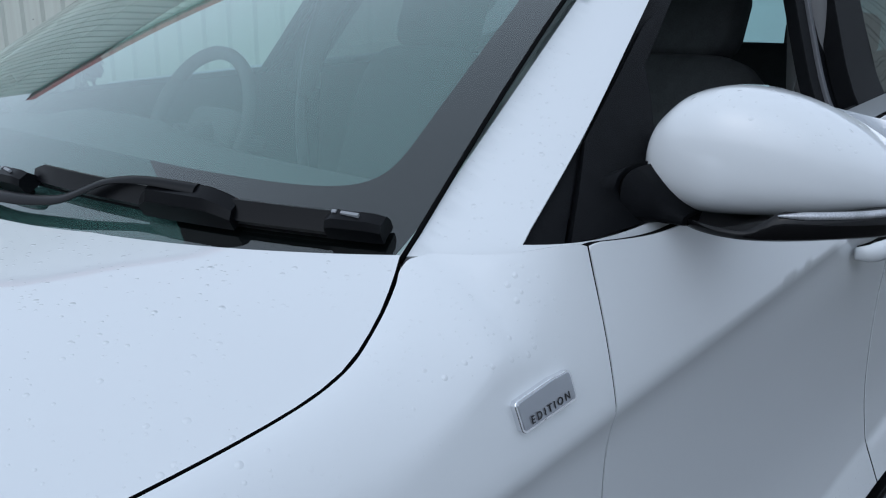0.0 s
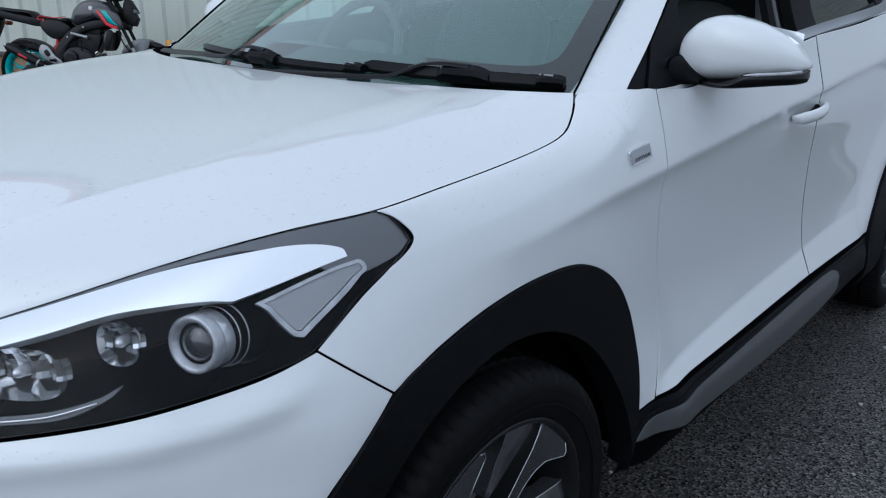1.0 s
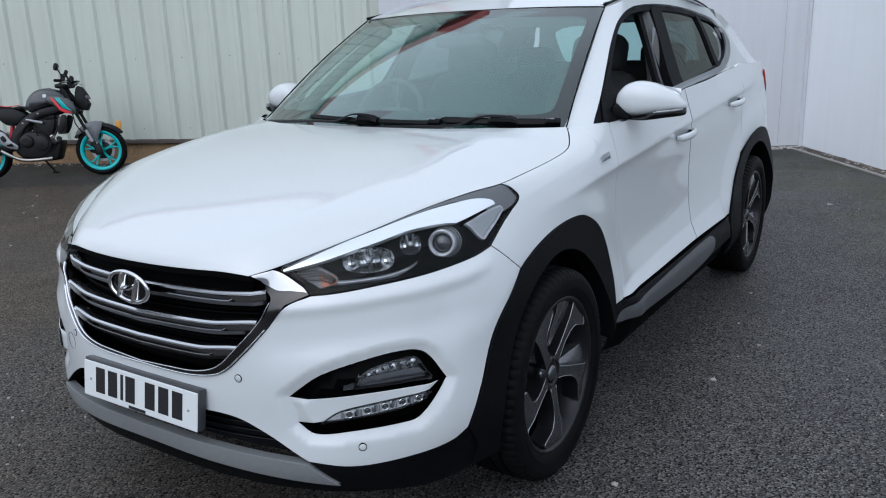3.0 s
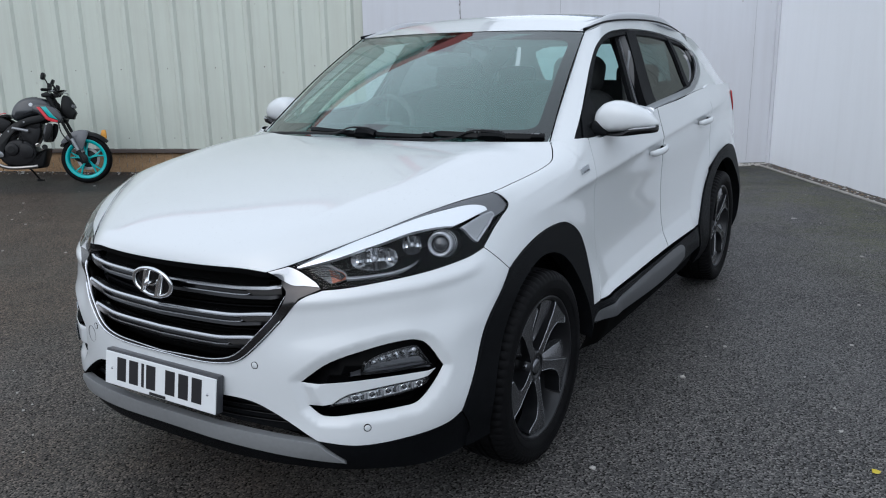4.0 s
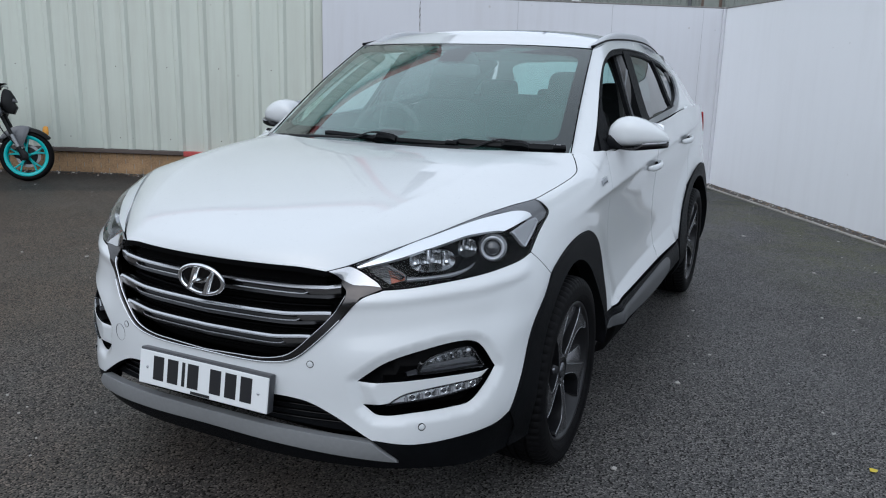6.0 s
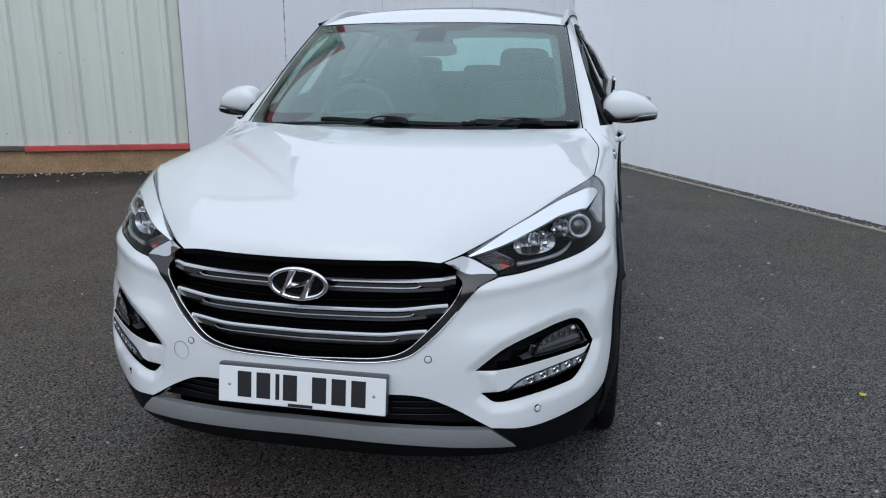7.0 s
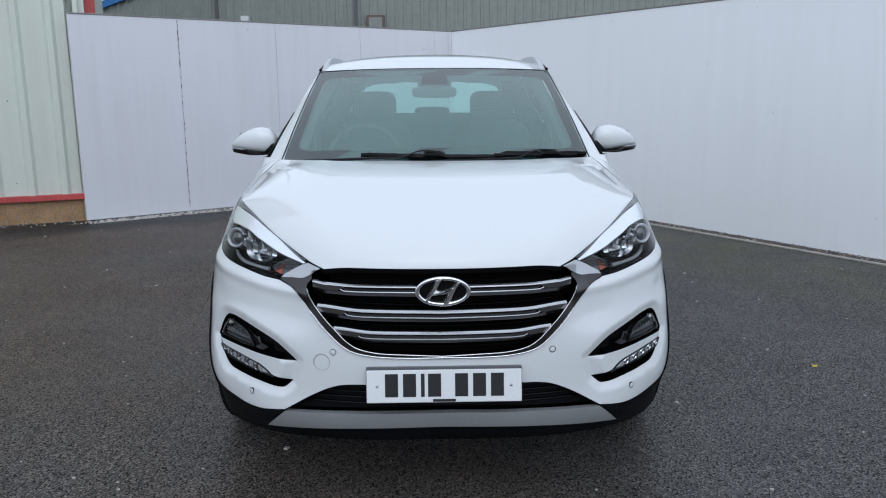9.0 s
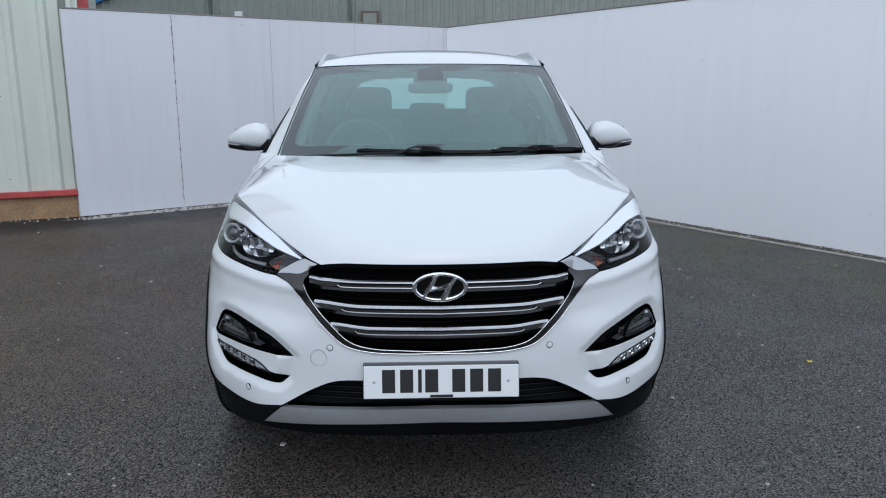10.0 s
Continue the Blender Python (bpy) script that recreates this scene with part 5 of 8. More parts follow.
for q in range(7):
    u = 0.03 + 0.135 * q
    p = FOG_A + (FOG_B - FOG_A) * u
    tall = 0.028 * np.sin(0.45 + 2.1 * u)
    a, b = on_shell([p, p + (0, 0, tall)])
    k = np.linspace(0, 1, 7)
    bow = 0.006 * np.sin(np.pi * k)
    s0, z0 = a[0] + (b[0] - a[0]) * k + bow, a[1] + (b[1] - a[1]) * k
    t = plan(a[0] + 0.01) - plan(a[0] - 0.01)
    n = np.array((t[1], -t[0], 0)) / np.linalg.norm(t)
    near_edge, far_edge = shell(s0, z0) - n * 0.016, shell(s0 + 0.0155, z0) - n * 0.027
    v1, f1 = grid(np.stack([near_edge, 0.5 * near_edge + 0.5 * far_edge - n * 0.004, far_edge], 1))
    # ribs switch between bright and dark chrome, painting their glints
    part("reflector_rib", v1, f1, CHROME if q in (0, 1, 3, 5) else BOWL, lamp)
low_half = outline([(0.684, -0.697, 0.568), (0.697, -0.684, 0.572), (0.784, -0.590, 0.584), (0.806, -0.566, 0.574), (0.736, -0.644, 0.568)], sharp=(0, 3), n=4)
panel("fog_lower_face", low_half, shell, SATIN_GREY, lamp, step=0.012, off=-0.017, depth=0.006, other=False, gap=0)
bulb_at = shell(*on_shell([(0.772, -0.60, 0.606)]).T)[0]
v1, f1 = revolve([(0.0001, 0.004), (0.005, 0.003), (0.0075, -0.002), (0.0075, -0.014)], 16)
part("fog_bulb", [facing(bulb_at + np.array((-0.006, 0.012, 0))) @ Vector(p) for p in v1], f1, LAMP_CHROME, lamp)
panel("fog_lens", fog, shell, LENS, lamp, step=0.02, off=-0.004, depth=0.003, other=False, gap=0)
drl = outline([(0.585, -0.760, 0.456), (0.618, -0.745, 0.482), (0.645, -0.725, 0.495), (0.725, -0.655, 0.511), (0.806, -0.576, 0.522), (0.812, -0.57, 0.519), (0.790, -0.594, 0.497), (0.725, -0.655, 0.478), (0.62, -0.741, 0.463)], sharp=(0, 4, 5), n=5)
day = panel("daytime_lamp", drl, shell, DAY_SILVER, car, step=0.012, gap=0, off=-0.003, depth=0.02, other=False, label="slim clear daytime running lamp")
panel("daytime_rim", drl, shell, GLOSS_BLACK, day, [shrink(drl, 0.0022)], 0.01, gap=0, off=0.006, depth=0.02, other=False)
DAY_AT = [(0.651, -0.720, 0.481), (0.687, -0.690, 0.488), (0.722, -0.658, 0.495), (0.755, -0.626, 0.502), (0.787, -0.595, 0.508)]
for i, c in enumerate(DAY_AT):
    s0, v0 = on_shell([c])[0]
    t = plan(s0 + 0.01) - plan(s0 - 0.01)
    n = np.array((t[1], -t[0], 0)) / np.linalg.norm(t)
    turn = Matrix(((n[0], -n[1], 0), (n[1], n[0], 0), (0, 0, 1))).to_4x4()
    base = shell(np.array([s0]), np.array([v0]))[0] - n * 0.001
    v1, f1 = revolve([(0.0001, 0.0045), (0.005, 0.0035), (0.0072, 0.0), (0.0072, -0.002)], 20)
    part("light_element", [Matrix.Translation(base) @ turn @ Vector(p) for p in v1], f1, LENS_BALL, day)
    v1, f1 = revolve([(0.0074, -0.002), (0.0085, 0.005), (0.0100, 0.0055), (0.0108, -0.003)], 20)
    part("element_ring", [Matrix.Translation(base) @ turn @ Vector(p) for p in v1], f1, CHROME, day)
    # faceted side pieces between the round elements
    for d in (-0.0185, 0.0185):
        a = shell(np.array([s0 + d - 0.0055, s0 + d, s0 + d + 0.0055]), np.full(3, v0 + 0.009 + d * 0.2)) - n * 0.002
        b = shell(np.array([s0 + d - 0.0055, s0 + d, s0 + d + 0.0055]), np.full(3, v0 - 0.010 + d * 0.2)) - n * 0.002
        a[1] += n * 0.006
        b[1] += n * 0.006
        v1, f1 = grid(np.stack([a, b], 1))
        # one side bright, the other dark: the sparkle is put into the colour
        part("facet", v1, [q[::-1] for q in f1], LAMP_CHROME if d < 0 else BOWL, day, smooth=False)
panel("daytime_lens", drl, shell, LENS, day, step=0.02, gap=0, off=0.009, depth=0.010, other=False)
for ob in (lamp, day):
    twin = mirrored(ob)
    for c in list(ob.children):
        mirrored(c, twin)

# headlamps
low_c = outline([*LAMP_LOW[::-1], (0.844, -0.220, 0.910), (0.840, -0.150, 0.941), (0.832, -0.114, 0.962)], closed=False, n=10)
high_c = outline([(0.452, -0.738, 0.854), *[tuple(p - (0.003, 0, 0.004)) for p in edge_line[14:52:6]], (0.813, -0.122, 0.979), (0.832, -0.114, 0.962)], closed=False, n=10)


def resample(c, n=80):
    r = np.concatenate([[0], np.cumsum(np.linalg.norm(np.diff(c, axis=0), axis=1))])
    return np.stack([np.interp(np.linspace(0, r[-1], n), r, c[:, i]) for i in range(2)], -1)


low_r, high_r = resample(low_c), resample(high_c)


def in_lamp(*ab, sharp=(), n=6, closed=True):
    """Skin coordinates of places in the lamp: a from the inner end to the tip, b from the lower edge to the upper."""
    out = []
    for a, b in ab:
        i = a * 79
        lo = np.array([np.interp(i, np.arange(80), low_r[:, k]) for k in (0, 1)])
        hi = np.array([np.interp(i, np.arange(80), high_r[:, k]) for k in (0, 1)])
        out.append(lo + (hi - lo) * b)
    return smooth_line(out, closed, n, sharp)


lamp_loop = np.concatenate([low_r[:-1], high_r[::-1]])
head = panel("headlamp", shrink(lamp_loop, 0.004), sunk(0.17), LAMP_BLACK, car, step=0.02, depth=0.004, other=False, label="swept-back headlamp with projector and chrome brow")
panel("bezel", lamp_loop, shell, GLOSS_BLACK, head, [shrink(lamp_loop, 0.0045)], 0.012, off=-0.002, depth=0.009, other=False)
panel("lens", lamp_loop, shell, LENS, head, step=0.025, off=0.001, depth=0.004, other=False)
brow = outline([(0.470, -0.735, 0.849), (0.552, -0.676, 0.871), (0.614, -0.616, 0.894), (0.662, -0.560, 0.912), (0.706, -0.498, 0.930), (0.745, -0.447, 0.937), (0.772, -0.405, 0.938), (0.788, -0.380, 0.935), (0.805, -0.309, 0.947), (0.820, -0.218, 0.961), (0.812, -0.222, 0.971), (0.795, -0.262, 0.982), (0.773, -0.312, 0.983), (0.710, -0.414, 0.966), (0.625, -0.536, 0.930), (0.547, -0.641, 0.894), (0.469, -0.733, 0.854)], sharp=(0, 7, 9, 16), n=5)
panel("chrome_brow", brow, sunk(0.006), BROW, head, step=0.012, gap=0, depth=0.012, other=False, label="wide bright chrome brow")
shade = in_lamp((0.015, 0.90), (0.4, 0.89), (0.66, 0.86), (0.74, 0.60), (0.80, 0.30), (0.87, 0.10), (0.95, 0.06), (0.994, 0.06), (0.994, 0.96), (0.96, 0.975), (0.92, 0.98), (0.87, 0.985), (0.81, 0.988), (0.74, 0.99), (0.66, 0.992), (0.5, 0.992), (0.25, 0.992), (0.015, 0.992), sharp=(0, 5, 7, 8, 17), n=4)
panel("grey_upper_rim", shade, sunk(0.008), LAMP_GREY, head, step=0.015, gap=0, depth=0.008, other=False)
tri = outline([(0.800, -0.356, 0.929), (0.826, -0.206, 0.955), (0.836, -0.200, 0.940), (0.838, -0.312, 0.880), (0.830, -0.324, 0.884)], sharp=(0, 3), n=6)
panel("side_reflector", tri, sunk(0.004), LAMP_SILVER, head, [shrink(tri, 0.0065)], 0.01, gap=0, depth=0.010, other=False, label="silver frame of the side reflector")
panel("reflector_mesh", shrink(tri, 0.0075), sunk(0.006), MESH_SILVER, head, step=0.012, gap=0, depth=0.004, other=False)
amber = outline([(0.490, -0.726, 0.844), (0.532, -0.695, 0.860), (0.567, -0.691, 0.846), (0.606, -0.681, 0.827), (0.609, -0.685, 0.814), (0.566, -0.717, 0.803), (0.530, -0.724, 0.820)], sharp=(0, 1, 3, 4, 5), n=4)
panel("indicator_base", amber, sunk(0.036), SATIN_GREY, head, step=0.012, gap=0, depth=0.006, other=False)
amber_in = outline([(0.552, -0.700, 0.838), (0.575, -0.692, 0.840), (0.602, -0.683, 0.826), (0.605, -0.686, 0.814), (0.572, -0.714, 0.806)], sharp=(0, 1, 2, 3, 4), n=3)
panel("indicator", amber_in, sunk(0.032), AMBER, head, step=0.012, gap=0, depth=0.004, other=False, label="amber indicator reflector")
for q in range(5):
    w = q / 4
    ends = np.array([(0.492 + 0.030 * w, -0.726, 0.842 - 0.020 * w), (0.540 + 0.020 * w, -0.70, 0.848 - 0.026 * w), (0.603 - 0.012 * w, -0.684, 0.824 - 0.013 * w)])
    l = outline(ends, closed=False, n=6)
    v1, f1 = tube(sunk(0.026)(l[:, 0], l[:, 1]), 0.0019, 6)
    part("indicator_rib", v1, f1, DARK_CHROME, head)
low_strip = outline([(0.608, -0.681, 0.826), (0.657, -0.642, 0.827), (0.709, -0.591, 0.833), (0.744, -0.545, 0.845), (0.757, -0.519, 0.857), (0.752, -0.532, 0.845), (0.727, -0.577, 0.827), (0.676, -0.630, 0.820), (0.610, -0.684, 0.815)], sharp=(0, 4, 8), n=5)
panel("lower_reflector", low_strip, sunk(0.014), SATIN_GREY, head, step=0.012, gap=0, depth=0.008, other=False, label="grey strip along the lower edge")
l = outline([(0.608, -0.683, 0.821), (0.657, -0.642, 0.823), (0.709, -0.591, 0.829), (0.744, -0.545, 0.842)], closed=False, n=6)
v1, f1 = tube(sunk(0.010)(l[:, 0], l[:, 1]), 0.0016, 6)
part("lower_bright_line", v1, f1, LAMP_CHROME, head)


PRO = (0.762, -0.420, 0.886)
m = facing(PRO, (0.34, -0.92, 0.16))
v1, f1 = revolve([(0.0265, 0.002), (0.030, 0.010), (0.0345, 0.012), (0.0375, 0.009), (0.0375, -0.006)], 44)
pro = part("projector_ring", [m @ Vector(q) for q in v1], f1, LAMP_SILVER, head, "silver projector ring")
v1, f1 = revolve([(0.0001, 0.010), (0.010, 0.009), (0.019, 0.005), (0.0265, -0.002), (0.028, -0.008)], 32)
part("projector_lens", [m @ Vector(q) for q in v1], f1, LENS_BALL, pro, "clear projector lens")
v1, f1 = revolve([(0.0372, -0.006), (0.0385, -0.012), (0.0385, -0.024)], 44)
part("bright_sleeve", [m @ Vector(q) for q in v1], f1, LAMP_CHROME, pro)
for r, x in ((0.0405, -0.032), (0.0435, -0.046)):
    v1, f1 = revolve([(r - 0.002, x), (r, x + 0.0008), (r, x - 0.0012), (r - 0.002, x - 0.0012)], 44, True)
    part("thin_ring", [m @ Vector(q) for q in v1], f1, LAMP_CHROME, pro)
v1, f1 = revolve([(0.0380, -0.022), (0.041, -0.045), (0.050, -0.085)], 44)
part("projector_shroud", [m @ Vector(q) for q in v1], f1, LAMP_BLACK, pro)


def reflector(centre, w, h, ahead, cells):
    """A reflector bowl: a curved chrome back of upright facets, its lower part a plain grey shell."""
    m2 = facing(centre, ahead)
    edge = [(w * np.sign(np.cos(t)) * abs(np.cos(t)) ** 0.8, h * np.sign(np.sin(t)) * abs(np.sin(t)) ** 0.8) for t in np.linspace(0, 2 * np.pi, 32, endpoint=False)]
    rings = [[(dx, a * sc, b * sc) for a, b in edge] for sc, dx in ((0.15, -0.030), (0.5, -0.024), (0.8, -0.010), (1.0, 0.004))]
    v1, f1 = grid(rings, close_v=True)
    f1.append(tuple(range(31, -1, -1)))
    bowl = part("reflector_bowl", [m2 @ Vector(q) for q in v1], f1, BOWL, head, "faceted chrome reflector bowl")
    for k in range(cells):
        y0, y1 = w * (-0.92 + 1.84 * k / cells), w * (-0.92 + 1.84 * (k + 1) / cells)
        top = h * 0.92 * np.sqrt(max(0.08, 1 - ((y0 + y1) / 2 / w) ** 2))
        rows = []
        for z in np.linspace(-h * 0.30, top, 6):
            deep = -0.016 + 0.018 * (z / h) ** 2 + 0.010 * ((y0 + y1) / 2 / w) ** 2
            tilt = 0.005 if k % 2 else -0.004
            rows.append([(deep + tilt, y0 + 0.0006, z), (deep + 0.003, (y0 + y1) / 2, z), (deep - tilt, y1 - 0.0006, z)])
        v1, f1 = grid(rows)
        # every third facet is brighter, a glint painted by its material
        part("facet", [m2 @ Vector(q) for q in v1], f1, CHROME if k % 3 == 0 else BOWL, bowl, smooth=False)
    v1, f1 = tube([(-0.026, 0, 0), (0.0, 0, 0), (0.006, 0, 0)], [0.007, 0.007, 0.003], 12)
    part("bulb", [m2 @ Vector(q) for q in v1], f1, LAMP_CHROME, bowl)


reflector((0.640, -0.588, 0.866), 0.068, 0.034, (0.52, -0.84, 0.10), 8)
reflector((0.708, -0.492, 0.894), 0.028, 0.029, (0.52, -0.84, 0.10), 4)
other_head = mirrored(head)
for c in list(head.children):
    t = mirrored(c, other_head)
    for d in list(c.children):
        mirrored(d, t)

# number plate on its holder
PLATE = Matrix.Translation((0.002, -0.884, 0.465)) @ Matrix.Rotation(radians(-9), 4, "X")
holder = from_bm("number_plate_holder", box(-0.259, 0.259, -0.004, 0.022, -0.055, 0.062, 0.005), GLOSS_GREY, car, "black number plate holder")
plate = from_bm("number_plate", box(-0.257, 0.257, -0.0085, -0.003, -0.0555, 0.0535, 0.002, 1), PLATE_WHITE, holder, "white number plate with dark bars")
x = -0.196
for w in (0.050, 0.050, 0.014, 0.050, None, 0.050, 0.050, 0.050):
    if w is None:
        x += 0.030
        continue
    from_bm("bar", box(x, x + w * 0.86, -0.0095, -0.0084, -0.036, 0.041), INK, plate, smooth=False)
    x += w + 0.0105 * (0.9 if w > 0.02 else 0.9)
from_bm("small_bar", box(-0.038, 0.038, -0.0095, -0.0084, -0.053, -0.044), INK, plate, smooth=False)
for sx in (-0.222, 0.222):
    v1, f1 = revolve([(0.0001, 0.003), (0.004, 0.002), (0.005, 0.0)], 10)
    part("screw", [Matrix.Translation((sx, -0.0085, 0.0)) @ Matrix.Rotation(radians(-90), 4, "Z") @ Vector(q) for q in v1], f1, SATIN, plate)
holder.matrix_basis = PLATE

# parking sensors and towing eye cover
def skin_disc(name, where, r, material, ring=0.0, out=0.002, both=True):
    s0, v0 = on_shell([where])[0]
    c = shell(np.array([s0]), np.array([v0]))[0]
    t = plan(s0 + 0.01) - plan(s0 - 0.01)
    n = np.array((t[1], -t[0], 0)) / np.linalg.norm(t)
    turn = Matrix.Translation(c + n * 0.0005) @ Matrix(((n[0], -n[1], 0), (n[1], n[0], 0), (0, 0, 1))).to_4x4()
    prof = [(0.0001, out), (r * 0.8, out), (r, out * 0.5), (r, -0.004)] if not ring else [(r - ring, -0.002), (r - ring, out), (r, out), (r, -0.004)]
    v1, f1 = revolve(prof, 24)
    ob = part(name, [turn @ Vector(q) for q in v1], f1, material, car)
    if both:
        mirrored(ob)
    return ob


for where in ((0.368, -0.826, 0.567), (0.682, -0.712, 0.386)):
    skin_disc("parking_sensor", where, 0.0095, PAINT)
    skin_disc("sensor_ring", where, 0.0112, GLOSS_BLACK, 0.0016, 0.0012)
eye = skin_disc("towing_eye_cover", (0.408, -0.82, 0.530), 0.029, SATIN_GREY, 0.0007, 0.0003, both=False)
mirrored(eye)
bpy.data.objects.remove(eye)

# ---- sides: arches, sills, mirrors, handles ----
def arc(cy, cz, r, a0, a1, n=20, squash=1.0):
    a = np.radians(np.linspace(a0, a1, n))
    return [(cy + r * np.cos(t), cz + r * squash * np.sin(t)) for t in a]


arch_lip = []
for t in np.radians(np.linspace(-3, 196, 34)):
    r = np.interp(t, np.radians((-3, 90, 150, 196)), (0.414, 0.408, 0.384, 0.374))
    arch_lip.append((0.030 + r * np.cos(t), 0.354 + r * np.sin(t)))
front_arch = np.concatenate([outline([(0.9, -0.46, 0.24), (0.905, -0.452, 0.30), *ARCH_OUT, (0.9, 0.462, 0.400), (0.9, 0.445, 0.362)], sharp=(2, 13), closed=False), np.array(arch_lip)])


def proud_shell(s, v):
    """The skin, swelling a little towards the front of the wheel arch."""
    p = shell(s, v)
    p[..., 0] += 0.003 * (1 - ease(-0.05, 0.35, p[..., 1])) * ease(-0.52, -0.42, p[..., 1])
    return p


panel("front_arch_trim", front_arch, proud_shell, BLACK_TRIM, car, step=0.025, gap=0.001, off=0.004, depth=0.055, label="black grained wheel arch trim")
rear_arch = np.concatenate([outline(on_side((2.12, 0.24), (2.07, 0.33), *ARCH_REAR, (3.16, 0.30), (3.12, 0.24)), closed=False), np.array(arc(2.68, 0.354, 0.431, -7, 196, 30))])
panel("rear_arch_trim", rear_arch, shell, BLACK_TRIM, car, step=0.03, gap=0.001, off=0.010, depth=0.055, label="black grained wheel arch trim")
sill = [(0.455, 0.453), (1.0, 0.454), (1.6, 0.456), (2.075, 0.465), (2.10, 0.41), (2.06, 0.37), (1.3, 0.348), (0.80, 0.362), (0.48, 0.380), (0.448, 0.396)]
panel("sill_trim", np.array(sill), shell, BLACK_TRIM, car, step=0.016, gap=0.001, off=0.0, depth=0.05, label="black sill trim")
lower_sill = smooth_line([(0.450, 0.405), (0.50, 0.431), (0.9, 0.443), (1.4, 0.449), (2.03, 0.453), (2.06, 0.41), (2.02, 0.372), (1.3, 0.350), (0.80, 0.364), (0.49, 0.382)], True, 6, (0, 4, 6))
panel("sill_step", lower_sill, shell, BLACK_TRIM, car, step=0.02, gap=0, off=0.003, depth=0.02)
silver = smooth_line([(0.456, 0.396), (0.51, 0.420), (0.85, 0.433), (1.25, 0.441), (1.66, 0.446), (1.72, 0.425), (1.69, 0.378), (1.29, 0.354), (0.85, 0.367), (0.53, 0.382)], True, 6, (0,))
panel("sill_strip", silver, shell, SILVER_SILL, car, step=0.02, gap=0, off=0.006, depth=0.02, label="silver strip along the sill")
rear_skirt = [(3.17, 0.415), (3.6, 0.415), (TAIL, 0.445), (TAIL, 0.26), (3.6, 0.25), (3.14, 0.25)]
panel("rear_skirt", np.array(rear_skirt), shell, BLACK_TRIM, car, step=0.05, whole=TAIL, off=0.004, depth=0.04)

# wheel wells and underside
# all in one near-black that stands for shade in and under the car
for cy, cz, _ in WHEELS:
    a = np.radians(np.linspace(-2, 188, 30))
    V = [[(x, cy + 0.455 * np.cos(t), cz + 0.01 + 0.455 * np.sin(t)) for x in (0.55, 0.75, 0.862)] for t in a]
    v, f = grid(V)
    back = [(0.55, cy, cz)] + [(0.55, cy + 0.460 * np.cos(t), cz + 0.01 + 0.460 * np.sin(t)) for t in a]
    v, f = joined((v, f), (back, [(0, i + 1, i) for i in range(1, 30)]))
    ob = part("wheel_well", v, f, CAVITY_SHADE, car)
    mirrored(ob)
from_bm("underbody", box(-0.56, 0.56, -0.62, 3.3, 0.23, 0.34, 0.03), CAVITY_SHADE, car)
from_bm("engine_block", box(-0.52, 0.52, -0.66, 0.12, 0.34, 0.78, 0.04), CAVITY_SHADE, car)
from_bm("floor_pan", box(-0.70, 0.70, 0.56, 2.2, 0.36, 0.42, 0.02), CAVITY_SHADE, car)
from_bm("bulkhead", box(-0.76, 0.76, 0.20, 0.52, 0.40, 0.98, 0.03), CAVITY_SHADE, car)
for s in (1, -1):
    from_bm("suspension_arm", box(min(s * 0.5, s * 0.78), max(s * 0.5, s * 0.78), -0.06, 0.06, 0.27, 0.33, 0.015), CAVITY_SHADE, car)

# door mirrors
def mirror_ring(u):
    """Section of the mirror housing at u, from its inner end to its tip."""
    x = 0.806 + 0.236 * u
    top = np.interp(u, MIRROR_U, MIRROR_TOP)
    bot = np.interp(u, MIRROR_U, MIRROR_LOW)
    y0 = np.interp(u, MIRROR_U, MIRROR_FRONT)
    y1 = np.interp(u, (0, 0.08, 0.9, 1), (0.790, 0.818, 0.832, 0.815))
    cz, hz, cy, hy = (top + bot) / 2, (top - bot) / 2, (y0 + y1) / 2, (y1 - y0) / 2
    ring = []
    for t in np.linspace(0, 2 * np.pi, 36, endpoint=False):
        c, s = np.cos(t), np.sin(t)
        e = 0.74 if c < 0 else 0.45
        ring.append((x, cy + hy * np.sign(c) * abs(c) ** e, cz + hz * np.sign(s) * abs(s) ** 0.74))
    return ring


MIRROR_KEYS = (0, 0.02, 0.06, 0.13, 0.22, 0.32, 0.45, 0.60, 0.75, 0.88, 0.96, 1.0)
mirror_line = Spline(MIRROR_KEYS, np.array([(1.194, 1.136, 0.716), (1.205, 1.129, 0.709), (1.219, 1.123, 0.702), (1.234, 1.119, 0.696), (1.243, 1.117, 0.692), (1.247, 1.118, 0.690), (1.243, 1.121, 0.694),
                                            (1.232, 1.125, 0.705), (1.214, 1.131, 0.724), (1.192, 1.138, 0.750), (1.172, 1.143, 0.775), (1.158, 1.149, 0.795)]))
MIRROR_U = np.linspace(0, 1, 120)
MIRROR_TOP, MIRROR_LOW, MIRROR_FRONT = mirror_line(MIRROR_U).T
us = np.concatenate([np.linspace(0, 0.16, 12), np.linspace(0.2, 0.72, 10), np.linspace(0.76, 1, 14)])
v, f = capped([mirror_ring(u) for u in us])
mirror = part("door_mirror", v, [q[::-1] for q in f], PAINT, car, "white door mirror with black base", sharp=70)
foot = smooth_line([(0.845, 0.735), (0.865, 0.700), (0.905, 0.684), (0.960, 0.692), (1.005, 0.722), (1.035, 0.768), (1.036, 0.815), (0.95, 0.828), (0.86, 0.822)], True, 6)
rings = []
mid = foot.mean(0)
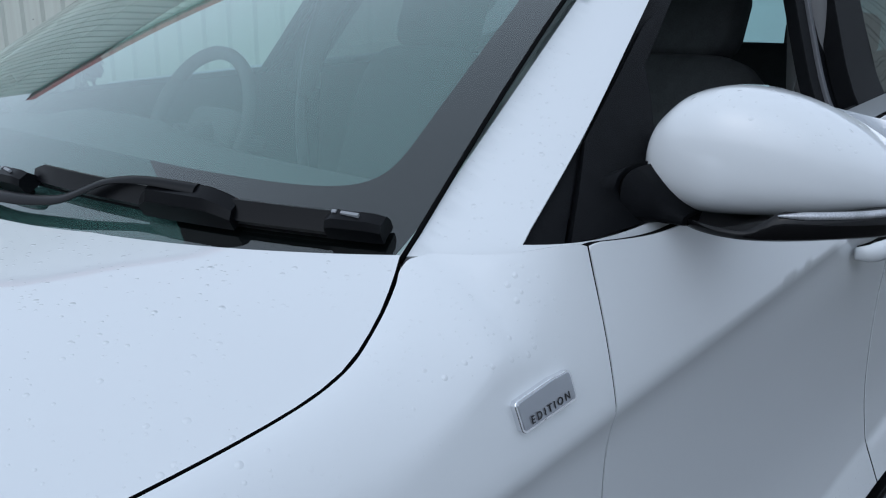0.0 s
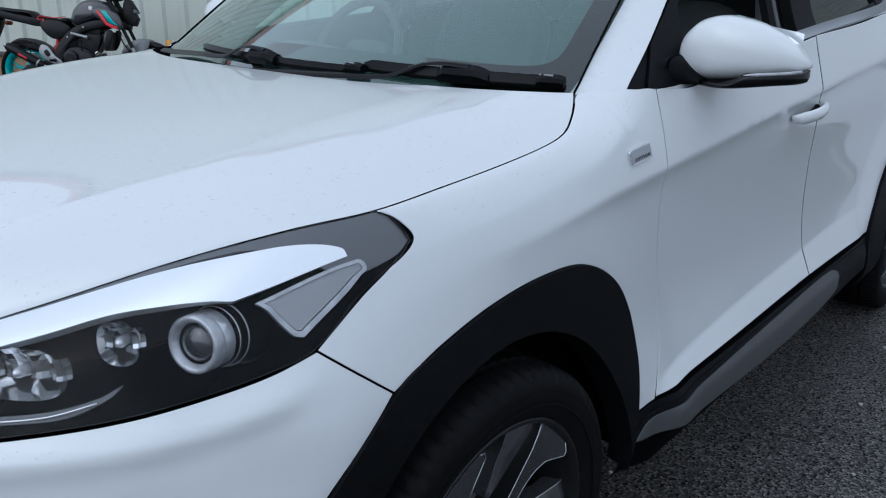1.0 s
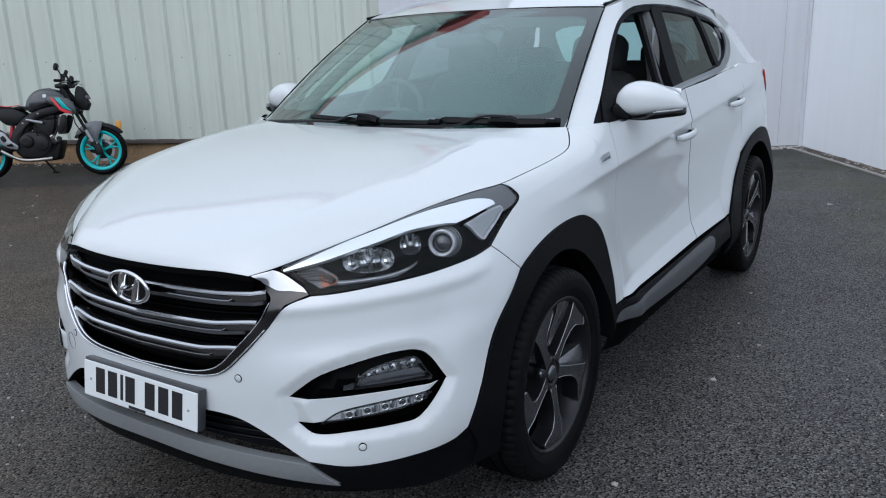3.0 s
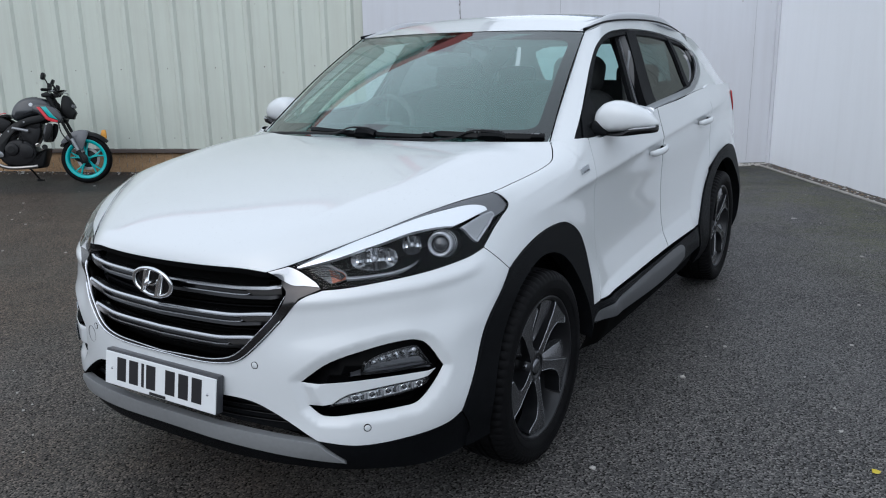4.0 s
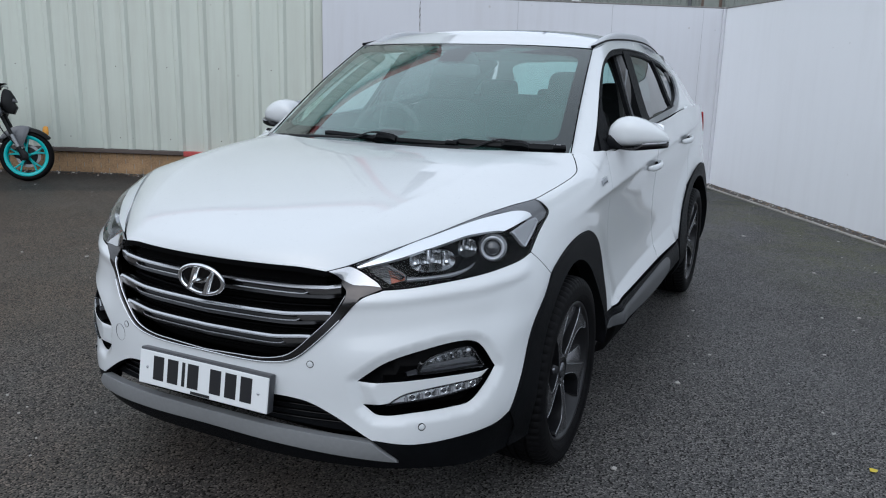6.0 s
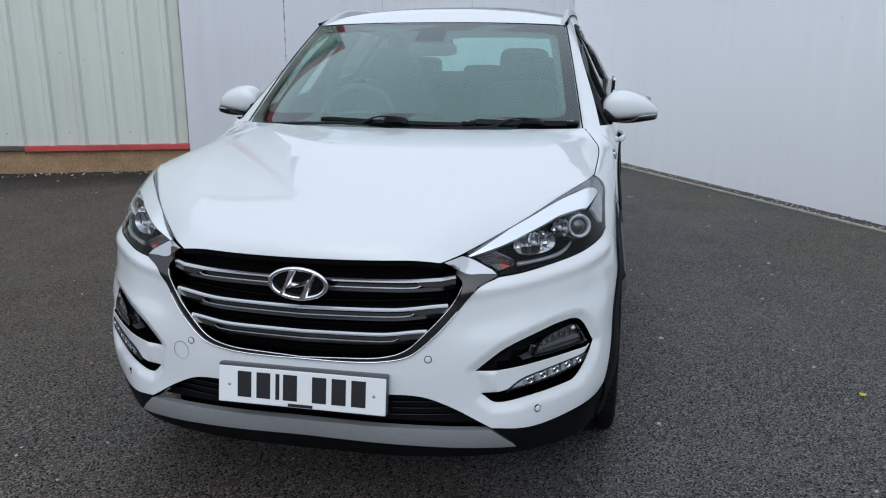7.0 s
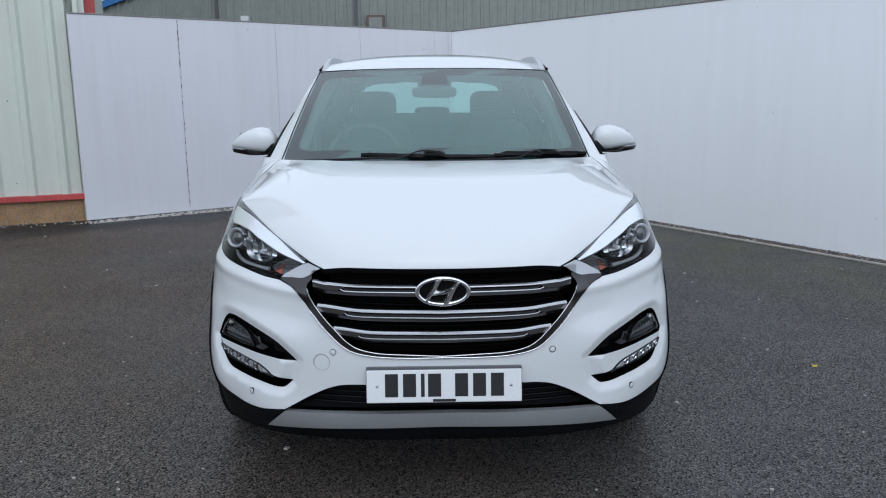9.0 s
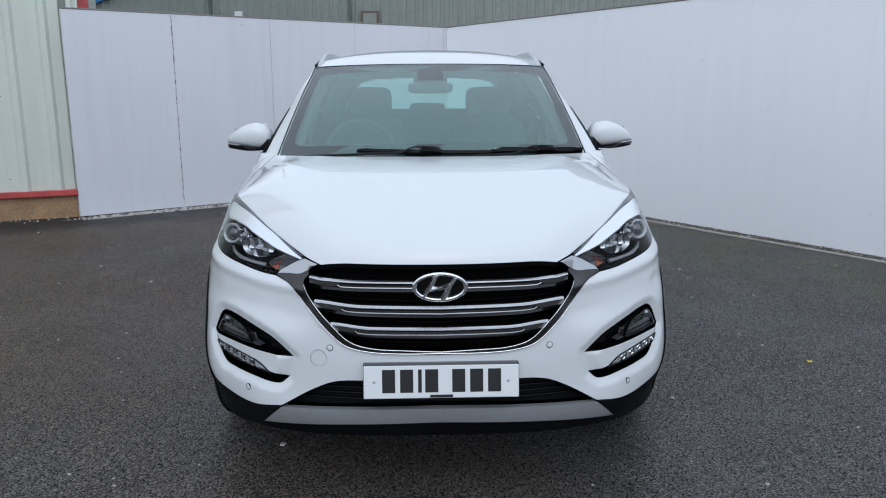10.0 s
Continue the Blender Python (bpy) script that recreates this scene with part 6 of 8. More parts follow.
for k, g in ((1.0, 0.965), (1.0, 1.006), (0.5, 1.012), (0.15, 0.985), (0.0, 0.90), (-0.02, 0.5)):
    rings.append([(*(mid + (p - mid) * g), (1.107 + 0.010 * ease(0.90, 1.03, p[0])) * (1 - k) + (1.117 + 0.024 * ease(0.925, 0.962, p[0]) + 0.004 * ease(0.97, 1.04, p[0])) * k) for p in foot])
v, f = capped(rings)
part("mirror_base", v, f, GLOSS_BLACK, mirror, "gloss black mirror underside")
line = smooth_line([(0.955, 0.689, 1.1365), (0.985, 0.704, 1.139), (1.012, 0.730, 1.1405), (1.030, 0.760, 1.142), (1.036, 0.785, 1.143)], n=6)
v, f = tube(line, np.interp(np.linspace(0, 1, len(line)), (0, 0.15, 0.9, 1), (0.001, 0.0042, 0.0042, 0.002)), 8, 0.9)
part("mirror_indicator", v, f, LAMP_SILVER, mirror, "clear indicator strip in the mirror")


def arm_ring(x, y0, y1, z0, z1):
    t = np.linspace(0, 2 * np.pi, 24, endpoint=False)
    c, k = np.cos(t), np.sin(t)
    return [(x, (y0 + y1) / 2 + (y1 - y0) / 2 * np.sign(a) * abs(a) ** 0.6, (z0 + z1) / 2 + (z1 - z0) / 2 * np.sign(b) * abs(b) ** 0.6) for a, b in zip(c, k)]


v, f = capped([arm_ring(0.765, 0.596, 0.70, 1.110, 1.130), arm_ring(0.785, 0.606, 0.72, 1.098, 1.148), arm_ring(0.800, 0.622, 0.74, 1.097, 1.160), arm_ring(0.815, 0.642, 0.755, 1.098, 1.168)])
part("mirror_arm", v, [q[::-1] for q in f], BLACK_TRIM, mirror, sharp=40)
v, f = capped([arm_ring(0.816, 0.650, 0.755, 1.110, 1.164), arm_ring(0.8185, 0.650, 0.755, 1.110, 1.164)])
part("arm_joint", v, [q[::-1] for q in f], CAVITY_SHADE, mirror)
v, f = capped([arm_ring(0.8195, 0.647, 0.76, 1.107, 1.166), arm_ring(0.838, 0.676, 0.78, 1.107, 1.150), arm_ring(0.866, 0.688, 0.80, 1.108, 1.122)])
part("mirror_neck", v, [q[::-1] for q in f], BLACK_TRIM, mirror, sharp=40)
g = [[(0.845 + 0.165 * a, 0.836, 1.142 + (0.10 - 0.03 * a) * b) for b in (0, 1)] for a in (0, 1)]
v, f = grid(g)
part("mirror_glass", v, f, CHROME, mirror, smooth=False)
twin = mirrored(mirror)
for c in list(mirror.children):
    mirrored(c, twin)

# door handles
for y0, y1, z in ((1.252, 1.462, 0.972), (2.090, 2.300, 1.046)):
    ys = np.linspace(y0, y1, 18)
    zs = z + 0.07 * (ys - y0)
    k = (ys - y0) / (y1 - y0)
    p = shell(ys, zs)
    p[:, 0] += 0.006 + 0.034 * np.sin(np.pi * np.clip(k, 0, 1)) ** 0.45
    v, f = tube(p, 0.0165 * np.clip(np.minimum(k / 0.08, (1 - k) / 0.08), 0.35, 1) ** 0.5, 12, 0.62, up=(1, 0, 0))
    h = part("door_handle", v, f, PAINT, car, "white pull-type door handle")
    # near-black bar behind the grip paints the shade of the hand gap
    hole = tube(p[2:-2] - (0.022, 0, 0.004), 0.011, 8, 0.8, up=(1, 0, 0))
    part("handle_shadow_gap", *hole, CAVITY_SHADE, h)
    tw = mirrored(h)
    for c in list(h.children):
        mirrored(c, tw)

# wing badge
across, rise_b = np.array((0.066, 0.006)), np.array((-0.004, 0.024))
corners = []
for cu, cv, a0 in ((1, 1, 0), (-1, 1, 90), (-1, -1, 180), (1, -1, 270)):
    for a in np.radians(np.linspace(a0, a0 + 90, 6)):
        corners.append((cu * (0.0365 - 0.005) + 0.005 * np.cos(a), cv * (0.0145 - 0.005) + 0.005 * np.sin(a)))
bp = on_shell([(0.866, 0.468 + across[0] * u / 0.066 + rise_b[0] * w / 0.024, 1.000 + across[1] * u / 0.066 + rise_b[1] * w / 0.024) for u, w in corners])
badge = panel("wing_badge", bp, shell, CHROME, car, step=0.006, gap=0, off=0.006, depth=0.007, label="rounded chrome badge with small lettering", other=False)
panel("badge_face", shrink(bp, 0.0022), shell, BADGE_FACE, badge, step=0.006, gap=0, off=0.0068, depth=0.002, other=False)
tc = bpy.data.curves.new("badge_lettering", "FONT")
tc.body, tc.size, tc.align_x, tc.extrude, tc.space_character = "EDITION", 0.0096, "CENTER", 0.0003, 1.55
to = new("badge_lettering", tc)
bpy.context.view_layer.update()
tm = bpy.data.meshes.new_from_object(to.evaluated_get(bpy.context.evaluated_depsgraph_get()))
bpy.data.objects.remove(to)
c0 = shell(np.array([0.470]), on_shell([(0.866, 0.468, 0.9905)])[:, 1])[0]
c1 = shell(np.array([0.470]), on_shell([(0.866, 0.468, 1.0065)])[:, 1])[0]
up = Vector(c1 - c0).normalized()
along = Vector((0, 1, 0.09)).normalized()
out = along.cross(up).normalized()
up = out.cross(along)
m = Matrix((along, up, out)).transposed().to_4x4()
tm.transform(Matrix.Translation(Vector(c0) + out * 0.0076) @ m)
tm.materials.append(INK)
letters = new("badge_lettering", tm)
letters.parent = badge
tw = mirrored(badge)
mirrored([c for c in badge.children if c.name.startswith("badge_face")][0], tw)

# wipers
def on_screen(t, q, lift):
    p = screen(np.array([t]), np.array([q]))[0]
    return p + np.array((0, -0.56, 0.83)) * lift


def wiper(t_in, t_out, t_cap, pivot, q_in, q_out, scale=1.0):
    ts = np.linspace(t_in, t_out, 18)
    qs = np.linspace(q_in, q_out, 18)
    along_w = Vector(on_screen(t_out, q_out, 0) - on_screen(t_in, q_in, 0)).normalized()
    lift = Vector((0, -0.56, 0.83))
    up_w = np.array(lift.cross(along_w).cross(along_w).normalized()) * -1
    if up_w[2] < 0:
        up_w = -up_w
    back = np.array(along_w.cross(Vector(up_w)).normalized())
    if back[2] < 0:
        back = -back
    # spoiler section: flat foot, steep front, hollow back rising to a thin lip
    section = [(-0.009, 0.000), (0.010, 0.000), (0.011, 0.004), (0.004, 0.009), (0.007, 0.0165), (0.0045, 0.018), (-0.004, 0.010), (-0.010, 0.005)]
    rings = []
    for a, b, k in zip(ts, qs, np.linspace(0, 1, 18)):
        c = on_screen(a, b, 0.008)
        size = np.interp(k, (0, 0.04, 0.96, 1), (0.55, 1, 1, 0.9)) * scale
        rings.append([c + back * (u * size) + up_w * (h * size) for u, h in section])
    v, f = capped(rings)
    w = part("wiper", v, f, WIPER, car, "black flat wiper blade and arm", sharp=30)
    v, f = tube([on_screen(a, b - 0.004, 0.003) for a, b in zip(ts, qs)], 0.0042, 6)
    part("rubber_edge", v, f, RUBBER, w)
    qc = np.interp(t_cap, ts, qs)

    def block(name, t0, t1, u0, u1, h0, h1, taper=0.6):
        rings = []
        for k in np.linspace(0, 1, 9):
            c = on_screen(t0 + (t1 - t0) * k, np.interp(t0 + (t1 - t0) * k, ts, qs), 0.008)
            g = np.interp(k, (0, 0.12, 0.8, 1), (taper, 1, 1, taper))
            top = h0 + (h1 - h0) * g
            loop = [(u0, h0), (u1, h0), (u1, h0 + (top - h0) * 0.6), (u1 * 0.6, top), (u0 * 0.5, top), (u0, h0 + (top - h0) * 0.7)]
            rings.append([c + back * u + up_w * h for u, h in loop])
        v, f = capped(rings)
        return part(name, v, f, WIPER, w, sharp=30)

    block("wiper_clip", t_cap - 0.065, t_cap + 0.075, -0.015, 0.014, -0.004, 0.027)
    block("blade_end_cap", t_out - 0.060, t_out + 0.004, -0.0105, 0.0105, -0.003, 0.0185, 0.85)
    # bent flat arm: low beside the blade, then up over the clip
    arm = smooth_line([pivot, on_screen(t_cap - 0.36, qc - 0.026, 0.016), on_screen(t_cap - 0.20, qc - 0.020, 0.018), on_screen(t_cap - 0.11, qc + 0.002, 0.034), on_screen(t_cap - 0.05, qc + 0.004, 0.039), on_screen(t_cap + 0.03, qc + 0.002, 0.035)], n=8)
    v, f = tube(arm, np.interp(np.linspace(0, 1, len(arm)), (0, 0.3, 0.6, 1), (0.011, 0.0085, 0.0048, 0.007)), 8, 0.45, up=(0, -0.56, 0.83))
    part("wiper_arm", v, f, WIPER, w, sharp=40)
    e = on_screen(t_out - 0.038, np.interp(t_out - 0.038, ts, qs), 0.008) + up_w * 0.0205 + back * 0.002
    for dx, wide in ((-0.012, 0.0022), (0.004, 0.009)):
        c = e + np.array(along_w) * dx
        q = [c + np.array(along_w) * a + back * b * 0.0016 + up_w * h for h in (0, -0.003) for a, b in ((-wide, -1), (wide, -1), (wide, 1), (-wide, 1))]
        part("blade_mark", q, [(0, 1, 2, 3), (7, 6, 5, 4), (0, 4, 5, 1), (1, 5, 6, 2), (2, 6, 7, 3), (3, 7, 4, 0)], GREY_LINE, w, smooth=False)


wiper(0.41, 0.972, 0.72, (-0.02, 0.235, 1.105), 0.054, 0.014)
wiper(-0.48, 0.42, -0.02, (-0.62, 0.345, 1.105), 0.060, 0.036, 0.65)
tt, qq = np.meshgrid(np.linspace(-1, 1, 41), np.linspace(0, 1, 6), indexing="ij")
ed = bonnet(tt * 0.985, np.ones_like(tt) * 0.992)
cowl = ed * (1 - qq[..., None]) + screen(tt * 0.99, np.full_like(tt, -0.015), 0.004) * qq[..., None]
cowl[..., 2] -= 0.014 * np.sin(np.pi * np.clip(qq, 0, 1)) + 0.008 * (1 - qq)
v, f = grid(cowl)
part("scuttle_panel", v, f, BLACK_TRIM, car, "black plastic scuttle below the windscreen")

# roof rails
rings = []
for q in np.linspace(0.01, 0.90, 44):
    x, y, z = (np.interp(q, re, ROOF_EDGE[:, i]) for i in range(3))
    h = 0.038 * ease(-0.02, 0.26, q) * (1 - ease(0.62, 0.92, q)) + 0.004
    lean = 0.10 * h
    rings.append([(x + 0.003, y, z - 0.004), (x + 0.003 - lean, y, z + h * 0.62), (x - 0.004 - lean, y, z + h * 0.92), (x - 0.014, y, z + h), (x - 0.025, y, z + h * 0.9), (x - 0.031, y, z + h * 0.55), (x - 0.034, y, z - 0.006)])
v, f = capped(rings)
r = part("roof_rail", v, [q[::-1] for q in f], RAIL, car, "grey satin roof rail", sharp=35)
mirrored(r)
line = [tuple(p + (0.0, 0.0, 0.006)) for p in ROOF_EDGE]
v, f = tube(line, np.interp(np.linspace(0, 1, len(line)), (0, 0.05, 1), (0.008, 0.0055, 0.0055)), 8)
mirrored(part("roof_channel", v, f, BLACK_TRIM, car))

# ---- wheels ----
def tyre_mesh(n=288):
    prof = [(0.250, 0.098), (0.265, 0.110), (0.290, 0.119), (0.315, 0.1195), (0.333, 0.114), (0.3435, 0.103), (0.3485, 0.090), (0.3505, 0.068), (0.351, 0.062), (0.343, 0.060), (0.343, 0.050), (0.3515, 0.048),
            (0.352, 0.020), (0.344, 0.018), (0.344, 0.008), (0.352, 0.006)]
    prof = prof + [(r, -x) for r, x in reversed(prof)]
    rows = []
    for i in range(n):
        t = 2 * np.pi * i / n
        cut = 0.006 if i % 4 == 0 else 0.0
        row = []
        for k, (r, x) in enumerate(prof):
            kk = min(k, len(prof) - 1 - k)
            d = cut if kk in (5, 6, 7) else (cut * 0.5 if kk in (4, 8, 11) else 0.0)
            row.append((x, (r - d) * np.cos(t), (r - d) * np.sin(t)))
        rows.append(row)
    return grid(rows, close_u=True)


def build_wheel():
    v, f = revolve([(0.256, 0.098), (0.260, 0.105), (0.256, 0.108), (0.249, 0.105), (0.244, 0.095), (0.238, 0.070), (0.222, 0.02), (0.205, -0.05), (0.200, -0.10)], 72)
    wheel = part("wheel", v, f, ALLOY_DARK, car, "dark two-tone alloy wheel")
    part("tyre", *tyre_mesh(), RUBBER, wheel, "black road tyre", sharp=40)
    for k in (0, 1):
        v, f = revolve([(0.2865 + 0.026 * k, 0.1205 - 0.001 * k), (0.2885 + 0.026 * k, 0.1212 - 0.001 * k), (0.2905 + 0.026 * k, 0.1205 - 0.001 * k)], 72)
        part("sidewall_ring", v, f, RUBBER, wheel)
    v, f = revolve([(0.150, -0.012), (0.150, 0.004), (0.145, 0.008), (0.075, 0.008), (0.060, 0.02), (0.0001, 0.02)], 48)
    part("brake_disc", v, f, DISC, wheel)
    v, f = revolve([(0.0001, 0.02), (0.062, 0.02), (0.064, 0.060), (0.056, 0.080), (0.040, 0.083), (0.038, 0.078)], 40)
    part("hub", v, f, ALLOY_DARK, wheel)
    v, f = revolve([(0.0001, 0.0865), (0.016, 0.086), (0.026, 0.083), (0.029, 0.076), (0.029, 0.06)], 32)
    part("hub_cap", v, f, ALLOY, wheel, "grey centre cap")
    for k in range(5):
        a0 = 2 * np.pi * k / 5

        def at(r, turn, x):
            return (x, r * np.cos(a0 + turn), r * np.sin(a0 + turn))

        # paddle spoke: a straight edge on one side, on the other a hook that sweeps along the rim
        q = np.linspace(0, 1, 22)
        r = 0.034 + 0.2135 * q
        lead = np.interp(q, (0, 0.12, 0.35, 0.7, 1), (0.024, 0.019, 0.016, 0.018, 0.019)) / r
        hook = np.interp(q, (0, 0.12, 0.30, 0.46, 0.60, 0.72, 0.82, 0.90, 0.96, 1.0), (0.024, 0.019, 0.0155, 0.0175, 0.027, 0.046, 0.082, 0.110, 0.116, 0.100)) / r
        top = np.interp(q, (0, 0.10, 0.3, 0.75, 0.93, 1), (0.078, 0.083, 0.089, 0.101, 0.102, 0.099))
        rows_face, rows_in, rows_out = [], [], []
        for i in range(22):
            w = hook[i] + lead[i]
            ridge = np.interp(q[i], (0, 0.4, 1), (0.0, 0.001, 0.003))
            rows_face.append([at(r[i], lead[i] - w * u, top[i] - e) for u, e in ((0.0, 0.0016), (0.03, 0.0), (0.30, ridge), (0.60, ridge * 1.2), (0.97, 0.0), (1.0, 0.0016))])
            rows_in.append([at(r[i], lead[i], top[i] - 0.0016), at(r[i], lead[i] + 0.004 / r[i], top[i] - 0.030), at(r[i], lead[i], top[i] - 0.060)])
            rows_out.append([at(r[i], -hook[i], top[i] - 0.060), at(r[i], -hook[i] - 0.003 / r[i], top[i] - 0.022), at(r[i], -hook[i], top[i] - 0.0016)])
        part("spoke", *grid(rows_face), ALLOY, wheel, "machined grey spoke face", sharp=25)
        part("spoke_side", *joined(grid(rows_in), grid(rows_out)), ALLOY_DARK, wheel, sharp=40)
        # thin lighter bars along both edges paint their highlight
        for edge in (lead, -hook):
            line = [at(r[i], edge[i], top[i] - 0.0006) for i in range(2, 22)]
            part("spoke_edge", *tube(line, 0.0013, 5, up=(1, 0, 0)), EDGE_HIGHLIGHT, wheel)
        # lower polished flank beside the straight edge
        rows = []
        for i in range(5, 22):
            wide = np.interp(q[i], (0.23, 0.45, 0.75, 1), (0.004, 0.022, 0.050, 0.072)) / r[i]
            drop = np.interp(q[i], (0.23, 0.6, 1), (0.030, 0.026, 0.014))
            rows.append([at(r[i], lead[i], top[i] - drop), at(r[i], lead[i] + wide * 0.55, top[i] - drop - 0.003), at(r[i], lead[i] + wide, top[i] - drop - 0.010), at(r[i], lead[i] + wide, top[i] - drop - 0.045)])
        part("spoke_flank", *grid(rows), ALLOY_GLOSS, wheel, sharp=25)
        # the flank's edge highlight, painted the same way
        part("flank_edge", *tube([w_[2] for w_ in rows], 0.0012, 5, up=(1, 0, 0)), EDGE_HIGHLIGHT, wheel)
        t = a0 - 0.62
        c = np.array((0.0, 0.050 * np.cos(t), 0.050 * np.sin(t)))
        v, f = revolve([(0.0145, 0.056), (0.0155, 0.070), (0.0135, 0.071), (0.0125, 0.050)], 16)
        part("bolt_ring", [(x, y + c[1], z + c[2]) for x, y, z in v], f, ALLOY, wheel)
        v, f = revolve([(0.0001, 0.012), (0.006, 0.011), (0.008, 0.004), (0.008, -0.01)], 8)
        part("wheel_bolt", [(x + 0.052, y + c[1], z + c[2]) for x, y, z in v], f, DISC, wheel)
    return wheel


def spun(x, y, side, spin):
    return Matrix.Translation((x, y, 0.350)) @ Matrix.Rotation(0 if side > 0 else np.pi, 4, "Z") @ Matrix.Rotation(spin, 4, "X")


first = build_wheel()
first.matrix_basis = spun(0.792, 0.032, 1, 0.98)
for x, y, side, spin in ((-0.792, 0.032, -1, 0.9), (0.803, 2.68, 1, 0.75), (-0.803, 2.68, -1, 0.2)):
    copy_thing(first, spun(x, y, side, spin))

# ---- inside the car ----
def soft_box(w, d, h, e=0.45, n=20, m=12):
    """A cushion-like block round the origin."""
    rows = []
    for a in np.linspace(-np.pi / 2, np.pi / 2, m):
        ca, sa = np.sign(np.cos(a)) * abs(np.cos(a)) ** e, np.sign(np.sin(a)) * abs(np.sin(a)) ** e
        rows.append([(w / 2 * ca * np.sign(np.cos(t)) * abs(np.cos(t)) ** e, d / 2 * ca * np.sign(np.sin(t)) * abs(np.sin(t)) ** e, h / 2 * sa) for t in np.linspace(0, 2 * np.pi, n, endpoint=False)])
    return grid(rows, close_v=True)


def placed(vf, m):
    v, f = vf
    return [m @ Vector(p) for p in v], f


def front_seat(x):
    lean = Matrix.Rotation(radians(-20), 4, "X")
    seat = part("front_seat", *placed(soft_box(0.50, 0.54, 0.17), Matrix.Translation((x, 1.22, 0.66))), CLOTH, car, "black cloth front seat")
    part("seat_back", *placed(soft_box(0.48, 0.15, 0.62), Matrix.Translation((x, 1.54, 0.95)) @ lean), CLOTH, seat)
    part("headrest", *placed(soft_box(0.27, 0.11, 0.19), Matrix.Translation((x, 1.67, 1.325)) @ lean), CLOTH, seat)
    for dx in (-0.06, 0.06):
        part("headrest_post", *tube([(x + dx, 1.63, 1.20), (x + dx, 1.655, 1.28)], 0.006, 6), SATIN, seat)


front_seat(0.36)
front_seat(-0.36)
bench = part("rear_bench", *placed(soft_box(1.26, 0.50, 0.17), Matrix.Translation((0, 2.12, 0.70))), CLOTH, car, "black cloth rear bench")
part("bench_back", *placed(soft_box(1.26, 0.14, 0.60), Matrix.Translation((0, 2.42, 0.98)) @ Matrix.Rotation(radians(-22), 4, "X")), CLOTH, bench)
for x in (-0.40, 0.0, 0.40):
    part("headrest", *placed(soft_box(0.25, 0.09, 0.14 if x else 0.10), Matrix.Translation((x, 2.54, 1.29 if x else 1.26))), CLOTH, bench)
for s in (1, -1):
    part("boot_side_trim", *placed(soft_box(0.40, 0.10, 0.60, 0.2), Matrix.Translation((s * 0.62, 2.86, 0.95))), LINING_DARK, car)
rows = []
for x in np.linspace(-0.72, 0.72, 25):
    hood = 0.035 * np.exp(-((x + 0.36) / 0.20) ** 2)
    bow = -0.10 * abs(x / 0.72) ** 2
    rows.append([(x, 0.36 - bow, 1.085), (x, 0.50 - bow * 0.6, 1.10), (x, 0.66, 1.098 + hood), (x, 0.76, 1.075 + hood), (x, 0.82, 1.02), (x, 0.80, 0.90), (x, 0.74, 0.70)])
v, f = grid(rows)
dash = part("dashboard", v, f, DASH, car, "soft black dashboard")
part("steering_wheel", *placed(grid([[((0.185 + 0.015 * np.cos(b)) * np.cos(a), 0.016 * np.sin(b), (0.185 + 0.015 * np.cos(b)) * np.sin(a)) for b in np.linspace(0, 2 * np.pi, 10, endpoint=False)] for a in np.linspace(0, 2 * np.pi, 44, endpoint=False)], True, True),
                                Matrix.Translation((-0.37, 0.88, 1.07)) @ Matrix.Rotation(radians(-24), 4, "X")), DASH, dash, "black steering wheel on the right-hand side")
part("steering_hub", *placed(soft_box(0.20, 0.06, 0.14), Matrix.Translation((-0.36, 0.92, 1.05)) @ Matrix.Rotation(radians(-24), 4, "X")), DASH, dash)
for dx in (-0.10, 0.10):
    part("steering_spoke", *placed(soft_box(0.17, 0.025, 0.035), Matrix.Translation((-0.36 + dx, 0.925, 1.055))), DASH, dash)
part("steering_column", *tube([(-0.36, 0.92, 1.05), (-0.36, 0.74, 0.98)], 0.045, 10), DASH, dash)
part("centre_console", *placed(soft_box(0.22, 0.9, 0.30), Matrix.Translation((0, 1.2, 0.62))), DASH, car)
view = part("rear_view_mirror", *placed(soft_box(0.235, 0.035, 0.060), Matrix.Translation((0.0, 0.93, 1.418)) @ Matrix.Rotation(radians(8), 4, "X")), SATIN_GREY, car, "black rear-view mirror and sensor housing")
for dx in (-0.040, 0.040):
    part("sensor_box", *placed(soft_box(0.098, 0.09, 0.085, 0.7), Matrix.Translation((dx, 0.972, 1.452)) @ Matrix.Rotation(radians(-32), 4, "X")), BLACK_TRIM, view)
part("sensor_bridge", *placed(soft_box(0.16, 0.06, 0.06), Matrix.Translation((0.0, 0.990, 1.470)) @ Matrix.Rotation(radians(-32), 4, "X")), BLACK_TRIM, view)
rows = []
for q in np.linspace(0, 1, 20):
    y, z, w = 1.06 + 1.85 * q, 1.515 + 0.035 * np.sin(np.pi * min(1, q * 1.2)) - 0.03 * q, 0.57
    rows.append([(x * w, y, z + 0.02 * (1 - x * x)) for x in np.linspace(-1, 1, 13)])
v, f = grid(rows)
part("headlining", v, f, LINING, car, "pale grey headlining")
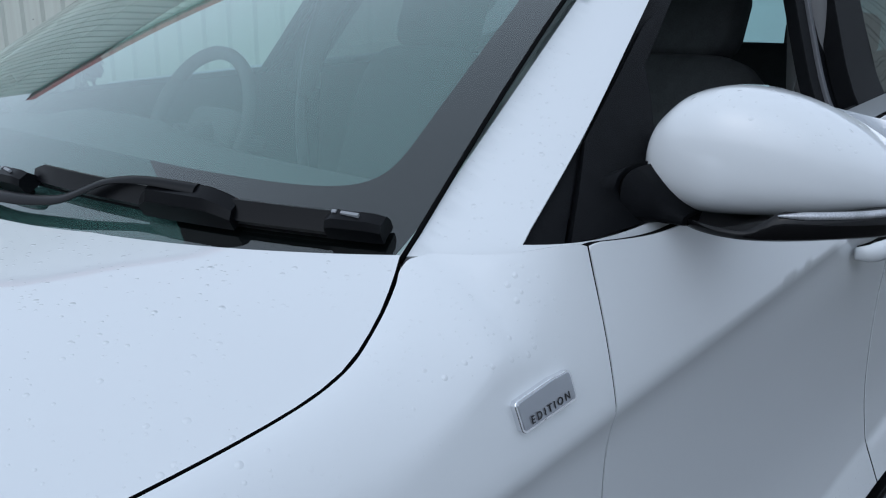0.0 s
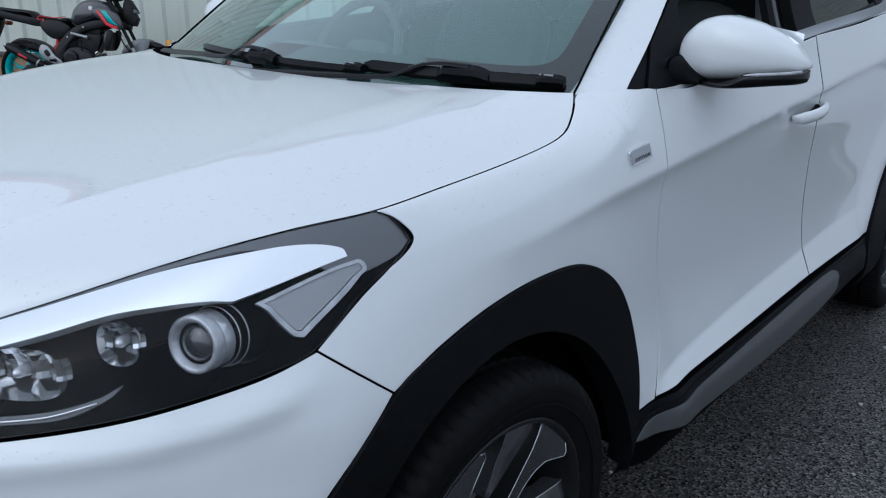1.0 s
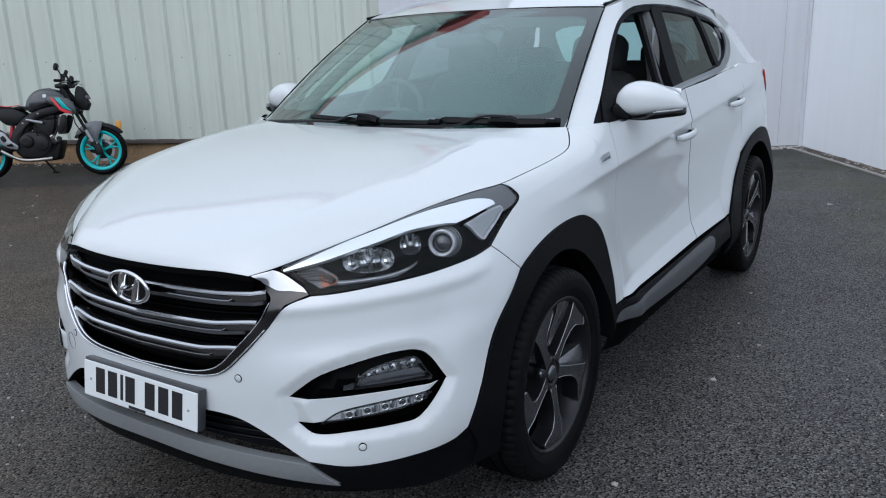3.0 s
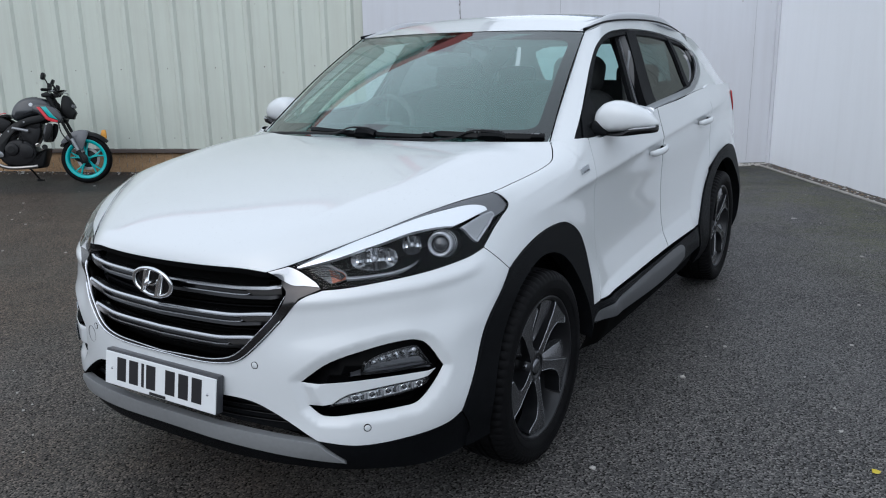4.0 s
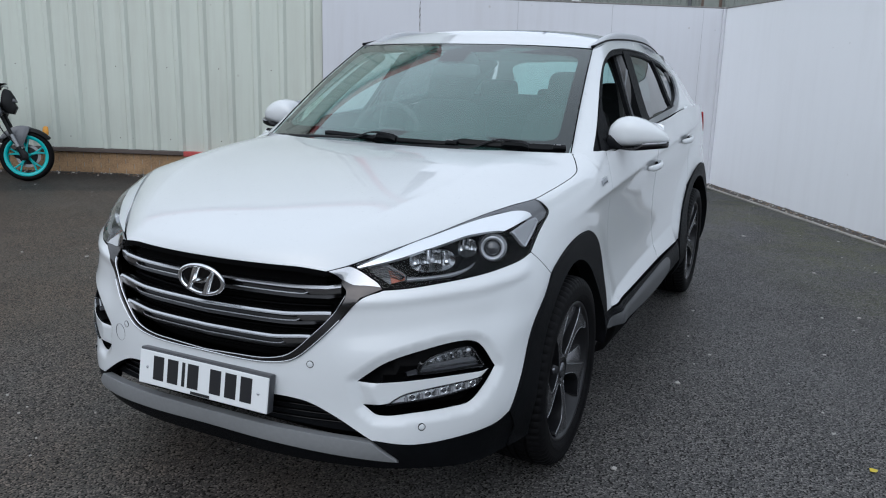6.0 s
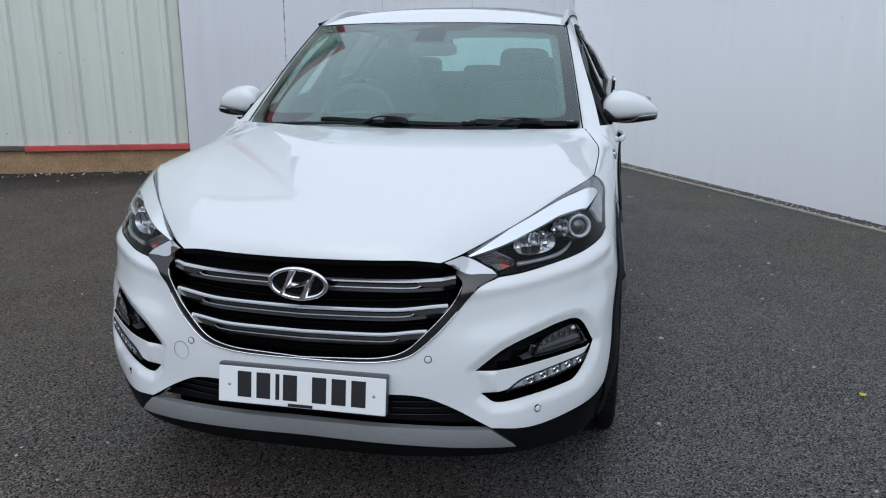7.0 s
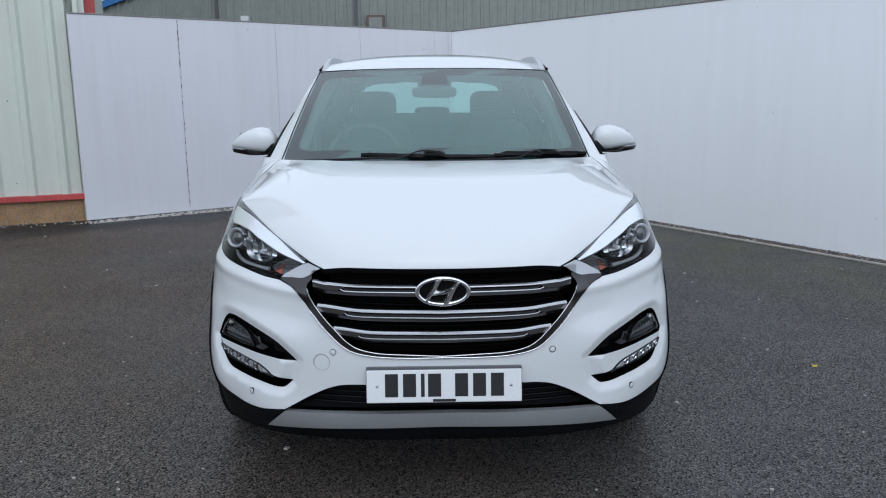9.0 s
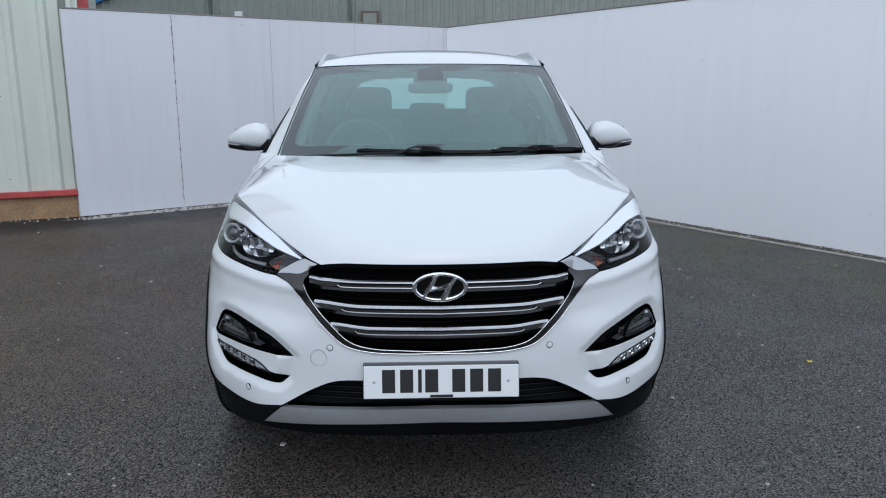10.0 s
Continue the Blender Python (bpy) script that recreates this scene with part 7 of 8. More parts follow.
for s in (1, -1):
    for name, y0, y1 in (("front_door_card", 0.62, 1.48), ("rear_door_card", 1.54, 2.3)):
        rows = [[(s * (0.80 - 0.02 * k), y, z) for k, z in enumerate((0.45, 0.75, 1.0, 1.13 + 0.05 * (y - 0.6)))] for y in np.linspace(y0, y1, 6)]
        v, f = grid(rows)
        part(name, v, f if s < 0 else [q[::-1] for q in f], DASH, car)
    line = smooth_line([(s * 0.665, 0.60, 1.12), (s * 0.61, 0.89, 1.32), (s * 0.555, 1.17, 1.48)], n=6)
    part("pillar_lining", *tube(line, 0.028, 8), LINING_DARK, car)
    line = smooth_line([(s * 0.73, 1.44, 1.10), (s * 0.67, 1.52, 1.35), (s * 0.585, 1.60, 1.51)], n=5)
    part("pillar_lining", *tube(line, 0.04, 8), LINING_DARK, car)
    line = smooth_line([(s * 0.70, 2.5, 1.15), (s * 0.64, 2.6, 1.35), (s * 0.56, 2.75, 1.50)], n=5)
    part("pillar_lining", *tube(line, 0.07, 8), LINING_DARK, car)
    line = smooth_line([(s * 0.675, 1.52, 1.44), (s * 0.70, 1.43, 1.1), (s * 0.69, 1.42, 0.8)], n=5)
    part("seat_belt", *tube(line, 0.022, 6, 0.15, up=(1, 0, 0)), BELT, car, "grey seat belt")

# ---- final widths and the way the car stands ----
# the body widens a little towards the tail
done = set()
for ob in car.children_recursive:
    if ob.type != "MESH" or ob.name.startswith("wheel") and not ob.name.startswith("wheel_well") or ob.parent.name.startswith("wheel") or ob.data.name in done:
        continue
    done.add(ob.data.name)
    if ob.name.startswith("number_plate") or ob.parent.name.startswith("number_plate"):
        continue
    co = np.empty(len(ob.data.vertices) * 3)
    ob.data.vertices.foreach_get("co", co)
    co = co.reshape(-1, 3)
    co[:, 0] *= 1 + 0.0117 * np.maximum(co[:, 1] + 0.75, 0)
    ob.data.vertices.foreach_set("co", co.ravel())
    ob.data.update()
for ob in car.children:
    if ob.name.split(".")[0] == "wheel":
        p = ob.location.copy()
        p.x *= 1 + 0.0117 * (p.y + 0.75)
        ob.location = p
YAW = 0.6
pivot = Matrix.Translation((0, -0.75, 0))
car.matrix_basis = Matrix.Translation((0, -0.0095, 0)) @ pivot @ Matrix.Rotation(radians(YAW), 4, "Z") @ pivot.inverted()

# ---- the corrugated building ----
CLAD_A, CLAD_B = np.array((-3.90, 5.52)), np.array((-15.4, 1.15))
along = (CLAD_B - CLAD_A) / np.linalg.norm(CLAD_B - CLAD_A)
inward = np.array((along[1], -along[0]))
if inward[1] < 0:
    inward = -inward
WALL_FOOT, WALL_TOP, EAVE = 0.32, 7.0, 7.0


def ribbed(a, d, inward, length, z0, z1, pitch=0.333, deep=0.034, top=0.05, slope=0.030):
    """A profiled sheet wall; ribs stand out towards the yard."""
    n = int(length / pitch)
    line = []
    for i in range(n):
        for u, o in ((0, 0), (pitch - top - 2 * slope, 0), (pitch - top - slope, -deep), (pitch - slope, -deep)):
            line.append(a + d * (i * pitch + u) + inward * o)
    V = [[(*p, z) for z in (z0, z1)] for p in line]
    return grid(V)


length = np.linalg.norm(CLAD_B - CLAD_A)
v, f = ribbed(CLAD_A, along, inward, length, WALL_FOOT, WALL_TOP)
tagged(part("wall_corrugated", v, f, CLAD, smooth=False), "pale grey-green corrugated metal wall with rust marks", "wall", kind="structure")
slab("wall_corrugated_core", CLAD_A + inward * 0.05, CLAD_B + inward * 0.05, 0.2, WALL_FOOT, WALL_TOP, CLAD, side=-1 if np.dot((-along[1], along[0]), inward) < 0 else 1)
# fixing screws in rows
screws = []
for zr in (0.46, 1.35, 2.4, 3.4):
    for i in range(int(length / 0.333)):
        c = CLAD_A + along * (i * 0.333 + 0.09) - inward * 0.003
        if i % 2 == 0:
            vv, ff = revolve([(0.0001, 0.005), (0.006, 0.004), (0.007, 0)], 6)
            turn = Matrix(((-inward[0], inward[1], 0), (-inward[1], -inward[0], 0), (0, 0, 1))).to_4x4()
            screws.append(([Matrix.Translation((*c, zr)) @ turn @ Vector(p) for p in vv], ff))
tagged(part("cladding_screws", *joined(*screws), DARK_RUST), "small dark fixing screws in the cladding", "screws", kind="stuff")


def strip_along(name, a, b, inward, o0, o1, z0, z1, material, **tags):
    c = [a + inward * o0, b + inward * o0, b + inward * o1, a + inward * o1]
    v = [(*p, z) for z in (z0, z1) for p in c]
    f = [(0, 1, 2, 3), (7, 6, 5, 4), (4, 5, 1, 0), (5, 6, 2, 1), (6, 7, 3, 2), (7, 4, 0, 3)]
    bm = bmesh.new()
    vs = [bm.verts.new(p) for p in v]
    for q in f:
        bm.faces.new([vs[i] for i in q])
    bmesh.ops.recalc_face_normals(bm, faces=bm.faces)
    bmesh.ops.bevel(bm, geom=bm.edges[:], offset=0.004, segments=1, affect="EDGES")
    ob = from_bm(name, bm, material)
    return tagged(ob, kind="structure", **tags)


strip_along("trim_foot", CLAD_A, CLAD_A + along * 1.9, inward, -0.075, 0.03, WALL_FOOT - 0.062, WALL_FOOT, RED_TRIM, label="faded red metal flashing below the cladding", category="trim")
strip_along("trim_foot_rusty", CLAD_A + along * 1.902, CLAD_B, inward, -0.066, 0.03, WALL_FOOT - 0.050, WALL_FOOT - 0.004, DARK_RUST, label="dark rusted flashing below the cladding", category="trim")
strip_along("trim_eave", CLAD_A, CLAD_B, inward, -0.22, 0.1, EAVE, EAVE + 0.32, RED_TRIM, label="red fascia along the roof edge", category="trim")
strip_along("trim_corner", CLAD_A - along * 0.02, CLAD_A + along * 0.03, inward, -0.06, 0.25, WALL_FOOT, WALL_TOP, CLAD, label="pale corner flashing of the building", category="trim")
red_at = np.array((-3.88, 5.70))
strip_along("trim_corner_red", red_at - along * 0.105, red_at + along * 0.105, inward, -0.03, 0.10, 2.2, WALL_TOP, RED_TRIM, label="faded red corner flashing of the building", category="trim")
strip_along("plinth_core", CLAD_A, CLAD_B, inward, -0.010, 0.2, 0.0, WALL_FOOT - 0.064, MORTAR, label="mortar bed of the brick plinth", category="plinth")

# pitched roof behind the fascia
r0, r1 = CLAD_A + inward * 0.1, CLAD_B + inward * 0.1
v = [(*r0, EAVE + 0.2), (*r1, EAVE + 0.2), (*(r1 + inward * 9), EAVE + 1.6), (*(r0 + inward * 9), EAVE + 1.6)]
tagged(part("roof_corrugated", v, [(0, 1, 2, 3)], CLAD_FAR, smooth=False), "grey sheet roof of the building", "roof", kind="structure")
end = CLAD_A + inward * 9
strip_along("wall_building_end", CLAD_A + along * 0.02, end + along * 0.02, -along, -0.1, 0.1, 0.0, WALL_TOP, CLAD, label="pale end wall of the building", category="wall")

# far building over the fence
FAR_A, FAR_D, FAR_IN = np.array((-14.0, 21.0)), np.array((1.0, -0.05)), np.array((0.05, 1.0))
FAR_D = FAR_D / np.linalg.norm(FAR_D)
VERGE_X, VERGE_Z, VERGE_SLOPE = -10.25, 3.72, 0.335
start = FAR_A + FAR_D * (VERGE_X + 14.0)
v, f = ribbed(start, FAR_D, FAR_IN, 42, 0.0, 1.0, 0.25, 0.03, 0.05, 0.03)
v = [(x, y, z * min(9.5, VERGE_Z + VERGE_SLOPE * (x - VERGE_X))) for x, y, z in v]
far = tagged(part("wall_far_building", v, [q[::-1] for q in f], CLAD_FAR, smooth=False), "grey ribbed metal wall of a far building", "wall", kind="structure")
turn_x = (9.5 - VERGE_Z) / VERGE_SLOPE
outline_far = [(0, 0), (42, 0), (42, 9.5), (turn_x, 9.5), (0, VERGE_Z)]
v = [(*(start + FAR_D * u + FAR_IN * o), z) for o in (0.05, 6.0) for u, z in outline_far]
f = [(0, 1, 2, 3, 4), (9, 8, 7, 6, 5)] + [(i, i + 5, (i + 1) % 5 + 5, (i + 1) % 5) for i in range(5)]
tagged(part("wall_far_core", v, f, CLAD_FAR, smooth=False), "far building behind the fence", "wall", kind="structure")
verge = [start + FAR_D * u - FAR_IN * 0.12 for u in (-0.1, turn_x)]
v = [(*(p + FAR_IN * o), z + h) for p, z in zip(verge, (VERGE_Z - 0.03, 9.5)) for o in (0.0, 0.25) for h in (0.0, 0.20)]
f = [(0, 4, 5, 1), (1, 5, 7, 3), (3, 7, 6, 2), (2, 6, 4, 0), (0, 1, 3, 2), (4, 6, 7, 5)]
tagged(part("trim_verge", v, f, BLUE, smooth=False), "blue edge of the far building's roof", "trim", kind="structure")


def far_box(name, x0, x1, z0, z1, material, label, out=0.12):
    y = 21.0 - 0.05 * (x0 + 14)
    ob = from_bm(name, box(x0, x1, y - out, y - 0.02, z0, z1, 0.01, 1), material)
    return tagged(ob, label, name.replace("_", " "))


far_box("downpipe", -6.40, -6.31, 0, 9.0, CLAD_DARK, "dark rain pipe on the far grey building")
far_box("downpipe", -2.31, -2.22, 0, 9.0, CLAD_DARK, "dark rain pipe on the far grey building")
vent = far_box("wall_vent", -1.95, -1.42, 3.05, 3.62, VENT_FRAME, "small square wall vent in a brown frame")
y = 21.0 - 0.05 * (-1.95 + 14)
from_bm("vent_face", box(-1.88, -1.49, y - 0.14, y - 0.115, 3.12, 3.55, 0.01, 1), CLAD_FAR, vent)
far_box("wall_lamp", -5.62, -5.40, 3.30, 3.62, PLATE_WHITE, "small pale box on the far grey wall", 0.25)

# the fence boards' joints
def fence_joints(a, b, first, step, side):
    a, b = np.array(a), np.array(b)
    L = np.linalg.norm(b - a)
    d = (b - a) / L
    n = np.array((d[1], -d[0])) * side
    u = first
    out = []
    while u < L - 0.1:
        out.append((a + d * u, d, n))
        u += step
    return out


rng = random.Random(4)
for i, (c, d, n) in enumerate(fence_joints(GREY_END, CORNER, 1.17, 1.22, 1)):
    line = []
    for z in np.linspace(0.05, 2.25, 90):
        w = 0.0008 + 0.0075 * max(0.0, rng.random() - 0.25) ** 1.6 if i == 0 else 0.0016
        p = c + d * (0.006 * (rng.random() - 0.5)) + n * 0.0035
        line.append([(*(p - d * w), z), (*(p + d * w), z)])
    v, f = grid(line)
    tagged(part("trim_fence_joint", v, f, DARK_RUST if i == 0 else GREY_LINE, smooth=False), kind="structure")
for c, d, n in fence_joints(CORNER, RIGHT_END, 9.76, 2.44, 1):
    line = [[(*(c + n * 0.0035 - d * 0.0015), z), (*(c + n * 0.0035 + d * 0.0015), z)] for z in (0.02, 2.26)]
    v, f = grid(line)
    tagged(part("trim_fence_joint", v, f, GREY_LINE, smooth=False), kind="structure")
for name, a, b in (("trim_fence_cap", GREY_END, CORNER), ("trim_fence_cap", CORNER, RIGHT_END)):
    a, b = np.array(a), np.array(b)
    d = (b - a) / np.linalg.norm(b - a)
    strip_along(name, a, b, np.array((-d[1], d[0])), -0.006, 0.066, 2.265, 2.283, CAP)
d = np.array(CORNER) - np.array(GREY_END)
d /= np.linalg.norm(d)
post = strip_along("trim_fence_corner", np.array(CORNER) - d * 0.05, np.array(CORNER) - d * 0.004, np.array((-d[1], d[0])), -0.02, 0.0, 0.0, 2.262, BOARD)

# gravel and debris along the foot of the walls
def gravel(name, a, b, side, width, count, size, materials, label, seed):
    r = random.Random(seed)
    a, b = np.array(a), np.array(b)
    d = (b - a) / np.linalg.norm(b - a)
    n = np.array((d[1], -d[0])) * side
    L = np.linalg.norm(b - a)
    groups = [[] for _ in materials]
    base = bmesh.new()
    bmesh.ops.create_icosphere(base, subdivisions=1, radius=1)
    bv = np.array([tuple(q.co) for q in base.verts])
    bf = [tuple(q.index for q in p.verts) for p in base.faces]
    base.free()
    for _ in range(count):
        u, o = r.random() * L, width * r.random() ** 1.6
        p = a + d * u + n * (o + 0.01)
        s = size * (0.5 + r.random())
        rot = np.array(Euler((r.random() * 6, r.random() * 6, r.random() * 6)).to_matrix())
        q = (bv * (1 + 0.35 * (np.array([[r.random()] for _ in bv]) - 0.5))) @ rot.T * (s, s, s * 0.7) + (*p, s * 0.35)
        groups[r.randrange(len(materials))].append((q, bf))
    for g, m in zip(groups, materials):
        tagged(part(name, *joined(*g), m, smooth=False), label, "gravel", kind="stuff")


# mostly dark stones here: brown debris, and the fence's shade in their colour
gravel("gravel", CORNER, RIGHT_END, 1, 0.15, 3600, 0.010, (STONE_BROWN, STONE_DARK, STONE_DARK, SHADED_DIRT, STONE_PALE), "mixed pale and dark gravel along the white fence", 3)
gravel("gravel", GREY_END, CORNER, 1, 0.16, 1500, 0.012, (STONE_PALE, STONE_PALE, STONE_DARK), "pale gravel along the foot of the grey fence", 5)
gravel("gravel", CLAD_B, CLAD_A, 1, 0.25, 900, 0.010, (STONE_PALE, STONE_BROWN, STONE_DARK), "loose grit below the brick plinth", 6)


def kerb(name, a, b, side, o0, o1, h, material, label):
    a, b = np.array(a), np.array(b)
    d = (b - a) / np.linalg.norm(b - a)
    n = np.array((d[1], -d[0])) * side
    strip_along(name, a, b, n, o0, o1, -0.02, h, material, label=label, category="edging")


kerb("pavement_edge", CORNER, RIGHT_END, 1, 0.17, 0.205, 0.014, CONCRETE, "thin pale concrete edging beside the fence")
# dirt, coloured darker for the shade at the fence's foot
kerb("pavement_bed", CORNER, RIGHT_END, 1, 0.0, 0.168, 0.006, SHADED_DIRT, "dirt bed with the white fence's shade in its colour")
kerb("pavement_bed", GREY_END, CORNER, 1, 0.0, 0.17, 0.005, CONCRETE, "pale mortar fillet below the grey fence")

# litter on the asphalt: pale chips, a yellow leaf
r = random.Random(11)
chips = []
for _ in range(420):
    x, y = r.uniform(-8, 5), r.uniform(-3.5, 7)
    s = 0.004 + 0.008 * r.random() ** 3
    k = r.random() * 3
    q = [(x + s * np.cos(k + t) * (1 + 0.5 * r.random()), y + s * np.sin(k + t) * (1 + 0.5 * r.random()), z) for z in (0.001, 0.003 + s * 0.4) for t in (0, 1.6, 3.1, 4.6)]
    chips.append((q, [(0, 1, 2, 3)[::-1], (4, 5, 6, 7), (0, 1, 5, 4), (1, 2, 6, 5), (2, 3, 7, 6), (3, 0, 4, 7)]))
tagged(part("stone_chips", *joined(*chips), STONE_PALE, smooth=False), "scattered pale stone chips on the asphalt", "stone chips", kind="stuff")


def leaf(x, y, s, turn, material, label):
    rows = []
    for q in np.linspace(0, 1, 7):
        w = s * 0.45 * np.sin(np.pi * q ** 0.8) + 0.0005
        rows.append([(s * (q - 0.5), -w, 0.006 + 0.006 * q), (s * (q - 0.5), 0, 0.003 + 0.006 * q * q), (s * (q - 0.5), w, 0.007 + 0.004 * (1 - q))])
    v, f = grid(rows)
    ob = tagged(part("leaf", v, f, material), label, "leaf", group="fallen leaves")
    ob.matrix_basis = pose(x, y, 0, 0, 0, turn)


leaf(1.951, 0.493, 0.034, 40, LEAF_YELLOW, "fallen yellow leaf on the wet asphalt")
leaf(1.06, 4.85, 0.05, 10, STONE_PALE, "pale dry leaf lying on the asphalt")
leaf(1.815, 0.76, 0.02, 70, STONE_PALE, "small pale leaf scrap on the asphalt")

# bricks of the plinth
brick_mesh = []
for k in range(4):
    bm = box(0, 0.215, 0, 0.10, 0, 0.065, 0.003, 1)
    for q in bm.verts:
        q.co += Vector((rng.uniform(-1, 1), rng.uniform(-1, 1), rng.uniform(-1, 1))) * 0.0012
    me = bpy.data.meshes.new("brick")
    bm.to_mesh(me)
    bm.free()
    me.materials.append(BRICK)
    brick_mesh.append(me)
plinth = bpy.data.objects["plinth_core"]
yaw = math.atan2(along[1], along[0])
for course in range(4):
    for i in range(46):
        u = i * 0.225 + (0.1125 if course % 2 else 0) + 0.005
        out = 0.016 + 0.002 * rng.random()
        p = CLAD_A + along * u - inward * out
        ob = new("brick", brick_mesh[rng.randrange(4)])
        ob.parent = plinth
        flip = -1 if np.dot((-along[1], along[0]), inward) < 0 else 1
        z = 0.004 + course * 0.0735 * (WALL_FOOT - 0.066) / 0.294
        if flip < 0:
            q = CLAD_A + along * (u + 0.215) - inward * out
            ob.matrix_basis = pose(q[0], q[1], z, 0, 0, math.degrees(yaw) + 180)
        else:
            ob.matrix_basis = pose(p[0], p[1], z, 0, 0, math.degrees(yaw))

# ---- motorcycle on its side stand before the cladding ----
from math import pi, cos, sin
TEAL = material("turquoise_enamel", (0.0, 0.42, 0.42), 0.3, coat=0.3)
BIKE_GREY = material("dark_grey_tank_paint", (0.022, 0.025, 0.030), 0.3, coat=0.6)
BIKE_RED = material("red_decal", (0.62, 0.02, 0.035), 0.35)
BIKE_BLACK = material("black_bike_plastic", (0.006, 0.0065, 0.007), 0.42, spec=0.25)
ENGINE = material("black_engine_casting", (0.008, 0.008, 0.009), 0.45, 0.0, spec=0.3, vary=0.3, scale=30)
STEEL = material("brushed_steel_pipe", (0.42, 0.40, 0.37), 0.3, 1.0, vary=0.2, scale=30)
PEG = material("silver_cast_plate", (0.30, 0.31, 0.32), 0.4, 0.5)
BADGE_WHITE = material("pale_round_badge", (0.7, 0.72, 0.74), 0.4)
TAG = material("orange_plastic_box", (0.75, 0.34, 0.04), 0.5)
MUDGUARD = material("grey_mudguard_paint", (0.11, 0.115, 0.125), 0.35, coat=0.4)

bike = new("motorcycle")
tagged(bike, "dark grey naked motorcycle with turquoise wheels leaning on its side stand", "motorcycle")


def pillow(outline, half, r=0.012, y=0.0, n=5, sharp=(), flare=None):
    """A rounded solid from a side outline (x, z), half wide each side of y."""
    loop = smooth_line(outline, True, n, sharp)
    small = shrink(loop, r)
    rings = [[(p[0], y + w, p[1]) for p in q] for w, q in ((-half, small), (-half + r * 0.35, shrink(loop, r * 0.35)), (-half + r, loop), (half - r, loop), (half - r * 0.35, shrink(loop, r * 0.35)), (half, small))]
    return capped(rings)


def pile(name, mesh, material, parent=bike, label="", sharp=40):
    return part(name, mesh[0], mesh[1], material, parent, label, sharp=sharp)


def spun(profile, at, n=48, closed=True):
    """A (radius, across) section turned round the axle line at (x, y, z)."""
    v, f = revolve(profile, n, closed)
    return [(at[0] + q[1], at[1] + q[0], at[2] + q[2]) for q in v], f


def bike_wheel(x, R, width, disc_r):
    z = R
    w = width / 2
    tyre = [(R * 0.79, -w * 0.72), (R * 0.86, -w * 0.98), (R * 0.93, -w * 0.92), (R * 0.98, -w * 0.6), (R, 0.0), (R * 0.98, w * 0.6), (R * 0.93, w * 0.92), (R * 0.86, w * 0.98), (R * 0.79, w * 0.72)]
    wheel = pile("wheel", spun(tyre, (x, 0, z), 56), RUBBER, bike, "black tyre on a turquoise cast wheel", 60)
    rim = [(R * 0.82, -w * 0.78), (R * 0.80, -w * 0.84), (R * 0.70, -w * 0.70), (R * 0.675, -w * 0.45), (R * 0.675, w * 0.45), (R * 0.70, w * 0.70), (R * 0.80, w * 0.84), (R * 0.82, w * 0.78)]
    pile("rim", spun(rim, (x, 0, z), 56), TEAL, wheel, "turquoise rim", 50)
    pile("hub", spun([(0.0001, -0.05), (0.032, -0.05), (0.036, -0.03), (0.036, 0.03), (0.032, 0.05), (0.0001, 0.05)], (x, 0, z), 24, False), TEAL, wheel)
    for k in range(5):
        a = 2 * pi * k / 5 + 0.35
        for d in (-0.19, 0.19):
            p0 = np.array((x + 0.03 * cos(a), 0, z + 0.03 * sin(a)))
            pm = np.array((x + R * 0.38 * cos(a + d * 0.35), 0, z + R * 0.38 * sin(a + d * 0.35)))
            p1 = np.array((x + R * 0.70 * cos(a + d), 0, z + R * 0.70 * sin(a + d)))
            pile("spoke", tube(smooth_line([p0, pm, p1], n=3), [0.013, 0.0125, 0.012, 0.0115, 0.011, 0.010, 0.009], 6, up=(0, 1, 0)), TEAL, wheel)
    ring = [(disc_r * 0.72, 0.062), (disc_r, 0.062), (disc_r, 0.067), (disc_r * 0.72, 0.067)]
    pile("brake_disc", spun(ring, (x, 0, z), 40), DISC, wheel, "polished brake disc")
    ring = [(0.03, 0.050), (disc_r * 0.76, 0.060), (disc_r * 0.76, 0.064), (0.03, 0.056)]
    pile("disc_carrier", spun(ring, (x, 0, z), 40), ENGINE, wheel)
    pile("axle", spun([(0.0001, -0.085), (0.014, -0.085), (0.014, 0.085), (0.0001, 0.085)], (x, 0, z), 12, False), PEG, wheel)
    return wheel


FRONT_U = 1.335
bike_wheel(FRONT_U, 0.296, 0.105, 0.135)
bike_wheel(0.0, 0.305, 0.145, 0.105)
# fork: dark stanchion, silver band above the axle, black lower leg
for sy in (-0.092, 0.092):
    foot, top = np.array((FRONT_U - 0.012, sy, 0.27)), np.array((FRONT_U - 0.372, sy, 1.105))
    leg = pile("fork_leg", tube([foot, foot + (top - foot) * 0.16], 0.026, 12), BIKE_BLACK, bike, "black fork leg with a bright lower sleeve")
    pile("fork_sleeve", tube([foot + (top - foot) * 0.15, foot + (top - foot) * 0.33], 0.0215, 12), PEG, leg, "bright silver fork sleeve")
    pile("fork_tube", tube([foot + (top - foot) * 0.31, foot + (top - foot) * 0.6, foot + (top - foot) * 0.62, top], [0.019, 0.019, 0.028, 0.028], 12), BIKE_BLACK, leg)
    pile("axle_clamp", pillow([(FRONT_U - 0.035, 0.25), (FRONT_U + 0.03, 0.255), (FRONT_U + 0.02, 0.345), (FRONT_U - 0.05, 0.36)], 0.018, 0.006, sy), BIKE_BLACK, leg)
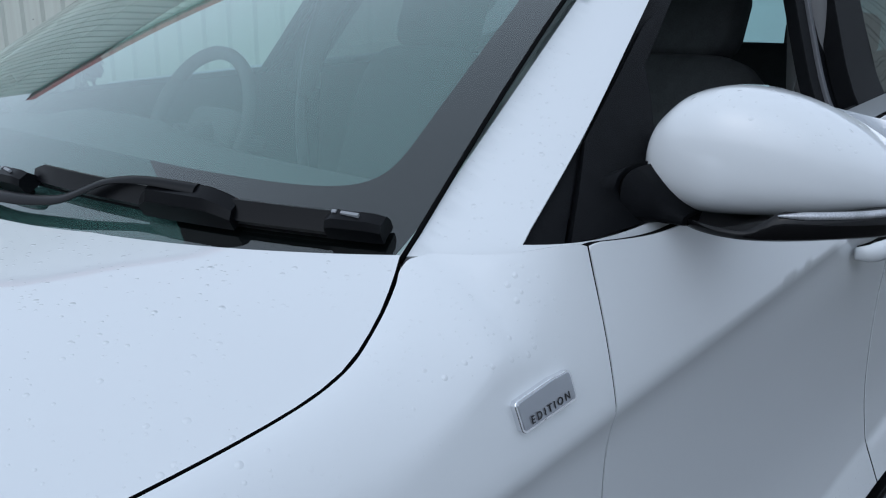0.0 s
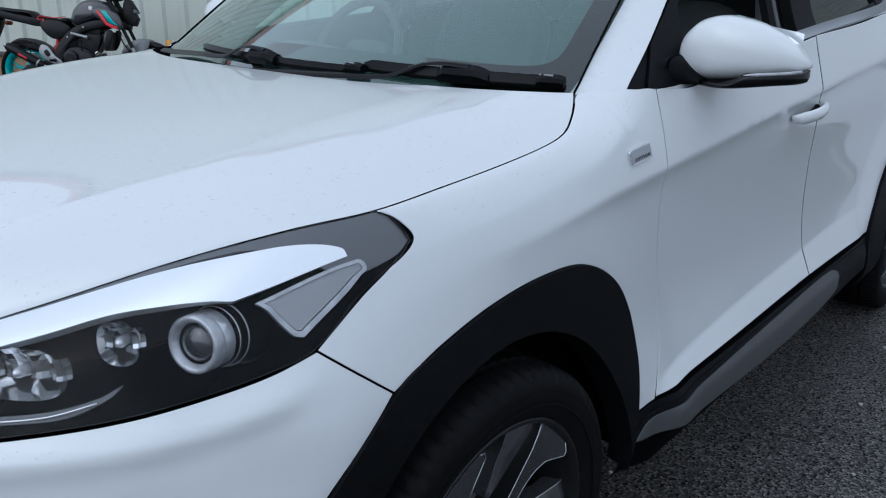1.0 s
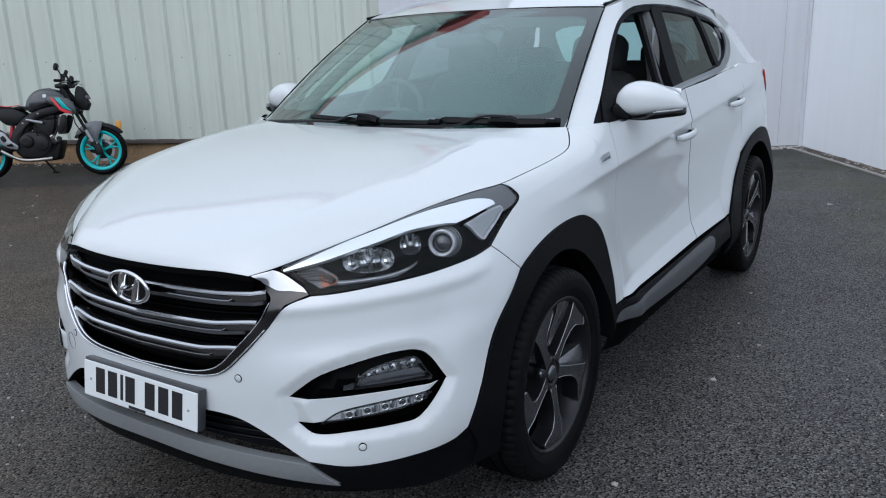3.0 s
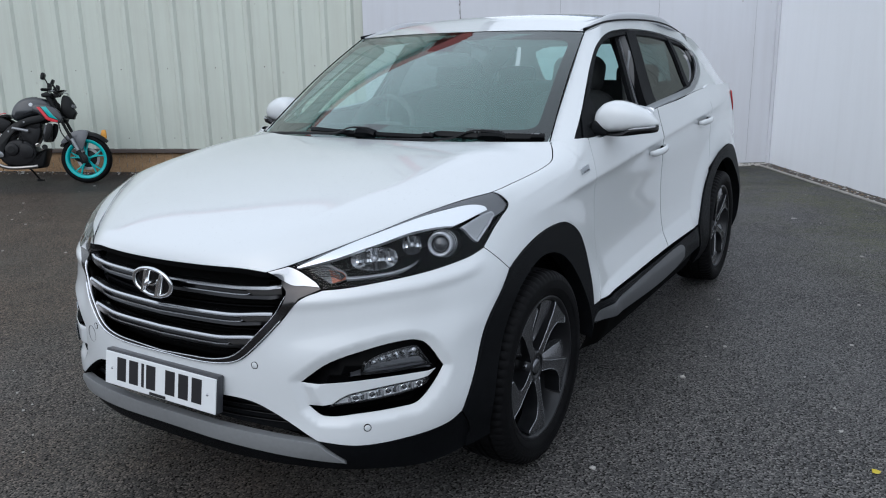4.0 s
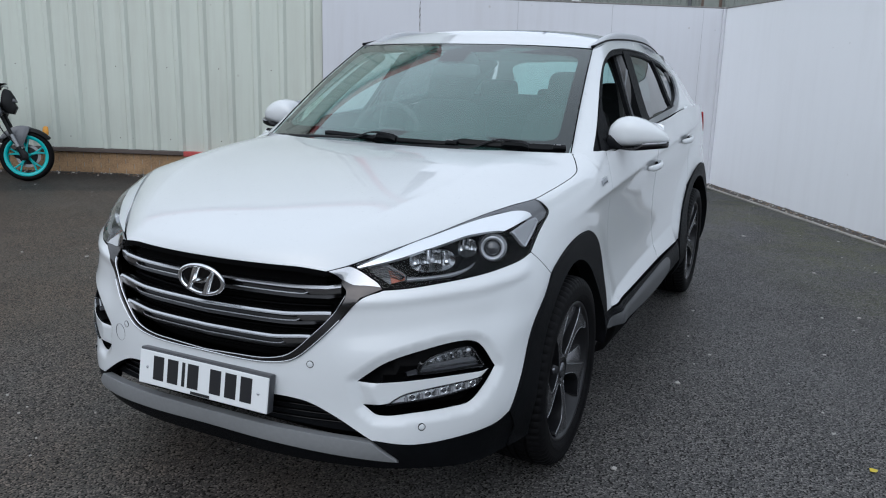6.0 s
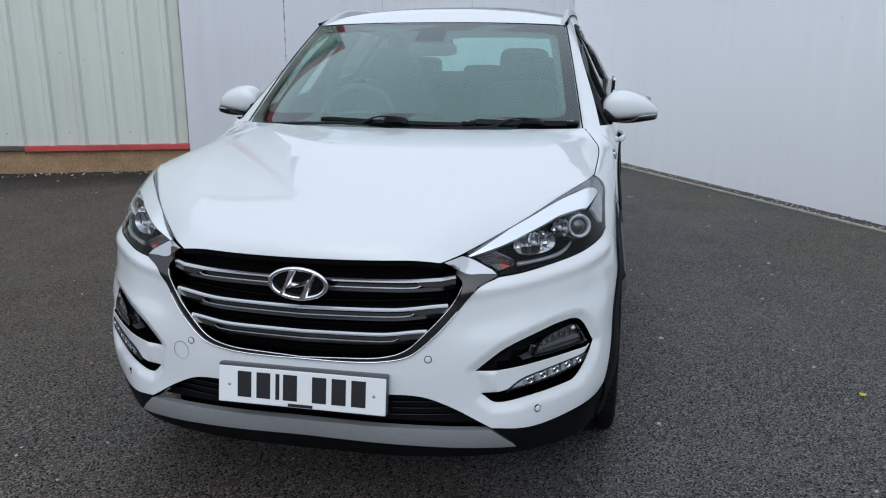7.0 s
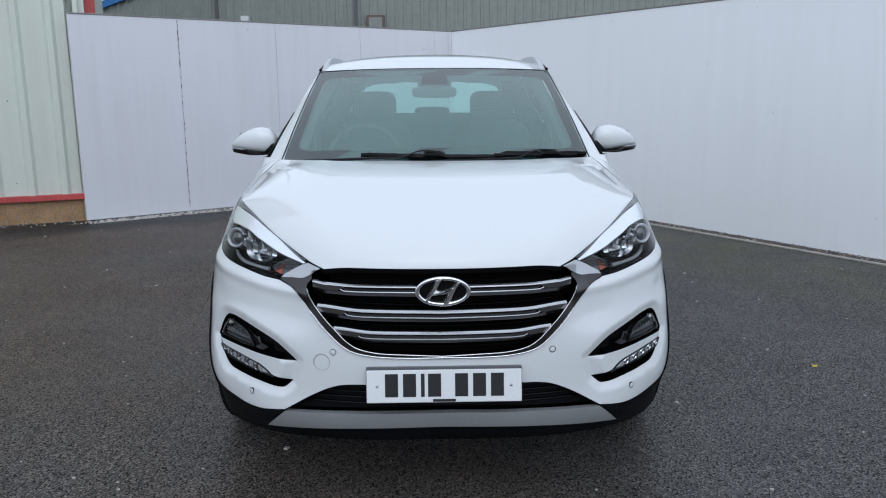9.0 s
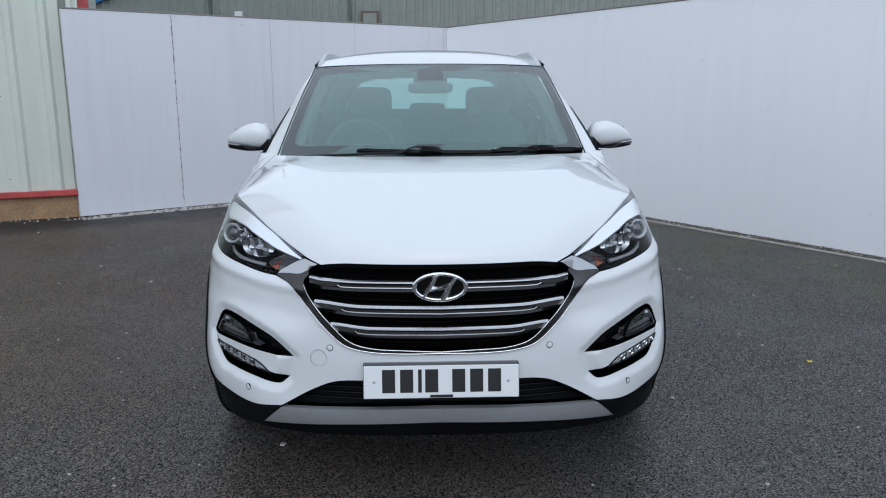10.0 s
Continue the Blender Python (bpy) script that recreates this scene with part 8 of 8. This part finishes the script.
for z in (0.80, 1.075):
    x = FRONT_U - 0.012 - 0.360 * (z - 0.27) / 0.835
    pile("fork_yoke", pillow([(x - 0.05, z - 0.02), (x + 0.05, z - 0.02), (x + 0.05, z + 0.02), (x - 0.05, z + 0.02)], 0.125, 0.008), BIKE_BLACK)
pile("brake_caliper", pillow([(FRONT_U - 0.16, 0.30), (FRONT_U - 0.09, 0.26), (FRONT_U - 0.07, 0.34), (FRONT_U - 0.12, 0.40)], 0.026, 0.008, 0.078), ENGINE)
# front mudguard: arched blade with a stay to the fork
rings = []
for a in np.linspace(radians(38), radians(150), 18):
    R = 0.325 + 0.004 * sin(3 * a)
    w = 0.058 * (0.55 + 0.45 * sin(min(1.0, (a - radians(30)) / radians(40)) * pi / 2)) * (1.0 if a < radians(120) else 1.0 - 0.3 * (a - radians(120)) / radians(30))
    c, s = cos(a), sin(a)
    prof = [(-w, -0.030), (-w * 0.95, -0.005), (-w * 0.6, 0.010), (0, 0.014), (w * 0.6, 0.010), (w * 0.95, -0.005), (w, -0.030), (w * 0.9, -0.030), (w * 0.55, 0.004), (0, 0.008), (-w * 0.55, 0.004), (-w * 0.9, -0.030)]
    rings.append([(FRONT_U + (R + h) * c, y, 0.296 + (R + h) * s) for y, h in prof])
guard = pile("front_mudguard", capped(rings), BIKE_BLACK, bike, "black front mudguard with grey side blades")
for sy in (-1, 1):
    pile("mudguard_blade", pillow([(FRONT_U - 0.26, 0.50), (FRONT_U - 0.23, 0.55), (FRONT_U - 0.16, 0.61), (FRONT_U - 0.06, 0.645), (FRONT_U + 0.02, 0.645), (FRONT_U + 0.06, 0.615), (FRONT_U + 0.015, 0.50), (FRONT_U - 0.03, 0.40), (FRONT_U - 0.065, 0.40), (FRONT_U - 0.10, 0.50), (FRONT_U - 0.15, 0.53), (FRONT_U - 0.21, 0.50)], 0.007, 0.003, sy * 0.073, 3), MUDGUARD, guard, "grey mudguard blade")
# headlight, mask and clocks
mask = pile("headlight_mask", pillow([(1.05, 0.86), (1.13, 0.77), (1.21, 0.76), (1.255, 0.85), (1.215, 0.93), (1.235, 0.97), (1.17, 1.08), (1.10, 1.10), (1.06, 1.02)], 0.056, 0.018, 0.0, 3, (1, 2, 3, 4, 5, 6)), BIKE_BLACK, bike, "black angular headlight mask")
pile("headlight_lens", spun([(0.0001, 0.02), (0.025, 0.015), (0.033, 0.0), (0.034, -0.03)], (0, 0, 0), 20, False), LENS_BALL, mask)
bpy.context.view_layer.update()
mask.children[0].data.transform(Matrix.Translation((1.225, 0, 0.84)) @ Matrix.Rotation(radians(-90), 4, "Z"))
for sy in (-0.036, 0.036):
    pile("position_lamp", pillow([(1.205, 0.925), (1.245, 0.92), (1.232, 0.965), (1.205, 0.965)], 0.024, 0.006, sy), SATIN_GREY, mask)
pile("instrument", pillow([(0.98, 1.06), (1.07, 1.085), (1.08, 1.10), (0.99, 1.085)], 0.06, 0.005), GLOSS_BLACK)
for sy in (-0.04, 0.04):
    pile("bar_clamp", pillow([(0.90, 1.04), (0.955, 1.04), (0.95, 1.10), (0.97, 1.125), (0.985, 1.10), (1.02, 1.04), (1.0, 1.02), (0.91, 1.02)], 0.016, 0.005, sy), BIKE_BLACK)
for sy in (-1, 1):
    bar = pile("handlebar", tube(smooth_line([(1.0, 0, 1.06), (1.0, sy * 0.1, 1.065), (0.975, sy * 0.2, 1.09), (0.93, sy * 0.37, 1.085)], n=4), 0.011, 8), BIKE_BLACK)
    pile("grip", tube([(0.96, sy * 0.26, 1.09), (0.928, sy * 0.38, 1.085)], 0.018, 10), RUBBER, bar)
    pile("lever", tube(smooth_line([(0.985, sy * 0.24, 1.085), (1.03, sy * 0.28, 1.075), (1.0, sy * 0.38, 1.065)], n=3), 0.006, 6), PEG, bar)
    pile("switch_box", pillow([(0.945, 1.065), (0.985, 1.065), (0.99, 1.115), (0.945, 1.115)], 0.022, 0.008, sy * 0.225), BIKE_BLACK, bar)
    pile("bar_end_lamp", pillow([(0.93, 1.10), (0.965, 1.10), (0.975, 1.16), (0.94, 1.175)], 0.022, 0.008, sy * 0.16), BIKE_BLACK, bar)
stem = pile("phone_holder", tube(smooth_line([(1.0, -0.06, 1.06), (0.985, -0.07, 1.12), (0.965, -0.07, 1.16)], n=4), 0.012, 6), BIKE_BLACK, bike, "black holder clamped to the handlebar")
pile("mirror_stem", tube(smooth_line([(0.965, -0.22, 1.10), (0.955, -0.26, 1.18), (0.935, -0.28, 1.23)], n=4), 0.007, 6), BIKE_BLACK, stem)
pile("mirror_head", pillow([(0.905, 1.215), (0.93, 1.205), (0.955, 1.25), (0.945, 1.285), (0.92, 1.28)], 0.035, 0.008, -0.29), BIKE_BLACK, stem)
pile("holder_plate", pillow([(0.935, 1.15), (0.955, 1.145), (0.985, 1.21), (0.968, 1.225)], 0.035, 0.006, -0.07), BIKE_BLACK, stem)
# tank, shrouds, seat and tail
tank = pile("fuel_tank", pillow([(0.47, 0.83), (0.50, 0.93), (0.58, 1.01), (0.70, 1.045), (0.82, 1.03), (0.92, 0.98), (0.95, 0.92), (0.88, 0.86), (0.72, 0.83), (0.60, 0.79), (0.52, 0.77)], 0.125, 0.045), BIKE_GREY, bike, "dark grey fuel tank with red and turquoise stripes")
pile("filler_cap", tube([(0.72, 0, 1.03), (0.72, 0, 1.05)], 0.035, 16), GLOSS_BLACK, tank)
for sy in (-1, 1):
    s = pile("tank_shroud", pillow([(0.74, 0.94), (0.86, 0.95), (0.99, 0.90), (1.05, 0.80), (1.03, 0.73), (0.96, 0.74), (0.88, 0.78), (0.80, 0.84), (0.73, 0.88)], 0.022, 0.010, sy * 0.140), BIKE_GREY, bike, "dark grey tank shroud with stripes")
    pile("red_stripe", pillow([(0.78, 0.925), (0.815, 0.925), (0.90, 0.80), (1.005, 0.755), (1.0, 0.735), (0.94, 0.742), (0.875, 0.775)], 0.004, 0.001, sy * 0.162, 2, range(7)), BIKE_RED, s)
    pile("turquoise_stripe", pillow([(0.83, 0.925), (0.885, 0.925), (0.955, 0.82), (1.01, 0.765), (0.915, 0.80)], 0.004, 0.001, sy * 0.162, 2, range(5)), TEAL, s)
    pile("round_badge", tube([(0.71, sy * 0.10, 0.955), (0.71, sy * 0.132, 0.955)], 0.022, 18, up=(1, 0, 0)), BADGE_WHITE, tank)
    pile("radiator_guard", pillow([(0.96, 0.74), (1.01, 0.72), (0.985, 0.60), (0.93, 0.52), (0.90, 0.56), (0.93, 0.66)], 0.012, 0.006, sy * 0.115), BIKE_BLACK)
    spar = pile("frame_spar", pillow([(0.86, 0.84), (0.95, 0.83), (0.93, 0.77), (0.72, 0.72), (0.56, 0.62), (0.47, 0.48), (0.42, 0.36), (0.34, 0.37), (0.36, 0.50), (0.44, 0.63), (0.56, 0.74), (0.72, 0.81)], 0.020, 0.010, sy * 0.118), BIKE_BLACK, bike, "black frame spar")
    for q in ((0.52, 0.66), (0.38, 0.40), (0.70, 0.765)):
        pile("bolt", tube([(q[0], sy * 0.134, q[1]), (q[0], sy * 0.143, q[1])], 0.011, 8, up=(1, 0, 0)), PEG, spar)
    pile("side_cover", pillow([(0.22, 0.80), (0.30, 0.84), (0.46, 0.82), (0.55, 0.75), (0.46, 0.66), (0.36, 0.64), (0.27, 0.70)], 0.020, 0.010, sy * 0.105), BIKE_BLACK, bike, "black side cover")
    pile("tail_cover", pillow([(-0.36, 0.90), (-0.30, 0.95), (-0.05, 0.90), (0.20, 0.85), (0.30, 0.82), (0.22, 0.77), (0.0, 0.81), (-0.22, 0.86)], 0.018, 0.008, sy * 0.085), BIKE_BLACK, bike, "black tail cover")
    plate_ = pile("footpeg_plate", pillow([(0.20, 0.50), (0.23, 0.575), (0.30, 0.56), (0.37, 0.46), (0.44, 0.40), (0.43, 0.36), (0.36, 0.37), (0.30, 0.40), (0.235, 0.44)], 0.007, 0.003, sy * 0.150, 4), PEG, bike, "silver cast footpeg plate")
    pile("heel_hole", pillow([(0.255, 0.50), (0.29, 0.525), (0.325, 0.47), (0.29, 0.45)], 0.0085, 0.001, sy * 0.150, 4), BIKE_BLACK, plate_)
    pile("heel_hole", pillow([(0.345, 0.425), (0.375, 0.43), (0.39, 0.40), (0.36, 0.395)], 0.0085, 0.001, sy * 0.150, 4), BIKE_BLACK, plate_)
    pile("footpeg", tube([(0.38, sy * 0.155, 0.405), (0.37, sy * 0.27, 0.41)], 0.012, 8), RUBBER, plate_)
    pile("swingarm", pillow([(-0.05, 0.27), (0.02, 0.345), (0.20, 0.40), (0.42, 0.44), (0.44, 0.37), (0.22, 0.32), (0.04, 0.26)], 0.016, 0.006, sy * 0.100), BIKE_BLACK, bike, "black swingarm")
    pile("turn_signal", pillow([(-0.30, 0.80), (-0.24, 0.80), (-0.235, 0.835), (-0.295, 0.84)], 0.03, 0.012, sy * 0.17), AMBER)
seat = pile("seat", pillow([(0.52, 0.82), (0.50, 0.865), (0.36, 0.845), (0.18, 0.865), (0.12, 0.93), (-0.05, 0.955), (-0.30, 0.975), (-0.34, 0.95), (-0.05, 0.895), (0.20, 0.82), (0.40, 0.79)], 0.095, 0.028), BIKE_BLACK, bike, "black two-level seat")
v1 = smooth_line([(0.30, -0.115, 0.78), (0.25, -0.12, 0.81), (0.27, -0.115, 0.84), (0.20, -0.11, 0.85), (0.22, -0.10, 0.88), (0.36, -0.10, 0.862), (0.50, -0.09, 0.875)], n=5)
pile("red_strap", tube(v1, 0.005, 6), BIKE_RED, seat, "thin red strap over the seat")
pile("tail_lamp", pillow([(-0.39, 0.90), (-0.34, 0.935), (-0.32, 0.90), (-0.36, 0.885)], 0.05, 0.008), RED_LAMP)
pile("rear_mudguard", pillow([(-0.33, 0.88), (-0.24, 0.85), (-0.30, 0.70), (-0.40, 0.52), (-0.43, 0.52), (-0.37, 0.70)], 0.06, 0.008), BIKE_BLACK)
pile("plate_holder", pillow([(-0.40, 0.70), (-0.38, 0.70), (-0.44, 0.54), (-0.46, 0.545)], 0.09, 0.003), GLOSS_GREY)
pile("hugger", pillow([(-0.20, 0.56), (-0.05, 0.645), (0.15, 0.62), (0.28, 0.53), (0.30, 0.47), (0.14, 0.585), (-0.04, 0.62)], 0.07, 0.006), BIKE_BLACK)
pile("shock_absorber", tube([(0.30, 0, 0.42), (0.38, 0, 0.74)], 0.024, 12), BIKE_RED, bike, "red shock absorber spring")
# engine
pile("crankcase", pillow([(0.38, 0.36), (0.40, 0.50), (0.52, 0.56), (0.68, 0.55), (0.78, 0.47), (0.80, 0.36), (0.70, 0.25), (0.46, 0.26)], 0.125, 0.03), ENGINE, bike, "black engine casing")
clutch = pile("clutch_cover", tube([(0.535, -0.11, 0.445), (0.535, -0.155, 0.445), (0.535, -0.163, 0.445)], [0.078, 0.074, 0.062], 28, up=(1, 0, 0)), ENGINE, bike, "round black clutch cover")
pile("cover_ring", tube([(0.535, -0.163, 0.445), (0.535, -0.168, 0.445)], 0.040, 24, up=(1, 0, 0)), BIKE_BLACK, clutch)
pile("generator_cover", tube([(0.62, 0.11, 0.41), (0.62, 0.155, 0.41)], [0.085, 0.07], 28, up=(1, 0, 0)), ENGINE)
pile("side_casing", pillow([(0.63, 0.50), (0.74, 0.49), (0.78, 0.42), (0.74, 0.34), (0.64, 0.35)], 0.014, 0.006, -0.132), ENGINE)
pile("cylinder", pillow([(0.60, 0.53), (0.78, 0.48), (0.86, 0.70), (0.69, 0.75)], 0.088, 0.012), ENGINE, bike, "black engine cylinder")
pile("cylinder_head", pillow([(0.68, 0.72), (0.84, 0.675), (0.87, 0.75), (0.72, 0.79)], 0.09, 0.012), ENGINE)
pile("radiator", pillow([(0.92, 0.72), (0.955, 0.71), (0.92, 0.52), (0.885, 0.53)], 0.105, 0.006), GLOSS_GREY, bike, "dark radiator behind the front wheel")
pile("fuel_hose_cover", tube([(0.56, -0.135, 0.70), (0.74, -0.135, 0.655)], [0.016, 0.019], 10), PEG, bike, "bright silver tube beside the engine")
for pts in ([(0.60, -0.12, 0.60), (0.66, -0.14, 0.63), (0.66, -0.13, 0.52), (0.72, -0.12, 0.50)], [(0.90, -0.10, 0.62), (0.86, -0.13, 0.52), (0.78, -0.12, 0.46)], [(1.0, -0.09, 1.0), (1.07, -0.11, 0.85), (1.10, -0.10, 0.62), (1.25, -0.10, 0.42)], [(0.98, 0.08, 1.05), (1.06, 0.1, 0.95), (0.95, 0.1, 0.85)]):
    pile("hose", tube(smooth_line(pts, n=5), 0.007, 6), BIKE_BLACK)
pile("clamp", pillow([(0.80, 0.50), (0.84, 0.51), (0.845, 0.475), (0.805, 0.465)], 0.02, 0.004, -0.11), STEEL)
pile("horn", tube([(0.90, -0.11, 0.46), (0.90, -0.135, 0.46)], 0.030, 16, up=(1, 0, 0)), BIKE_BLACK, bike, "small black horn")
pile("belly_pan", pillow([(0.42, 0.24), (0.60, 0.21), (0.84, 0.215), (0.885, 0.30), (0.92, 0.44), (0.88, 0.43), (0.80, 0.34), (0.62, 0.27)], 0.115, 0.02), BIKE_BLACK, bike, "black belly pan")
# exhaust
pile("exhaust_pipe", tube(smooth_line([(0.80, -0.13, 0.235), (0.74, -0.145, 0.228), (0.52, -0.15, 0.225), (0.42, -0.16, 0.25), (0.24, -0.165, 0.355)], n=5), 0.021, 12), STEEL, bike, "brushed steel exhaust pipe")
can = pile("silencer", tube([(0.25, -0.165, 0.35), (0.21, -0.17, 0.37), (0.17, -0.172, 0.395), (-0.10, -0.185, 0.545), (-0.13, -0.187, 0.562)], [0.026, 0.040, 0.047, 0.047, 0.036], 18), BIKE_BLACK, bike, "black silencer with a bright clamp")
pile("silencer_clamp", tube([(0.20, -0.17, 0.376), (0.185, -0.171, 0.385)], 0.046, 18), PEG, can)
pile("silencer_tip", tube([(-0.12, -0.186, 0.556), (-0.15, -0.188, 0.574)], 0.024, 14), STEEL, can)
pile("red_decal", pillow([(0.00, 0.47), (0.09, 0.42), (0.10, 0.435), (0.01, 0.485)], 0.002, 0.0005, -0.226, 2, range(4)), BIKE_RED, can)
# chain side, side stand
pile("chain", pillow([(0.0, 0.335), (0.40, 0.44), (0.44, 0.42), (0.42, 0.40), (0.02, 0.275), (-0.03, 0.30)], 0.008, 0.003, 0.075), DARK_RUST)
pile("sprocket", spun([(0.05, 0.068), (0.105, 0.072), (0.105, 0.078), (0.05, 0.080)], (0, 0, 0.305), 36), DISC)
stand = pile("side_stand", tube([(0.60, 0.10, 0.26), (0.70, 0.21, 0.07)], [0.013, 0.011], 8), BIKE_BLACK, bike, "black side stand")
pile("stand_foot", pillow([(0.68, 0.045), (0.75, 0.045), (0.75, 0.062), (0.68, 0.07)], 0.025, 0.004, 0.215), BIKE_BLACK, stand)
pile("reflector_box", pillow([(1.49, 0.52), (1.54, 0.52), (1.545, 0.64), (1.50, 0.64)], 0.02, 0.006, 0.16), TAG, bike, "orange plastic box beside the front wheel")
_d = np.array((0.74, 0.67)) / np.hypot(0.74, 0.67)
# the tank and its shrouds sit well forward over the engine
for ob in bike.children_recursive:
    kind = ob.name.split(".")[0]
    if kind in ("fuel_tank", "filler_cap", "tank_shroud", "red_stripe", "turquoise_stripe", "round_badge"):
        ob.data.transform(Matrix.Translation((0.085, 0, 0.012)))
    elif kind in ("headlight_mask", "headlight_lens", "position_lamp"):
        ob.data.transform(Matrix.Translation((1.13, 0, 0.93)) @ Matrix.Diagonal((0.82, 0.8, 0.86, 1)) @ Matrix.Translation((-1.13, 0, -0.93)))
for ob in bike.children_recursive:
    kind = ob.name.split(".")[0]
    if kind in ("handlebar", "bar_clamp", "grip", "lever", "switch_box", "bar_end_lamp", "phone_holder", "holder_plate", "mirror_stem", "mirror_head", "instrument"):
        ob.data.transform(Matrix.Translation((0.085, 0, 0.035)))
    elif kind in ("headlight_mask", "headlight_lens", "position_lamp"):
        ob.data.transform(Matrix.Translation((0.04, 0, -0.005)))
bike.matrix_basis = Matrix.Translation((-6.82 - 1.335 * _d[0], 3.46 - 1.335 * _d[1], 0.0)) @ Matrix.Rotation(np.arctan2(_d[1], _d[0]), 4, "Z") @ Matrix.Rotation(radians(-6), 4, "X")
